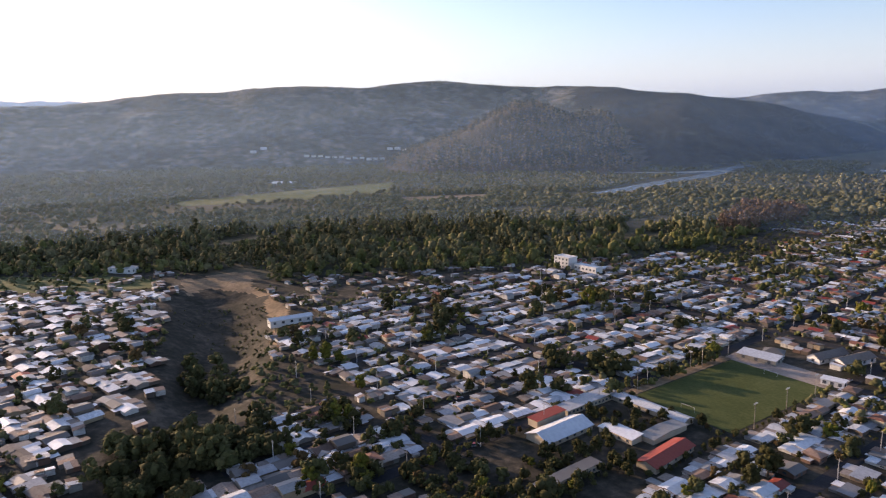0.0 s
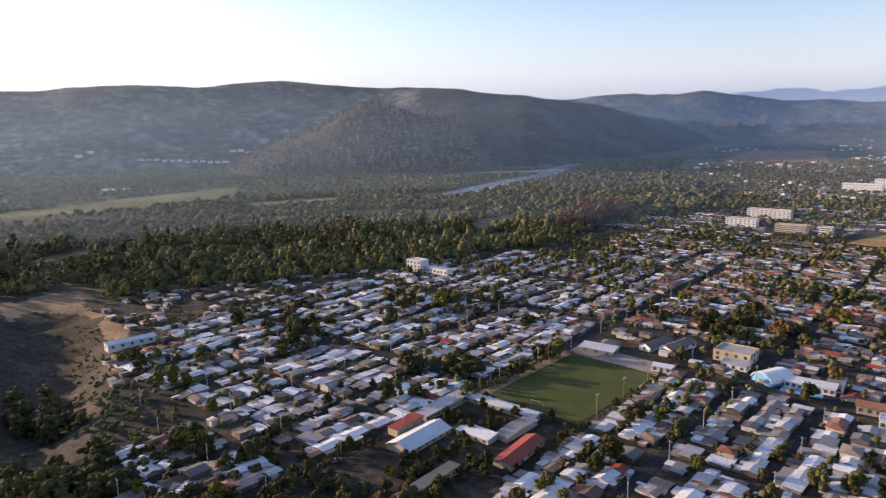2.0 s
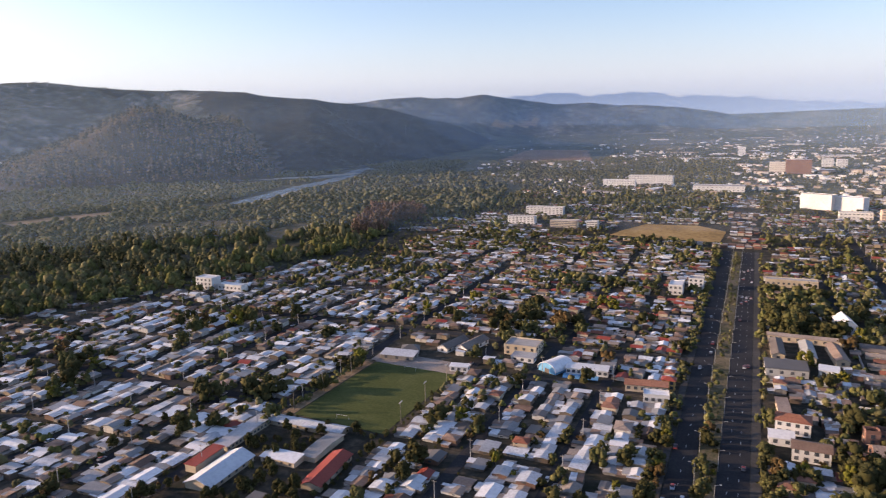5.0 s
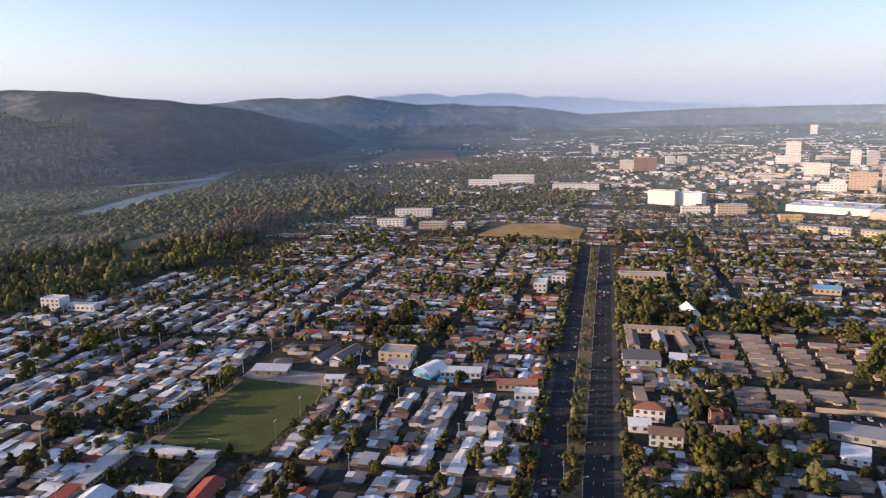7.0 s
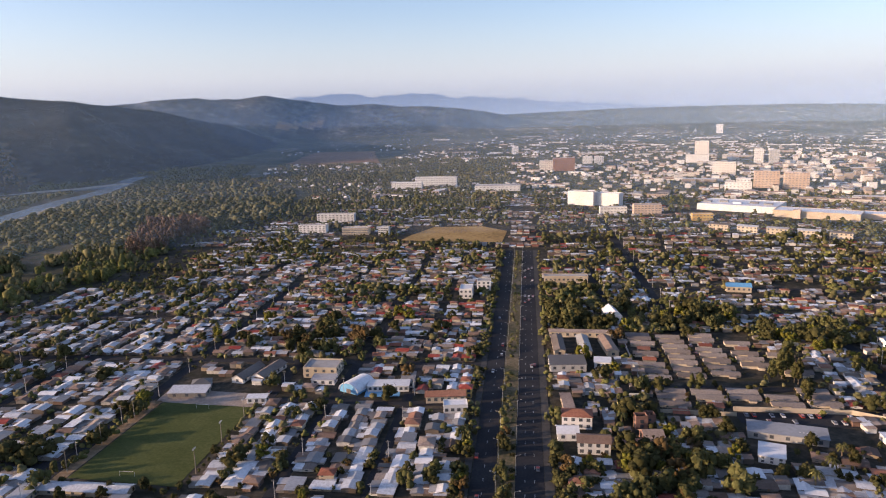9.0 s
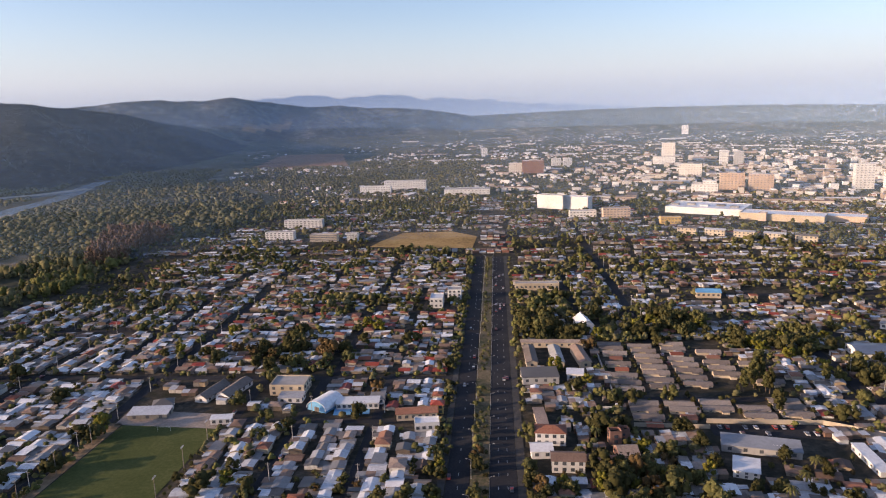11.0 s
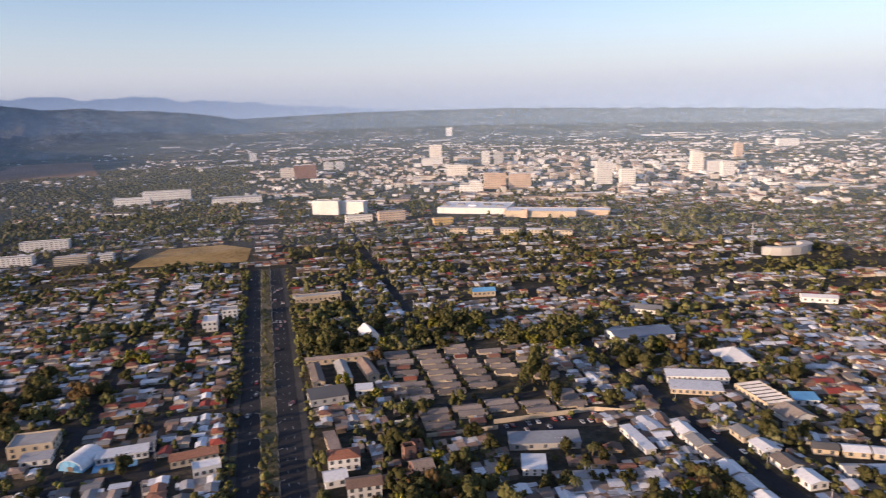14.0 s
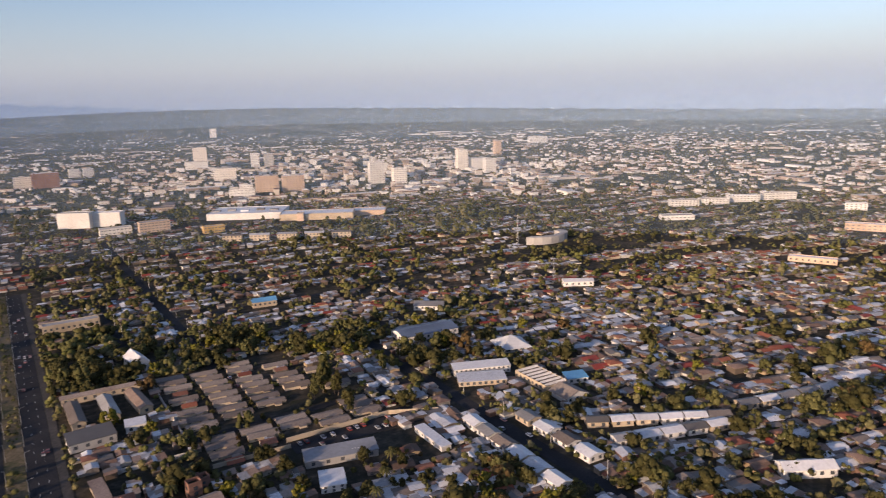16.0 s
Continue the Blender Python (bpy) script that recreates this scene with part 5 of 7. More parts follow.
landmark("college_hall", "lower hall with a ribbed pale zinc roof", "hall", 234, 350, 29, 12, 3.0, turn=-26, wall="cream", roof="shed", roof_mat="zinc", storeys=1, bays=8, rise=1.0)
saw = landmark("sawtooth_factory", "factory with pale sawtooth roof lights", "factory", 263, 328.5, 31, 16, 3.6, turn=-92, wall="cream", roof_mat="fibre", storeys=1, bays=8)
for k in range(7):
    bm = bmesh.new()
    prism(bm, [(-0.7, 0), (0.7, 0), (0.1, 1.3)], -7.8, 7.8)
    part("roof_light", bm, M["white"], saw, at=pose(-13.4 + k * 4.4, 0, 3.73))
landmark("white_gable_hall", "hall with a white gable wall and brown roof", "hall", 262, 303, 15, 16, 3.0, turn=88, wall="white", roof="gable", roof_mat="fibre", storeys=1, bays=3, rise=3.2)
landmark("pool_house", "hall with a light blue roof", "hall", 281, 318, 13, 9, 3.2, turn=-20, wall="white", roof="shed", roof_mat="roof_blue", storeys=1, bays=3, rise=1.0)


def tent_hall(x, y, turn, s=12, h=9):
    root = empty("pyramid_hall", "hall under a pyramid of pale metal sheets", "hall", "", pose(x, y, 0, 0, 0, turn))
    mark(x, y, s * 2, s * 2)
    bm = bmesh.new()
    box(bm, -s * 0.8, -s * 0.8, -0.5, s * 0.8, s * 0.8, 3)
    part("wall", bm, M["white"], root)
    bm = bmesh.new()
    hip(bm, s * 2, s * 2 - 0.4, 3.0, h)
    part("roof", bm, M["zinc_white"], root)
    for k in (-1, 0, 1):
        shared("window", WIDE_WINDOW, root, pose(k * 5, -s * 0.8, 1.6))


tent_hall(285, 386, -18, 11, 6.5)
landmark("covered_market", "long hall under a dark slate blue metal roof", "hall", 252, 446, 44, 22, 4.5, turn=-4, wall="white", roof="gable", roof_mat="slate_blue", storeys=1, bays=8, rise=2.2)
landmark("pavilion_roof", "pale blue roofed pavilion among trees", "hall", 290, 501, 24, 15, 4.0, turn=-40, wall="white", roof="gable", roof_mat="zinc", storeys=1, bays=5, rise=2.0)
landmark("white_gable_hall", "low white hall with a pale metal roof", "hall", 436, 480, 27, 11, 4.5, turn=-32, wall="white", roof="gable", roof_mat="zinc_white", storeys=1, bays=5, rise=1.6)
landmark("blue_roofed_house", "house with a bright light blue roof", "house", 181, 596, 20, 13, 5.0, turn=-8, wall="cream", roof="gable", roof_mat="roof_blue", storeys=1, bays=5, rise=1.8)
for x0, y0, x1, y1, n, depth in ((249, 268, 306, 236, 6, 7.5), (246, 246, 296, 230, 5, 8), (330, 236, 384, 222, 5, 7), (196.5, 304, 193, 236, 6, 8), (223, 292, 222, 246, 4, 9)):
    for k in range(n):
        f = k / (n - 1)
        landmark("terrace", "terrace of row houses under pale zinc roofs", "row house", x0 + f * (x1 - x0), y0 + f * (y1 - y0), 11.0, depth, 3.4, turn=math.degrees(math.atan2(y1 - y0, x1 - x0)) + rng.uniform(-3, 3),
                 wall=pick(["cream", "white", "white"]), roof="gable", roof_mat=pick(["zinc", "zinc_white", "zinc_white", "fibre"]), storeys=1, bays=2, rise=1.2, pad=1)
landmark("zigzag_roofed_hall", "long shed with a white folded roof", "shed", 290, 179, 24, 9, 4.5, turn=-30, wall="white", roof="gable", roof_mat="zinc_white", storeys=1, bays=5, rise=2)

# ring building and masts to the east
ring = empty("ring_building", "curved pale building round a courtyard", "building", "", pose(545, 655, 0))
mark(545, 655, 70, 50)
for k in range(9):
    a0, a1 = radians(200 + k * 20), radians(220 + k * 20)
    bm = bmesh.new()
    p = [(34 * math.cos(a0), 22 * math.sin(a0)), (34 * math.cos(a1), 22 * math.sin(a1)), (24 * math.cos(a1), 14 * math.sin(a1)), (24 * math.cos(a0), 14 * math.sin(a0))]
    lo, hi = [bm.verts.new((x, y, -0.5)) for x, y in p], [bm.verts.new((x, y, 9)) for x, y in p]
    bm.faces.new(hi)
    for i in range(4):
        bm.faces.new((lo[i], lo[(i + 1) % 4], hi[(i + 1) % 4], hi[i]))
    bmesh.ops.recalc_face_normals(bm, faces=bm.faces)
    part("wall", bm, M["concrete"], ring)


def mast(x, y, h, label="thin lattice radio mast", r=0.9):
    root = empty("radio_mast", label, "mast", "", pose(x, y, float(height(np.array([x]), np.array([y]))[0][0]) - 0.5))
    for k in range(3):
        a = 2.094 * k
        bm = bmesh.new()
        tube(bm, (r * math.cos(a), r * math.sin(a), 0), (0.25 * r * math.cos(a), 0.25 * r * math.sin(a), h), 0.12 * r, 0.1 * r, 5)
        part("leg", bm, M["steel"], root)
    for k in range(int(h / 5)):
        bm = bmesh.new()
        f = 1 - 0.75 * k * 5 / h
        tube(bm, (r * f, 0, k * 5), (-0.5 * r * f, 0.87 * r * f, k * 5 + 4), 0.06 * r, 0.06 * r, 4)
        part("brace", bm, M["steel"], root)
    return root


mast(499, 646, 38, "red and white radio mast", 1.4)
mast(423, 498, 24)

# tower blocks and large far buildings of the town centre
FAR = [
    # name, label, category, x, y, w, d, h, wall, storeys, bays
    ("hospital_block", "white slab block of the hospital", "hospital", 92, 1160, 46, 18, 22, "white", 0, 0),
    ("hospital_block", "second white slab block of the hospital", "hospital", 134, 1148, 40, 18, 20, "white", 0, 0),
    ("hospital_wing", "low beige hospital wing building", "hospital", 130, 1062, 40, 14, 9, "pale_wall", 2, 8),
    ("hospital_wing", "pinkish four-storey clinic building", "hospital", 178, 1050, 40, 16, 14, "orange", 4, 8),
    ("tower_block", "tall cream apartment tower", "tower", 486, 2030, 36, 24, 56, "pale_wall", 9, 5),
    ("podium_building", "broad pale podium building of a tower", "tower", 470, 2010, 60, 30, 20, "white", 3, 8),
    ("tower_block", "striped white twin tower", "tower", 614, 1950, 22, 20, 37, "white", 8, 4),
    ("tower_block", "striped grey twin tower", "tower", 645, 1925, 24, 20, 35, "concrete", 8, 4),
    ("office_block", "pale five-storey office block", "office", 451, 1668, 50, 22, 26, "pale_wall", 5, 8),
    ("apartment_block", "orange brick apartment block", "apartment", 452, 1378, 44, 22, 31, "orange", 7, 7),
    ("apartment_block", "orange brick apartment block", "apartment", 496, 1350, 42, 22, 30, "orange", 7, 7),
    ("office_block", "white stepped office block", "office", 386, 1325, 46, 20, 16, "white", 3, 7),
    ("office_block", "white stepped office block", "office", 396, 1330, 24, 16, 22, "white", 4, 4),
    ("tower_block", "tall grey and white apartment tower", "tower", 680, 1348, 32, 22, 45, "white", 10, 5),
    ("tower_block", "cream eight-storey apartment tower", "tower", 704, 1292, 28, 20, 33, "pale_wall", 8, 5),
    ("tower_block", "tall cream tower with flat roof", "tower", 968, 1450, 26, 20, 48, "pale_wall", 10, 4),
    ("office_block", "bright white domed hall", "hall", 1010, 1440, 40, 24, 26, "white", 0, 0),
    ("tower_block", "white eight-storey apartment tower", "tower", 974, 1345, 25, 20, 32, "white", 8, 4),
    ("tower_block", "slim brown tower far off", "tower", 1315, 1766, 20, 18, 41, "orange", 8, 3),
    ("office_block", "broad white block far off", "office", 1742, 2080, 70, 24, 24, "white", 4, 8),
    ("apartment_block", "red brick apartment block", "apartment", 94, 1812, 54, 22, 32, "brick", 6, 9),
    ("apartment_block", "cream apartment block beside red one", "apartment", 50, 1840, 34, 18, 24, "pale_wall", 5, 6),
    ("apartment_block", "small white tower far off", "apartment", -43, 2566, 24, 20, 25, "white", 5, 4),
    ("apartment_block", "row of white apartment blocks", "apartment", 172, 2036, 26, 18, 20, "white", 5, 4),
    ("apartment_block", "row of white apartment blocks", "apartment", 202, 2012, 24, 18, 20, "white", 5, 4),
    ("water_tower_block", "white tower on the far plain", "tower", 887, 3403, 30, 24, 40, "white", 0, 0),
    ("long_hospital", "long white institutional building", "hospital", -251, 1440, 64, 16, 13, "white", 3, 12),
    ("long_hospital", "long white institutional building, taller part", "hospital", -196, 1496, 90, 18, 18, "white", 4, 16),
    ("market_hall", "low white market hall building", "market", -58, 1388, 90, 34, 10, "white", 2, 12),
    ("apartment_block", "four-storey cream apartment block with pale roof", "apartment", -291, 906, 38, 13, 10, "white", 4, 7),
    ("apartment_block", "four-storey cream apartment block with pale roof", "apartment", -285, 1003, 57, 13, 11, "white", 4, 10),
    ("apartment_block", "four-storey cream apartment block with pale roof", "apartment", -227, 889, 36, 13, 9, "cream", 4, 12),
    ("apartment_block", "white apartment block beside a dry field", "apartment", -188, 884, 14, 10, 10, "white", 4, 4),
    ("white_tower_house", "white three-storey house by the avenue", "house", -38, 596, 12, 12, 9, "white", 3, 3),
    ("white_tower_house", "white stepped house near the avenue", "house", -52, 574, 11, 18, 8, "white", 2, 3),
    ("shop_row", "long cream row of shops by the avenue", "shop", 36, 626, 40, 10, 6, "cream", 1, 10),
    ("yellow_block", "yellow low block of flats", "apartment", 242, 984, 28, 10, 9, "ochre", 2, 6),
    ("white_villa", "white three-storey block at the edge of the woods", "apartment", -446, 456, 18, 12, 10.5, "white", 3, 4),
    ("white_villa", "white long low wing at the edge of the woods", "apartment", -420, 458, 26, 9, 5.2, "white", 1, 6),
    ("barracks", "long white barracks far off", "building", 884, 722, 44, 13, 9, "white", 3, 8),
    ("barracks", "long white barracks far off", "building", 930, 703, 44, 13, 9, "white", 3, 8),
    ("barracks", "long white barracks far off", "building", 985, 690, 50, 13, 10, "white", 3, 9),
    ("barracks", "long white barracks far off", "building", 1045, 668, 52, 13, 11, "white", 3, 9),
    ("barracks", "low white barracks building", "building", 780, 650, 44, 16, 6, "white", 1, 8),
    ("clinic", "long low pinkish clinic building", "clinic", 884, 452, 46, 14, 8, "orange", 2, 8),
    ("clinic", "white three-storey clinic block", "clinic", 1030, 540, 28, 14, 9, "white", 3, 5),
    ("long_shed", "long tan shed among houses", "shed", 678, 400, 44, 11, 5, "orange", 1, 8),
]
for name, label, cat, x, y, w, d, h, wall, st, bays in FAR:
    turn = {"hospital_block": -30, "barracks": -30, "clinic": -62, "long_shed": -66}.get(name, -14 if x > 300 else 0)
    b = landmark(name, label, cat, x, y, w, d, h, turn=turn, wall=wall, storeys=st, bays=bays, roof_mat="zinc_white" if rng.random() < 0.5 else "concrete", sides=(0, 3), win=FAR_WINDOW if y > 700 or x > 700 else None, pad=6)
    if h > 20 and st:
        roof_box(b, 0, 0, h + 0.13, w * 0.3, d * 0.4, 3)

# shopping mall
mall = landmark("shopping_mall", "shopping mall with broad white roof", "mall", 326, 1093, 112, 72, 9, turn=-30, wall="white", roof_mat="zinc_white", storeys=0, bays=0)
for k in range(5):
    roof_box(mall, -48 + k * 22, -8 + 9 * (k % 2), 9.13, 12, 9, 2.2, "zinc", "roof_unit")
landmark("shopping_mall_wing", "yellow fronted wing of the shopping mall", "mall", 402, 1003, 108, 40, 9, turn=-30, wall="cream", roof_mat="zinc_white", storeys=0, bays=0)
landmark("mall_sign_block", "red entrance block of the mall", "mall", 372, 996, 10, 12, 11, turn=-30, wall="orange", roof_mat="concrete", storeys=0, bays=0)
landmark("shopping_mall_wing", "brown lower wing of the shopping mall", "mall", 480, 985, 50, 30, 7, turn=-30, wall="orange", roof_mat="zinc_white", storeys=0, bays=0)
for k in range(5):
    landmark("row_flats", "yellowish three-storey row of flats", "apartment", 245 + k * 30, 905 - k * 17, 24, 9, 7.5, turn=-30, wall="cream", roof="gable", roof_mat="zinc", storeys=2, bays=5, rise=1.4)

# ---- fields, river and ravine edge ----
sheet("dry_field", [(-158, 842), (-30, 826), (-26, 905), (-62, 945), (-128, 940), (-150, 880)], M["dry_grass"], 0.2, "dry golden grass field beside the avenue's end", category="field")
keep(-160, 824, -24, 948)
keep(-900, 2190, -470, 2880)
MEADOW = [(-1308, 349), (-1346, 600), (-1372, 869), (-1178, 729), (-1167, 528), (-1234, 327)]
TOWN_FIELD = [(-759, 28), (-692, 112), (-642, 144), (-618, 128), (-635, 91), (-684, 21)]
PALE_STRIP = [(-1081, 679), (-1007, 850), (-955, 804), (-1005, 653)]
CLEARING = [(-794, 217), (-826, 268), (-843, 381), (-792, 348), (-750, 240)]
CLEARING_EAST = [(-600, 716), (-605, 834), (-545, 770), (-530, 660)]
sheet("grass_field", MEADOW, M["lawn"], 0.2, "pale green meadow in the valley", category="field")
sheet("grass_field", TOWN_FIELD, M["lawn"], 0.2, "mown green field beside the houses", category="field")
sheet("dirt_field", PALE_STRIP, M["dirt"], 0.2, "pale bare strip between the woods", category="field")
sheet("dirt_field", CLEARING, M["median"], 0.2, "brown clearing among dark conifers", category="field")
sheet("dirt_field", CLEARING_EAST, M["median"], 0.2, "brown grassy clearing at the wood's edge", category="field")
RIVER = [(-1075, 1850), (-1045, 1720), (-990, 1580), (-945, 1430), (-930, 1290), (-900, 1160), (-872, 1040), (-862, 985)]
SIDE_ARM = [(-990, 1600), (-1040, 1480), (-1110, 1405), (-1170, 1340)]
GRAVEL = [(-1000, 1650), (-1060, 1525), (-1140, 1455), (-1230, 1390), (-1320, 1320)]
road("river", RIVER, 44, "water", 0.12, "slow river reflecting the sky")
road("river", SIDE_ARM, 38, "water", 0.14, "narrow side arm of the river")
road("gravel_bar", GRAVEL, 44, "gravel", 0.2, "pale gravel bar along the river")
road("gravel_bar", [(-888, 1200), (-850, 1090), (-838, 1000)], 12, "gravel", 0.18, "pale gravel bar along the river")
landmark("white_cottage", "long white cottage on the ravine's edge", "house", -442, 174, 30, 8, 4.2, turn=82, wall="white", roof="gable", roof_mat="zinc_white", storeys=1, bays=5, rise=1.2)
landmark("white_shed_row", "white sheds at the wood's edge", "shed", -705, 124, 26, 10, 5, turn=40, wall="white", roof="shed", roof_mat="zinc", storeys=1, bays=4, rise=0.8)
landmark("valley_farm", "long white farm building in the valley", "farm", -1488, 643, 52, 16, 6, turn=45, wall="white", roof="gable", roof_mat="zinc_white", storeys=1, bays=8, rise=2)
for k in range(12):
    a, rr = 64.5 - k * 0.55, 2330 + 4 * (k % 3)
    landmark("hillside_house", "small pale house in a row on the hillside", "house", -rr * math.sin(radians(a)), rr * math.cos(radians(a)), 15, 9, 5, turn=60, wall="white", roof="gable", roof_mat="zinc", storeys=0, bays=0, rise=2)
for a, rr in ((68.6, 2400), (67.8, 2410), (57.8, 2440), (57.2, 2445), (56.6, 2430)):
    landmark("hillside_house", "white villa among hillside scrub", "house", -rr * math.sin(radians(a)), rr * math.cos(radians(a)), 20, 10, 6, turn=60, wall="white", roof="gable", roof_mat="zinc_white", storeys=0, bays=0, rise=2)
for a, h2 in ((56.6, 38), (55.8, 34), (53.0, 26), (54.2, 18)):
    rr = 3060
    mast(-rr * math.sin(radians(a)), rr * math.cos(radians(a)), h2, "thin antenna mast on the hilltop", 1.6)

# ---- blocks of houses ----
for x0, x1 in ((-146, -112.5), (-105, -70.5), (-63.5, -29.5)):
    for y0, y1 in ((60, 138), (148, 246), (250, 341)):
        block((x0 + x1) / 2, (y0 + y1) / 2, y1 - y0, x1 - x0, 90, "tin", 7.9, 0.08, 1.2, 3, (0.78, 1.04))
for x0, x1 in ((-254, -222), (-296, -262), (-338, -304), (-380, -346), (-422, -388), (-460, -430)):
    for y0, y1 in ((86, 138), (148, 200), (202, 259), (269, 330), (332, 400), (414, 500), (510, 590)):
        cx, cy = (x0 + x1) / 2, (y0 + y1) / 2
        if cx < lerp(FOREST_EDGE, cy) + 20 or ground_z(cx, cy) < -0.5 or ground_z(cx, y0) < -0.8:
            continue
        block(cx, cy, y1 - y0, x1 - x0, 90, "tin", 7.8, 0.07, 1.15, 3, (0.78, 1.04))
for y0, y1 in ((413, 454), (460, 502), (508, 550), (556, 597), (603, 647), (653, 696), (704, 764)):
    for x0, x1 in ((-255, -222), (-212, -160), (-158, -107), (-101, -66), (-64, -31)):
        if (x0 + x1) / 2 > lerp(FOREST_EDGE, y0) + 20:
            block((x0 + x1) / 2, (y0 + y1) / 2, x1 - x0, y1 - y0, 0, "reddish" if y0 < 560 else "mixed", 7.4, 0.08, 1.2)
for y0, y1 in ((600, 640), (655, 696), (704, 764)):
    block(-310, (y0 + y1) / 2, 90, y1 - y0, 0, "zincy", 8, 0.15, 0.9)
block(-238, 96, 70, 34, 90, "zincy", 8.6, 0.05, 0.8, 3, (0.95, 1.2))
block(-232, 52, 36, 30, 90, "zincy", 8.6, 0.05, 0.8, 3, (0.95, 1.2))
# the quarter beyond the ravine
keep(-312, 15, -262, 90)
keep(-372, 94, -306, 138)
keep(-640, 146, -540, 215)
for i in range(25):
    y = 118 - i * 15
    for k in range(15):
        x0, x1 = -735 + k * 33, -704 + k * 33
        cx = (x0 + x1) / 2
        if min(ground_z(cx, y), ground_z(x0, y), ground_z(x1, y), ground_z(cx, y + 6)) > -0.7 and cx > lerp([(-200, -770), (21, -680), (91, -628), (129, -600), (160, -590)], y) + 14 and x1 < lerp([(-60, -235), (0, -270), (30, -312), (75, -345), (120, -440)], y):
            block(cx, y, x1 - x0, 10.5, 12, "tin", 9.0, 0.1, 0.9, 1, (0.95, 1.2))
# east of the avenue
for cx, cy, ln, dp, tn, mx in ((38, 380, 40, 24, 0, "mixed"), (40, 262, 44, 44, 0, "mixed"), (85, 262, 36, 40, 0, "mixed"), (150, 262, 70, 36, -10, "pale"), (185, 300, 60, 22, 80, "zincy"), (36, 200, 44, 50, 0, "mixed"),
                               (85, 200, 44, 50, 0, "mixed"), (140, 200, 60, 50, 0, "pale"), (185, 200, 40, 60, 90, "pale"),
                               (186, 385, 70, 30, 84, "reddish"), (192, 440, 50, 26, 84, "reddish"), (40, 660, 50, 40, 0, "mixed"), (85, 590, 70, 34, 90, "zincy"), (85, 660, 60, 34, 90, "zincy")):
    block(cx, cy, ln, dp, tn, mx, 7.0, 0.05, 0.9)
for i in range(9):
    for j in range(7):
        cx, cy = 240 + j * 62 + i * 4, 226 - j * 12 + i * 38
        if cx < 228 or (cx < 300 and cy < 480 and cy > 262):
            continue
        block(cx, cy, 56, 30, -14, "reddish" if i > 1 else "mixed", 8.6, 0.06, 1.2, 2 if i < 5 else 3, (0.85, 1.15) if i < 5 else (0.75, 0.95))
for i in range(4):
    for j in range(5):
        block(236 + j * 62, 196 - j * 14 - i * 40, 56, 30, -14, "zincy", 9.2, 0.06, 1.1, 2, (0.9, 1.2))
# the wider town
for i in range(-9, 24):
    for j in range(0, 26):
        cx, cy = 120 + i * 66 + 8 * math.sin(j), 500 + j * 44 + 10 * math.sin(i * 1.3)
        r = math.hypot(cx, cy)
        if r > 1350 or (-220 < cx < 14 and cy < 770) or (cx < 14 and cy < 600) or cx < lerp(FOREST_EDGE, cy) + 30 or (228 < cx < 720 and cy < 600) or (cx < 62 and cy < 690):
            continue
        if rng.random() < (0.94 if r < 1000 else 0.8):
            block(cx, cy, 60, 30, rng.choice((-10, -8, 0, -12)) if cx > 250 else 0, "mixed" if cx > -20 else "zincy", 8.4, 0.1, 0.6, 2)
for i in range(14):
    for j in range(10):
        cx, cy = 560 + i * 64, 20 + j * 46 + 5 * i
        if math.hypot(cx, cy) < 1350:
            block(cx, cy, 58, 30, -14, "reddish", 8.4, 0.1, 0.6, 2)

for cx, cy, ln, dp, tn, mx in ((-48, 381, 44, 34, 90, "mixed"), (-92, 390, 22, 24, 0, "zincy"), (-128, 360, 30, 12, 0, "zincy"), (-128, 401, 36, 9, 0, "mixed"), (-182, 402, 60, 9, 0, "zincy"), (-240, 383, 40, 40, 0, "pale")):
    block(cx, cy, ln, dp, tn, mx, 7.0, 0.1, 1.0)
# more houses where the town closes in round the larger buildings
for cx, cy, ln, dp, tn, mx in ((155, 250, 90, 36, -8, "pale"), (232, 235, 60, 26, 70, "pale"), (232, 175, 60, 26, 80, "pale"), (178, 245, 50, 24, 80, "zincy"), (175, 150, 70, 40, 0, "mixed"), (100, 150, 70, 40, 0, "mixed"),
                               (270, 232, 40, 24, -30, "pale"), (310, 215, 60, 30, -16, "pale"), (186, 470, 40, 26, 84, "reddish"), (150, 560, 60, 30, 0, "mixed"), (250, 540, 90, 30, -14, "reddish"), (340, 520, 90, 30, -14, "reddish"), (440, 500, 90, 30, -14, "reddish"),
                               (540, 480, 90, 30, -14, "reddish"), (640, 470, 90, 30, -14, "reddish"), (560, 540, 90, 30, -14, "reddish"), (660, 530, 90, 30, -14, "mixed"), (460, 560, 90, 30, -14, "mixed")):
    block(cx, cy, ln, dp, tn, mx, 7.0, 0.05, 0.8)

for cx, cy, ln, dp, tn, mx in ((228, 300, 64, 18, 82, "zincy"), (190, 322, 44, 16, 86, "mixed"), (240, 280, 40, 18, -28, "zincy"), (196, 268, 30, 18, 0, "mixed"), (172, 276, 30, 20, -10, "zincy")):
    block(cx, cy, ln, dp, tn, mx, 8.6, 0.05, 1.2, 2, (0.85, 1.1))

for x, y, turn, style, v, k in ((132, 293, -15, "grey", 2, 0.95), (145, 290, -15, "grey", 3, 0.95), (156, 300, 78, "red", 3, 0.85), (152, 281, -12, "red", 0, 0.9), (136, 279, -15, "zinc", 1, 0.95)):
    put_house(x, y, turn, style, v, k)
for k in range(34):
    tree_spots.append((rng.uniform(122, 163), rng.uniform(272, 305), rng.uniform(0.45, 0.95), "near"))

CELL = 4.0
busy = np.zeros((520, 360), bool)      # which places of the town are built on


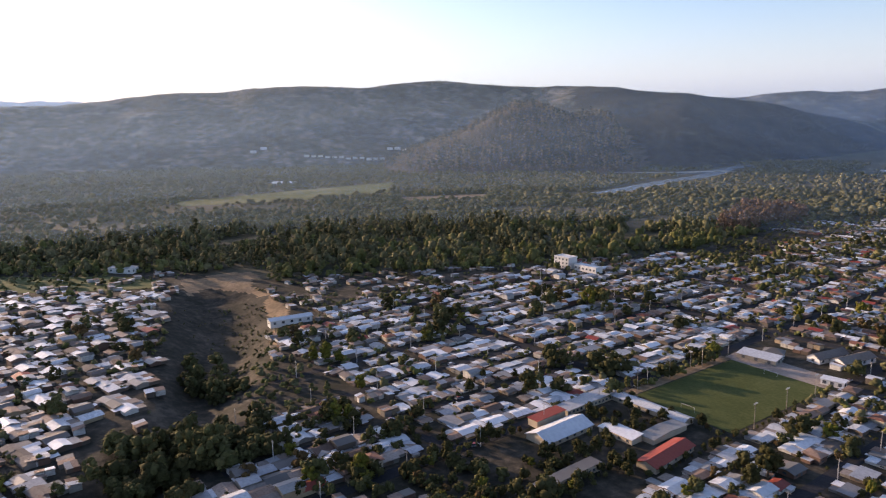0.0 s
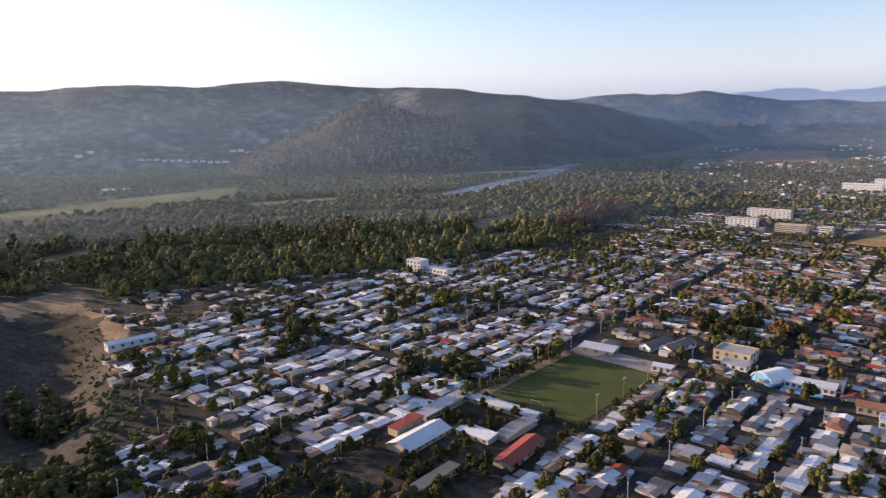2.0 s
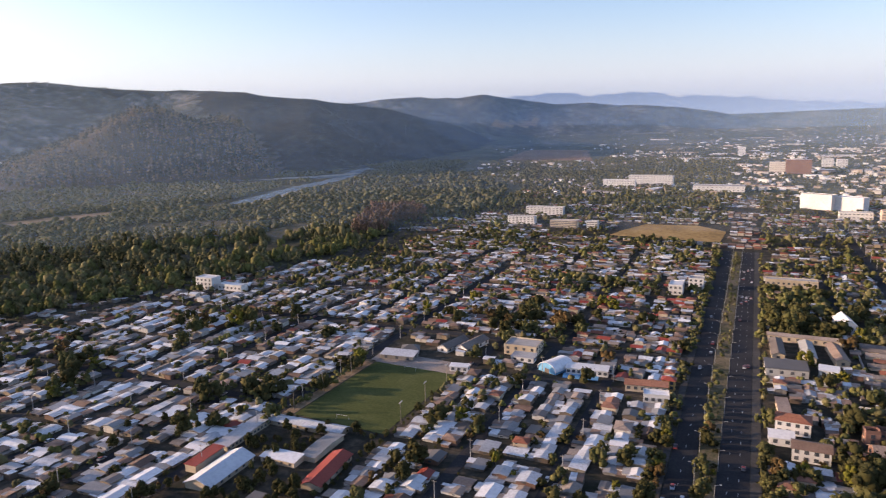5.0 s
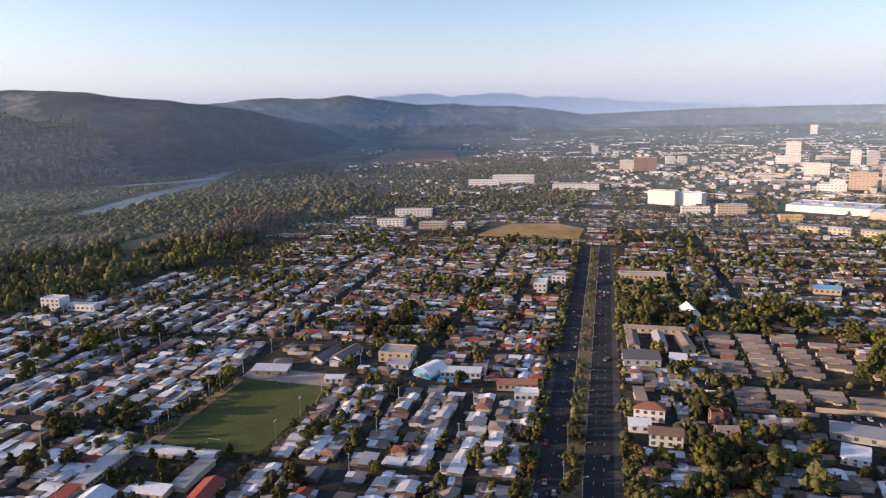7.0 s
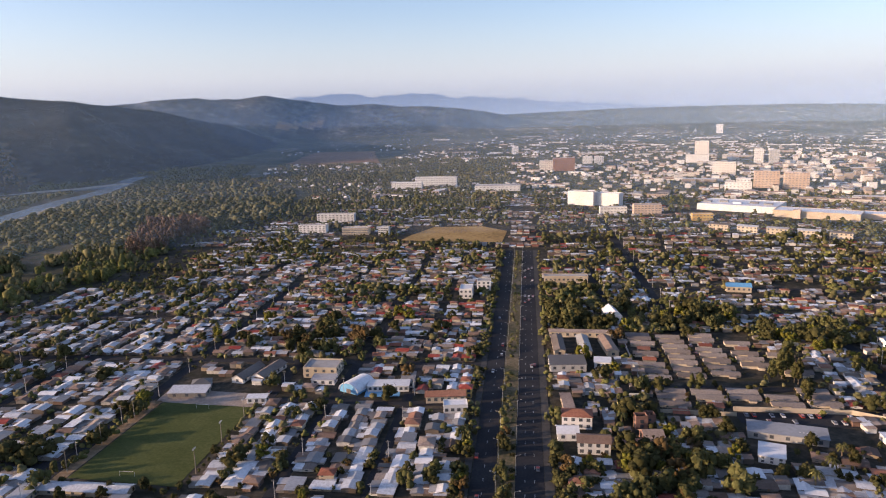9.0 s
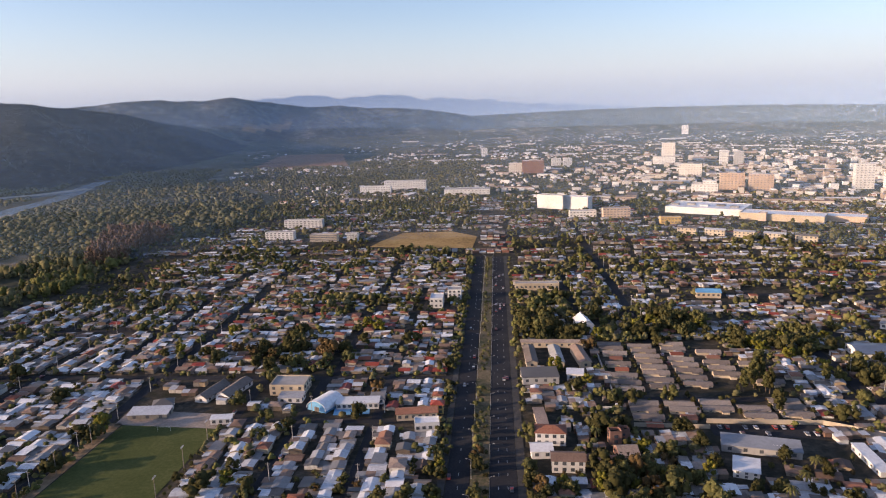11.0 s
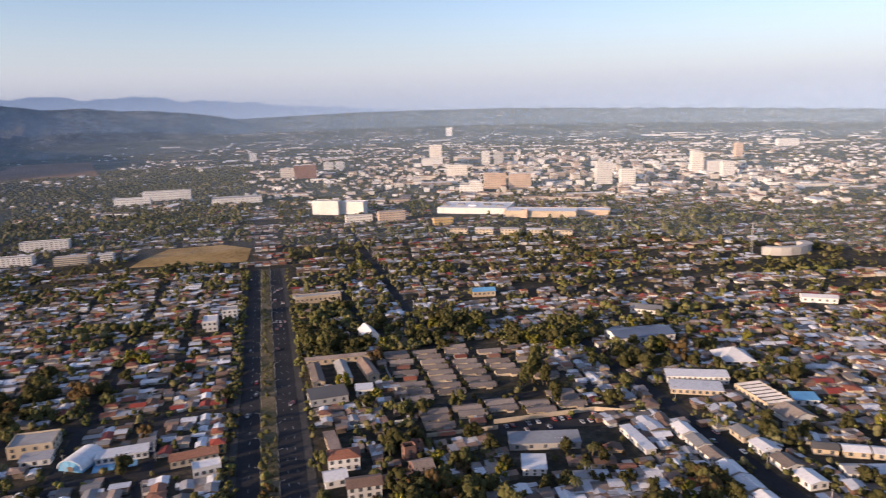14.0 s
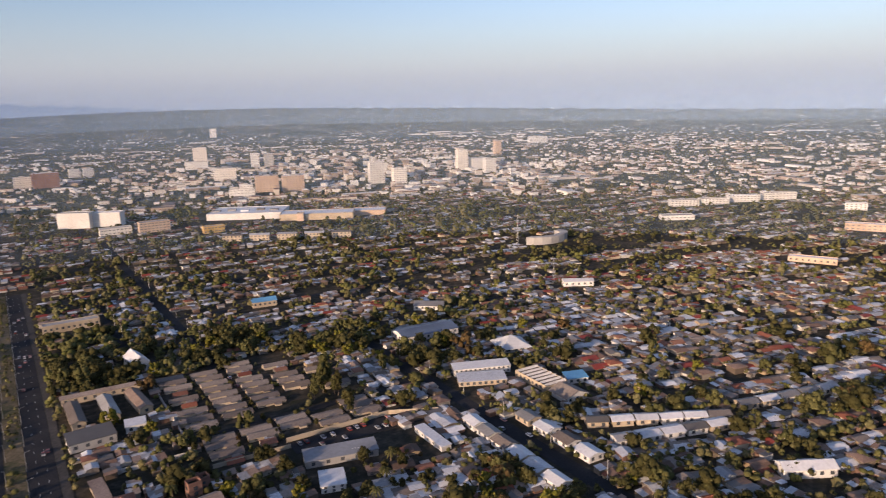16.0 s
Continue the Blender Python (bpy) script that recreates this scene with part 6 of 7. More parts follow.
def cell(x, y):
    return int((x + 850) / CELL), int((y + 80) / CELL)


def occupy(x0, y0, x1, y1):
    (i0, j0), (i1, j1) = cell(x0, y0), cell(x1, y1)
    busy[max(0, i0):max(0, i1 + 1), max(0, j0):max(0, j1 + 1)] = True


for t4 in taken:
    occupy(*t4)
for h in house_rows:
    occupy(h[0] - 4.2 * h[5], h[1] - 4.2 * h[5], h[0] + 4.2 * h[5], h[1] + 4.2 * h[5])
shed_rows = []
for k in range(34000):
    x, y = (rng.uniform(-760, 1150), rng.uniform(-40, 1250)) if k < 26000 else (rng.uniform(20, 460), rng.uniform(110, 520))
    i, j = cell(x, y)
    if not (0 <= i < 520 and 0 <= j < 360) or busy[i, j] or math.hypot(x, y) > 1300 or x < lerp(FOREST_EDGE, y) - 10 or ground_z(x, y) < -1:
        continue
    if rng.random() < 0.4 and math.hypot(x, y) < 700:
        shed_rows.append((x, y, 0.0, radians(rng.choice((0, 90, 180, 270)) + rng.uniform(-4, 4)), rng.uniform(0.7, 1.5), rng.uniform(0.7, 1.4), rng.uniform(0.85, 1.2)))
    elif rng.random() < (0.68 if math.hypot(x, y) < 450 else 0.9):
        tree_spots.append((x, y, rng.uniform(0.4, 0.9) if rng.random() < 0.93 else rng.uniform(1.0, 1.4), "town"))
    busy[i, j] = True

NEAR_AT = [(-110, 230), (110, 330), (-260, 200)]


def nearness(row):
    return min(math.hypot(row[0] - x, row[1] - y) for x, y in NEAR_AT)


house_rows = [h for h in house_rows if ground_z(h[0], h[1]) > -1.5]
house_rows.sort(key=nearness)
first = set()
for x, y, turn, style, v, scale in house_rows[:300]:
    root = HOUSES[style][v]
    m = pose(x, y, ground_z(x, y) + 0.02, 0, 0, turn) @ Matrix.Diagonal((scale * 1.14, scale * 1.14, scale * 0.74, 1))
    if (style, v) in first:
        copy_thing(root, m)
    else:
        first.add((style, v))
        root.matrix_basis = m
        root["group"] = "houses of the town"
for k, i in KINDS:
    if (k, i) not in first:
        HOUSES[k][i].matrix_basis = pose(*{"zinc": (-82, 30 + 12 * i, 0), "red": (-50, 30 + 12 * i, 0), "grey": (60, 30 + 12 * i, 0)}[k])
far_groups, farther = {key: [] for key in KINDS}, {key: [] for key in KINDS}
for x, y, turn, style, v, scale in house_rows[300:]:
    (far_groups if math.hypot(x, y) < 560 else farther)[(style, v)].append((x, y, ground_z(x, y), radians(turn), scale * 1.14, scale * 1.14, scale * 0.74))
scatter("houses", [(SHAPES[k], far_groups[k]) for k in KINDS] + [(SHAPES[k], farther[k]) for k in KINDS], "densely packed low houses with zinc and tile roofs", "houses")

shed_shape = empty("shed", "small sheet-roofed shed", "shed")
for mat_name in ("zinc", "rust"):
    bb = bmesh.new()
    o = 0 if mat_name == "zinc" else 3.4
    lean_to(bb, o - 1.6, -2.4, o + 1.7, 2.4, 2.2, 2.7)
    part("roof", bb, M[mat_name], shed_shape)
    bb = bmesh.new()
    box(bb, o - 1.5, -2.2, -0.2, o + 1.6, 2.2, 2.15)
    part("wall", bb, M["wall"], shed_shape)
SHED = gather(shed_shape)
for o in (*shed_shape.children_recursive, shed_shape):
    bpy.data.objects.remove(o)
scatter("sheds", [(SHED, shed_rows)], "backyard sheds and lean-tos of zinc and rusty sheet", "sheds")

# ---- the far town ----
def far_shape(w, d, h, rise):
    """A plain far building: four walls and a pitched or flat roof."""
    v = [(x, y, z) for z in (-0.5, h) for x, y in ((-w, -d), (w, -d), (w, d), (-w, d))] + [(-w, 0, h + rise), (w, 0, h + rise)]
    f = [t for k in range(4) for t in ((k, (k + 1) % 4, 4 + (k + 1) % 4), (k, 4 + (k + 1) % 4, 4 + k))] + [(4, 8, 7), (5, 6, 9)]
    r = [(4, 5, 9), (4, 9, 8), (6, 7, 8), (6, 8, 9)]
    return np.array(v, float), np.array(f + r), np.array([SLOT[M["far_wall"].name]] * len(f) + [SLOT[M["far_roof"].name]] * 4)


FS, FB, FL = far_shape(5.5, 4.5, 3.4, 1.6), far_shape(9, 7, 7, 0.2), far_shape(22, 9, 5, 0.6)
nr = np.random.RandomState(5)
hs, bs, ls, ts = [], [], [], []
fr, ft = 1250 + 3450 * nr.rand(46000) ** 1.15, np.radians(nr.uniform(-95, 24, 46000))
fx, fy = -fr * np.sin(ft), fr * np.cos(ft)
fz, fk = height(fx, fy)
fp = rough_noise(fx, fy, 120, 2) + 0.6 * rough_noise(fx, fy, 420, 5)
clear = (fx > lerp(FOREST_EDGE, fy) + 40) & (fk != 1)
for x0, y0, x1, y1 in taken:
    clear &= ~((fx > x0 - 8) & (fx < x1 + 8) & (fy > y0 - 8) & (fy < y1 + 8))
for x, y, rr, patch, z in zip(fx[clear], fy[clear], fr[clear], fp[clear], fz[clear]):
    turn = radians(nr.choice([-14, 76]) + nr.uniform(-3, 3))
    big = max(0.45, 1.0 - max(0, rr - 2600) / 2600)
    centre = math.exp(-((x - 800) / 560) ** 2 - ((y - 1700) / 620) ** 2)
    built = (0.18 + 0.16 * centre if x > -20 else 0.07) + 0.14 * math.tanh(1.5 * patch)
    if rr > 3600:
        built *= 0.55
    if nr.rand() < built:
        kind = nr.rand()
        if kind < 0.05 + 0.03 * centre:
            ls.append((x, y, z, turn, nr.uniform(0.5, 1.6) * big, nr.uniform(0.5, 1.2) * big, nr.uniform(0.6, 1.3) * big))
        elif kind < 0.14 + 0.4 * centre:
            bs.append((x, y, z, turn, nr.uniform(0.4, 1.1) * big, nr.uniform(0.5, 1.0) * big, nr.uniform(0.5, 1.1) * (1 + 0.8 * centre) * big))
        else:
            hs.append((x, y, z, turn, nr.uniform(0.55, 1.5) * big, nr.uniform(0.5, 0.9) * big, nr.uniform(0.7, 1.05) * big))
    else:
        s = nr.uniform(0.7, 1.4) * big ** 0.7
        ts.append((nr.randint(6), x, y, z - 0.5, nr.rand() * 6.28, s * 1.2, s * 1.2, s))
gx2, gy2 = nr.uniform(-680, -40, 5200), nr.uniform(1120, 2350, 5200)
for x, y in zip(gx2, gy2):
    if lerp(FOREST_EDGE, y) + 20 < x and free(x, y, 6) and height(np.array([x]), np.array([y]))[1][0] == 0:
        s = nr.uniform(0.8, 1.4)
        ts.insert(0, (nr.randint(6), x, y, -0.4, nr.rand() * 6.28, s * 1.15, s * 1.15, s))
hs, bs, ts = hs[:12500], bs[:3600], ts[:23000]
for k in range(44):                     # long pale sheds on the plain
    rr, th = nr.uniform(2300, 3500), nr.uniform(-62, 9)
    x, y = -rr * math.sin(radians(th)), rr * math.cos(radians(th))
    z, kd = height(np.array([x]), np.array([y]))
    if not kd[0]:
        ls.append((x, y, z[0], radians(th + nr.uniform(-12, 12)), nr.uniform(1.0, 2.8), nr.uniform(0.5, 1.0), nr.uniform(0.6, 1.0)))
scatter("far_town", [(FS, hs), (FB, bs), (FL, ls)], "pale buildings of the far town spread over the plain", "buildings")
scatter("far_trees", [(FAR_CLUMP[i % 3], [t[1:] for t in ts if t[0] == i]) for i in range(6)], "tree clumps between the far houses", "trees")

# ---- trees ----
for x0, y0, x1, y1, n, s0, s1 in ((16, 474, 60, 604, 20, 0.5, 0.9), (18, 470, 60, 484, 14, 0.7, 1.0), (68, 270, 100, 338, 16, 0.5, 0.95), (64, 290, 80, 330, 5, 0.6, 0.9), (40, 270, 66, 292, 16, 0.8, 1.3), (14, 232, 66, 282, 34, 0.8, 1.3),
                                  (60, 480, 150, 575, 80, 0.6, 1.1), (120, 440, 205, 540, 70, 0.7, 1.3), (215, 380, 300, 500, 60, 0.7, 1.2), (262, 300, 300, 370, 26, 0.6, 1.0), (215, 262, 250, 300, 12, 0.6, 1.0), (150, 286, 208, 312, 16, 0.5, 0.9), (188, 300, 207, 345, 22, 0.5, 0.9), (216, 300, 232, 340, 16, 0.5, 0.9),
                                  (36, 318, 70, 345, 16, 0.5, 0.9), (-150, 410, -50, 430, 18, 0.7, 1.1), (-215, 440, -150, 470, 12, 0.6, 1.0), (215, 215, 330, 262, 60, 0.6, 1.1), (14, 120, 215, 240, 120, 0.7, 1.3), (60, 560, 400, 760, 140, 0.6, 1.1),
                                  (300, 760, 700, 960, 220, 0.9, 1.6), (500, 560, 1000, 760, 160, 0.8, 1.5), (-330, 700, -40, 830, 130, 0.7, 1.2), (-420, 1000, -20, 1250, 260, 0.9, 1.5), (-420, 620, -300, 720, 40, 0.7, 1.2), (-400, 566, -34, 606, 150, 0.8, 1.3), (-340, 500, -215, 560, 30, 0.6, 1.0)):
    for k in range(n):
        x, y = rng.uniform(x0, x1), rng.uniform(y0, y1)
        if free(x, y, 1):
            tree_spots.append((x, y, rng.uniform(s0, s1), "town"))
for k in range(95):                     # along the avenue
    y = 90 + k * 7.2
    if rng.random() < 0.8 and abs(y - 407) > 12:
        tree_spots.append((-10.5 + rng.uniform(-1, 1), y, rng.uniform(0.65, 1.15) if y < 420 else rng.uniform(0.45, 0.75), "near"))
    if rng.random() < 0.5 and abs(y - 407) > 12:
        tree_spots.append((-6.8 + rng.uniform(-0.6, 0.6), y + 3, rng.uniform(0.3, 0.6), "near"))
    if rng.random() < 0.85 and abs(y - 407) > 8:
        tree_spots.append((-27.5 + rng.uniform(-1, 1), y + rng.uniform(-2, 2), rng.uniform(0.7, 1.2), "near"))
        tree_spots.append((-30.5 + rng.uniform(-1.5, 1), y + 3.6 + rng.uniform(-2, 2), rng.uniform(0.6, 1.1), "near"))
    if rng.random() < 0.65 or 440 < y < 570:
        tree_spots.append((13.2 + rng.uniform(-1, 1), y + rng.uniform(-2, 2), rng.uniform(0.5, 0.85) * (1.4 if 440 < y < 570 else 1), "near"))
def grove(x0, y0, x1, y1, n, s0, s1, tone):
    for _ in range(n):
        tree_spots.append((rng.uniform(x0, x1), rng.uniform(y0, y1), rng.uniform(s0, s1), tone))


# the ravine: poplars on its floor, scrub up the slope, a dark grove at its mouth
grove(-425, 92, -385, 112, 12, 1.0, 1.7, "tall")
grove(-385, 80, -345, 104, 16, 1.0, 1.7, "ravine")
grove(-400, 108, -360, 140, 34, 0.35, 0.8, "ravine")
grove(-365, 92, -300, 138, 52, 0.5, 1.0, "ravine")
grove(-312, 26, -262, 62, 26, 1.4, 2.2, "ravine")
grove(-302, 56, -262, 96, 24, 1.1, 1.8, "ravine")
grove(-300, 84, -262, 132, 26, 0.7, 1.3, "ravine")
grove(-284, 6, -258, 30, 8, 1.2, 1.9, "ravine")
grove(-232, 76, -214, 108, 9, 0.9, 1.5, "near")
grove(-545, 118, -440, 160, 60, 0.15, 0.4, "ravine")
grove(-540, 156, -470, 182, 46, 0.18, 0.45, "ravine")
grove(-470, 132, -405, 158, 40, 0.18, 0.45, "ravine")
grove(-560, 196, -470, 214, 26, 0.3, 0.7, "ravine")
for x, y, k in ((-353, 156, 1.3), (-358, 150, 1.1), (-274, 118, 1.5), (-302, 149, 1.1), (-376, 161, 1.0), (-220, 101, 1.3), (-346, 160, 1.0), (-270, 124, 1.1)):
    tree_spots.append((x, y, k, "yellow"))
# the dark grove beside the chapel, tall trees east of the avenue
grove(16, 474, 58, 604, 95, 0.8, 2.0, "ravine")
grove(76, 470, 125, 560, 30, 0.7, 1.3, "ravine")
grove(132, 378, 156, 414, 12, 0.9, 1.5, "tall")
grove(118, 482, 152, 530, 22, 0.9, 1.6, "tall")
grove(204, 456, 236, 502, 16, 0.9, 1.5, "tall")
grove(190, 395, 206, 430, 9, 0.8, 1.2, "tall")
grove(66, 474, 118, 484, 14, 0.8, 1.3, "tall")
for x, y, k in ((159, 332, 1.0), (184, 332, 1.5), (94, 313, 1.0), (66, 281, 1.05), (13.5, 323, 1.4), (90, 331, 1.1), (47, 318, 1.2), (150, 358, 0.9), (199, 416, 1.3), (180, 350, 1.2), (172, 352, 1.1)):
    tree_spots.append((x, y, k, "near"))
grove(225, 120, 420, 215, 230, 0.7, 1.3, "ravine")
# a few trees along every street
for x, y0, y1, w in STREETS_NS:
    for k in range(int((y1 - y0) / 10)):
        for side in (-1, 1):
            if rng.random() < 0.3:
                tree_spots.append((x + side * (w / 2 + rng.uniform(0.2, 1.2)), y0 + 10 * k + rng.uniform(-3, 3), rng.choice((0.45, 0.6, 0.7, 0.85, 1.15)), "street"))
for y, x0, x1, w in STREETS_EW:
    for k in range(int((x1 - x0) / 10)):
        for side in (-1, 1):
            if rng.random() < 0.45:
                tree_spots.append((x0 + 10 * k + rng.uniform(-3, 3), y + side * (w / 2 + rng.uniform(0.2, 1.2)), rng.choice((0.5, 0.65, 0.8, 0.95, 1.25)), "street"))
thick = rough_noise(np.array([t[0] for t in tree_spots]), np.array([t[1] for t in tree_spots]), 34, 3)
tree_spots = [(x, y, k * (1.0 if tone not in ("town", "street") else 0.75 + 0.55 * max(0.0, min(1.0, 0.5 + n))), tone) for (x, y, k, tone), n in zip(tree_spots, thick) if tone != "town" or n > -0.75 or math.hypot(x, y) > 450]
tree_spots = [t for t in tree_spots if not (-208 < t[0] < -152 and 250 < t[1] < 338)]
tree_spots = [t for t in tree_spots if not (-27 < t[0] < 12 and t[3] in ("town", "street", "tall"))]
tree_spots.sort(key=lambda t: min(math.hypot(t[0] - x, t[1] - y) for x, y in NEAR_AT) - (60 if t[3] == "near" else 90 if t[3] in ("tall", "yellow") or (t[3] == "ravine" and t[2] > 1.0) else 0))
TONES = {"town": [0, 2, 2, 3, 4, 4, 1, 5, 7, 0], "near": [2, 0, 4, 4, 0, 2, 7, 2, 0, 3], "ravine": [2, 1, 0, 4, 4, 2, 0, 3], "tall": [8, 8, 3, 6], "yellow": [5]}
FAR_TONES = {"ravine": (0, 2, 5, 2, 3, 7), "tall": (7, 7, 3, 1), "yellow": (4,)}
tree_spots = [(x, y, s * (1.1 if tone in ("town", "street") else 0.95), tone) for x, y, s, tone in tree_spots]
used = set()
town_groups, outer_groups = [[] for _ in TOWN], [[] for _ in PLAIN]
for n, (x, y, s, tone) in enumerate(tree_spots):
    z, a = ground_z(x, y) - 0.05, rng.uniform(0, 360)
    if n < 300:
        i = pick(TONES.get(tone, TONES["near"]))
        m = pose(x, y, z, 0, 0, a) @ Matrix.Diagonal((s, s, s * rng.uniform(0.9, 1.2), 1))
        if i in used:
            copy_thing(NEAR_TREES[i], m)
        else:
            used.add(i)
            NEAR_TREES[i].matrix_basis = m
    else:
        if math.hypot(x, y) > (540 if s > 1.2 else 310):
            outer_groups[rng.choice((0, 0, 1, 2, 3, 3, 4, 4))].append((x, y, z, radians(a), s * 1.22, s * 1.22, s * rng.uniform(0.75, 1.08)))
            continue
        i = rng.choice(FAR_TONES.get(tone, (0, 0, 2, 2, 3, 0, 5, 1, 5, 6, 4)))
        town_groups[i].append((x, y, z, radians(a), s * 1.1, s * 1.1, s * rng.uniform(0.9, 1.3)))
for i in range(len(NEAR_TREES)):
    if i not in used:
        NEAR_TREES[i].matrix_basis = pose(-330 + 8 * i, 70, ground_z(-330 + 8 * i, 70))
scatter("town_trees", list(zip(TOWN, town_groups)) + list(zip(PLAIN, outer_groups)), "garden and street trees in olive and dark green", "trees")



def inside(outline, x, y):
    """Which points lie within an outline of x, y."""
    hit = np.zeros(np.shape(x), bool)
    for (x0, y0), (x1, y1) in zip(outline, outline[1:] + outline[:1]):
        if y0 != y1:
            hit ^= ((y0 > y) != (y1 > y)) & (x < (x1 - x0) * (y - y0) / (y1 - y0) + x0)
    return hit


def away(line, x, y):
    """Distance of points from a line of x, y."""
    best = np.full(np.shape(x), 1e9)
    for (x0, y0), (x1, y1) in zip(line, line[1:]):
        dx, dy = x1 - x0, y1 - y0
        t = np.clip(((x - x0) * dx + (y - y0) * dy) / (dx * dx + dy * dy), 0, 1)
        best = np.minimum(best, np.hypot(x - x0 - t * dx, y - y0 - t * dy))
    return best


nr = np.random.RandomState(9)
wood, russ, deep, bush, pine = [[] for _ in WOOD], [[] for _ in RUSSET], [[] for _ in PLAIN2], [[] for _ in BUSH], [[] for _ in PINE]
px = np.concatenate([nr.uniform(-2300, -330, 38000), nr.uniform(-1100, -380, 13000)])
py = np.concatenate([nr.uniform(-150, 2300, 38000), nr.uniform(-120, 1250, 13000)])
pr = np.hypot(px, py)
band = px * 0.77 + py * -0.64               # across the valley
gap = rough_noise(px, py * 0.6, 70, 1) + 0.6 * np.sin(band / 42 + 1.5 * np.sin(py / 160))
stand = rough_noise(px, py, 95, 7)
hz, hk = height(px, py)
off_river = (away(RIVER, px, py) > 47) & (away(SIDE_ARM, px, py) > 34) & (away(GRAVEL, px, py) > 26)
river_line = [(p[1], p[0]) for p in RIVER[::-1]]
dense = np.where(px > lerp(river_line, py), 1.0, np.where(pr < 1300, 0.9, 1.0))
luck = nr.rand(len(px))
near_town = px > lerp(FOREST_EDGE, py) - 60
ok = in_forest(px, py) & (pr < 2350) & (hk == 0) & (hz > -2) & off_river & ((gap > -0.8) | (luck < 0.15) | near_town | (pr > 1350)) & (nr.rand(len(px)) < dense * np.where(pr < 1000, 0.85, 0.8))
meadow = inside(MEADOW, px, py) | inside(TOWN_FIELD, px, py) | inside(PALE_STRIP, px, py) | inside(CLEARING, px, py) | inside(CLEARING_EAST, px, py) | (px > -650) & (px < -540) & (py > 140) & (py < 225)
russet_wood = inside([(-468, 735), (-405, 830), (-490, 1000), (-555, 930)], px, py)
for x, y, z, rr, st, nt, red_patch in zip(*(v[ok & ~meadow] for v in (px, py, hz, pr, stand, near_town, russet_wood))):
    s = nr.uniform(0.55, 1.2) * (1.0 if nr.rand() < 0.75 else 1.6)
    row = (x, y, z - 0.3, nr.rand() * 6.28, s, s, s * nr.uniform(0.85, 1.35))
    if red_patch and nr.rand() < 0.85:
        russ[nr.randint(2)].append(row)
    elif rr > 950:
        deep[nr.randint(3)].append((x, y, z - 0.3, row[3], s * 1.7, s * 1.7, s * 1.15))
    elif (nt and nr.rand() < 0.45) or (st < -0.9 and nr.rand() < 0.7) or nr.rand() < 0.08:
        bush[nr.randint(2)].append(row)
    elif st > -0.35 and nr.rand() < 0.75:
        pine[nr.randint(3)].append((x, y, z - 0.3, row[3], s * 1.15, s * 1.15, s * nr.uniform(0.9, 1.3)))
    else:
        wood[nr.randint(len(WOOD))].append(row)
scatter("woodland", list(zip(WOOD, wood)) + list(zip(RUSSET, russ)) + list(zip(PLAIN2, deep)) + list(zip(BUSH, bush)) + list(zip(PINE, pine)), "dense riverside woodland with clearings and some russet trees", "woodland")

sx, sy = nr.uniform(-4300, -300, 60000), nr.uniform(100, 4300, 60000)
sz, sk = height(sx, sy)
sg = rough_noise(sx, sy, 180, 4)
ok = (sk == 1) & (np.hypot(sx, sy) < 3600) & ((sg > 0.35) | (nr.rand(60000) < 0.22))
hill, spur = [[] for _ in SCRUB], [[] for _ in SPUR_TREE]
for x, y, z in list(zip(sx[ok], sy[ok], sz[ok]))[:6000]:
    s = nr.uniform(0.6, 1.35)
    hill[nr.randint(3)].append((x, y, z - 0.8, nr.rand() * 6.28, s * 1.2, s * 1.2, s))
ux, uy = nr.uniform(-2100, -1150, 9000), nr.uniform(1050, 2000, 9000)
uz, uk = height(ux, uy)
for x, y, z in list(zip(ux[uk == 2], uy[uk == 2], uz[uk == 2]))[:3200]:
    s = nr.uniform(1.9, 3.3)
    spur[int(nr.rand() < 0.35)].append((x, y, z - 0.8, nr.rand() * 6.28, s, s, s))
scatter("hill_scrub", list(zip(SCRUB, hill)) + list(zip(SPUR_TREE, spur)), "scattered scrub and brownish trees on the dark hillside", "scrub")

# ---- palms ----


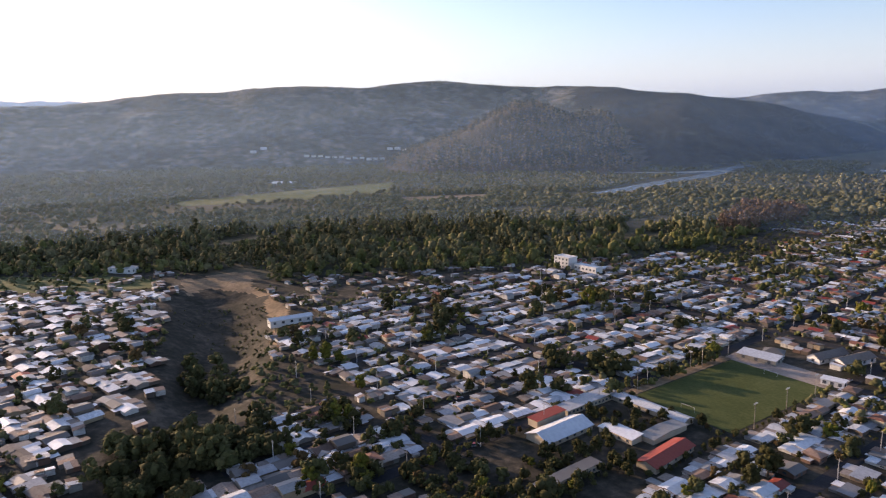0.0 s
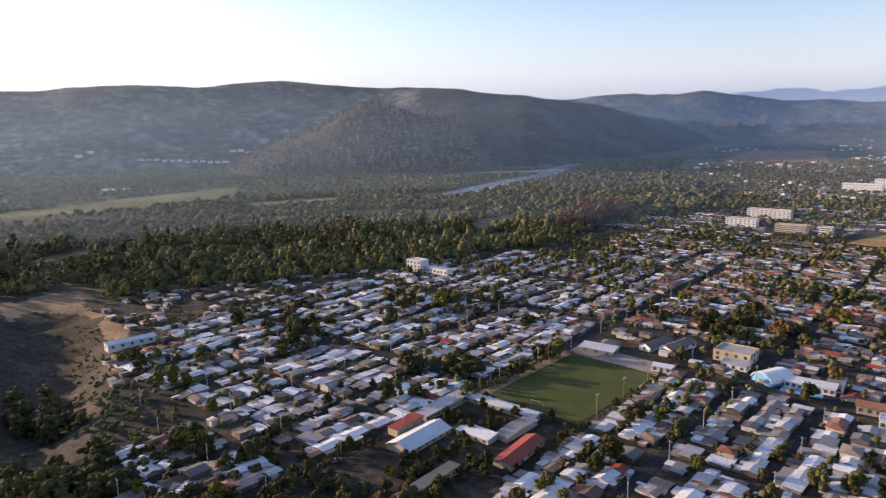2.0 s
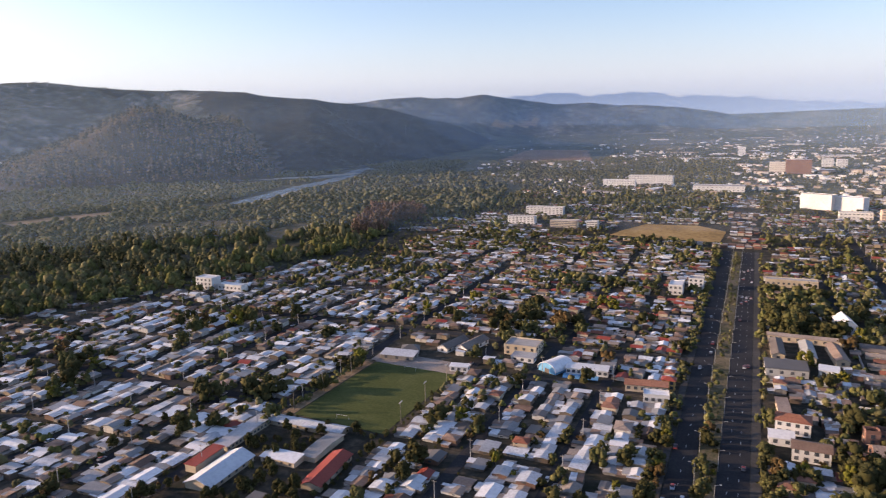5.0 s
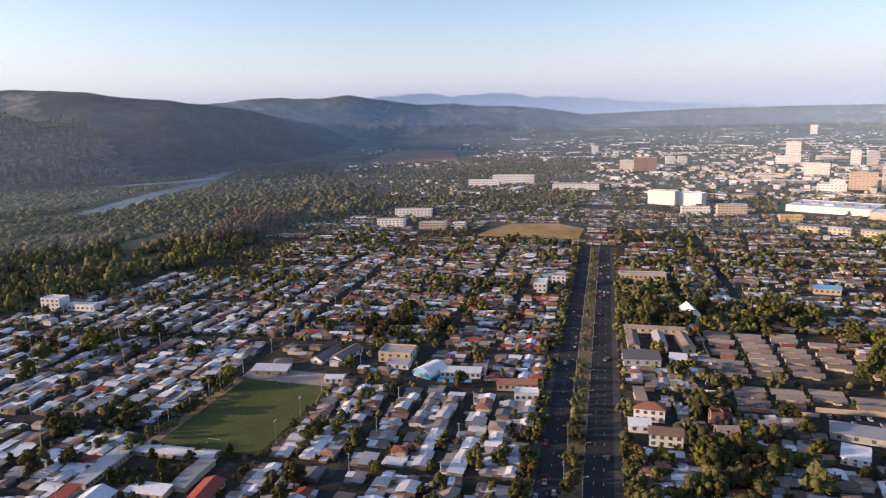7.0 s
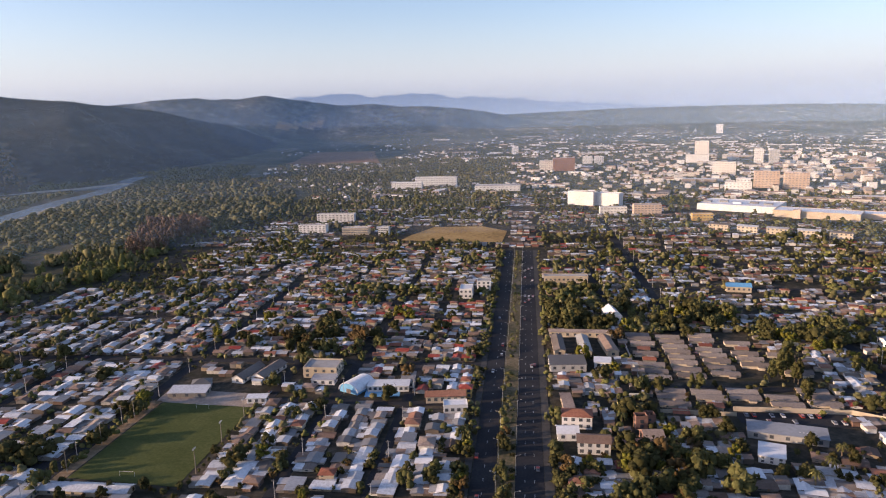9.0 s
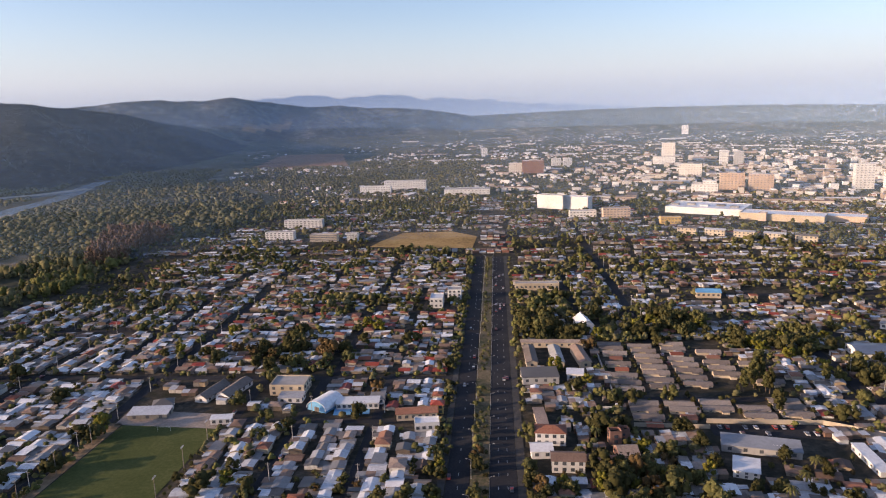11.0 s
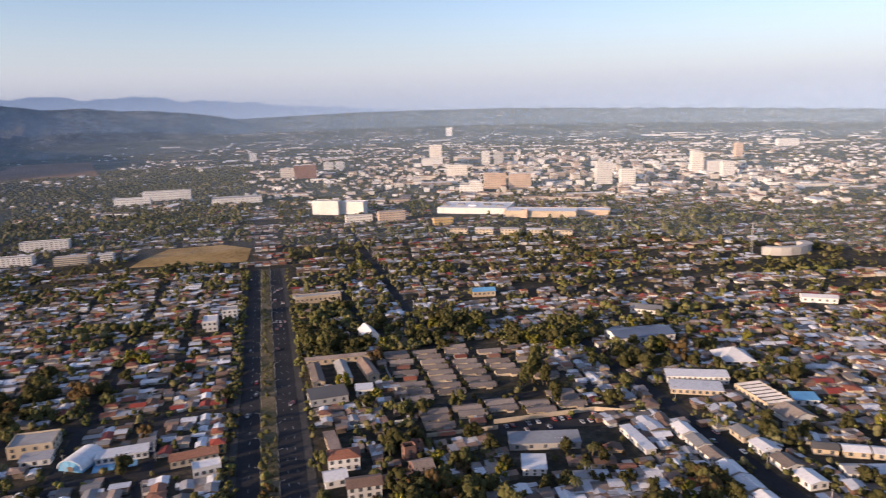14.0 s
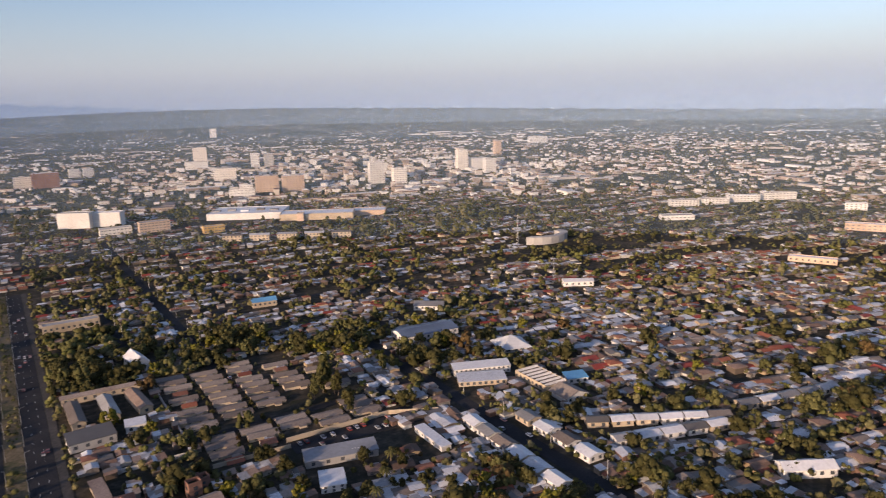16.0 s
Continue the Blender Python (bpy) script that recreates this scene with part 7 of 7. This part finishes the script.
def palm(x, y, h, seed):
    r = random.Random(seed)
    root = empty("palm_tree", "tall palm with a drooping crown of fronds", "palm", "palms", pose(x, y, -0.05, 0, 0, r.uniform(0, 360)))
    bm = bmesh.new()
    tube(bm, (0, 0, -0.3), (0.15, 0.1, h), 0.42, 0.3, 8)
    part("trunk", bm, M["bark"], root)
    for k in range(22):
        a, lift, reach = 0.62 * k * 3.7, r.uniform(-0.5, 1.2), r.uniform(2.6, 3.6)
        d, side = Vector((math.cos(a), math.sin(a), 0)), Vector((-math.sin(a), math.cos(a), 0))
        bm = bmesh.new()
        last = None
        for j in range(5):
            t = j / 4
            c = Vector((0.15, 0.1, h)) + d * reach * t + Vector((0, 0, lift * 1.8 * t - 2.6 * t * t))
            w = 0.5 * (0.25 + t) * (1.25 - t) * 1.6
            row = [bm.verts.new(c + side * w - Vector((0, 0, 0.25 * w))), bm.verts.new(c + Vector((0, 0, 0.06))), bm.verts.new(c - side * w - Vector((0, 0, 0.25 * w)))]
            if last:
                bm.faces.new((last[0], last[1], row[1], row[0]))
                bm.faces.new((last[1], last[2], row[2], row[1]))
            last = row
        part("frond", bm, M["leaf_olive"], root)


for k, (x, y, h) in enumerate(((38, 303, 7.0), (48, 322, 7.5), (132, 282, 7.0), (142, 296, 6.5), (12.8, 292, 6.0), (120, 268, 8.0))):
    palm(x, y, h, 80 + k)

# ---- cars ----


def car(label):
    root = empty("car", label, "car")
    bm = bmesh.new()
    prism(bm, [(-2.1, 0.35), (2.1, 0.35), (2.15, 0.75), (1.2, 0.92), (-1.9, 0.98), (-2.15, 0.8)], -0.85, 0.85)
    part("body", bm, M["car"], root)
    bm = bmesh.new()
    prism(bm, [(1.1, 0.925), (0.5, 1.42), (-1.3, 1.45), (-1.85, 0.985)], -0.74, 0.74)
    part("cabin", bm, M["glass"], root)
    bm = bmesh.new()
    box(bm, -1.25, -0.7, 1.45, 0.45, 0.7, 1.49)
    part("roof", bm, M["car"], root)
    for x in (-1.3, 1.3):
        for y in (-0.8, 0.8):
            bm = bmesh.new()
            tube(bm, (x, y - 0.1, 0.32), (x, y + 0.1, 0.32), 0.32, 0.32, 10)
            part("wheel", bm, M["rubber"], root)
    return root


c0 = car("small car on the asphalt")
for k in range(14):
    copy_thing(c0, pose(112 + k * 4.6 + rng.uniform(-1, 1), 335 + rng.choice((-3.5, 3.5)), 0.15, 0, 0, 90))
c0.matrix_basis = pose(3.2, 404, 0.07, 0, 0, 90)
for k in range(24):
    x = rng.choice((-1.5, 1.8, 5.2, -16.2, -20.6, -23.2))
    copy_thing(c0, pose(x, rng.uniform(200, 760), 0.07, 0, 0, 90 if x > -10 else -90))
for k in range(44):
    x, y0, y1, w = pick(STREETS_NS[:11])
    copy_thing(c0, pose(x + rng.choice((-1, 1)) * (w / 2 - 1.1), rng.uniform(max(y0, 100), min(y1, 420)), 0.09, 0, 0, 90))
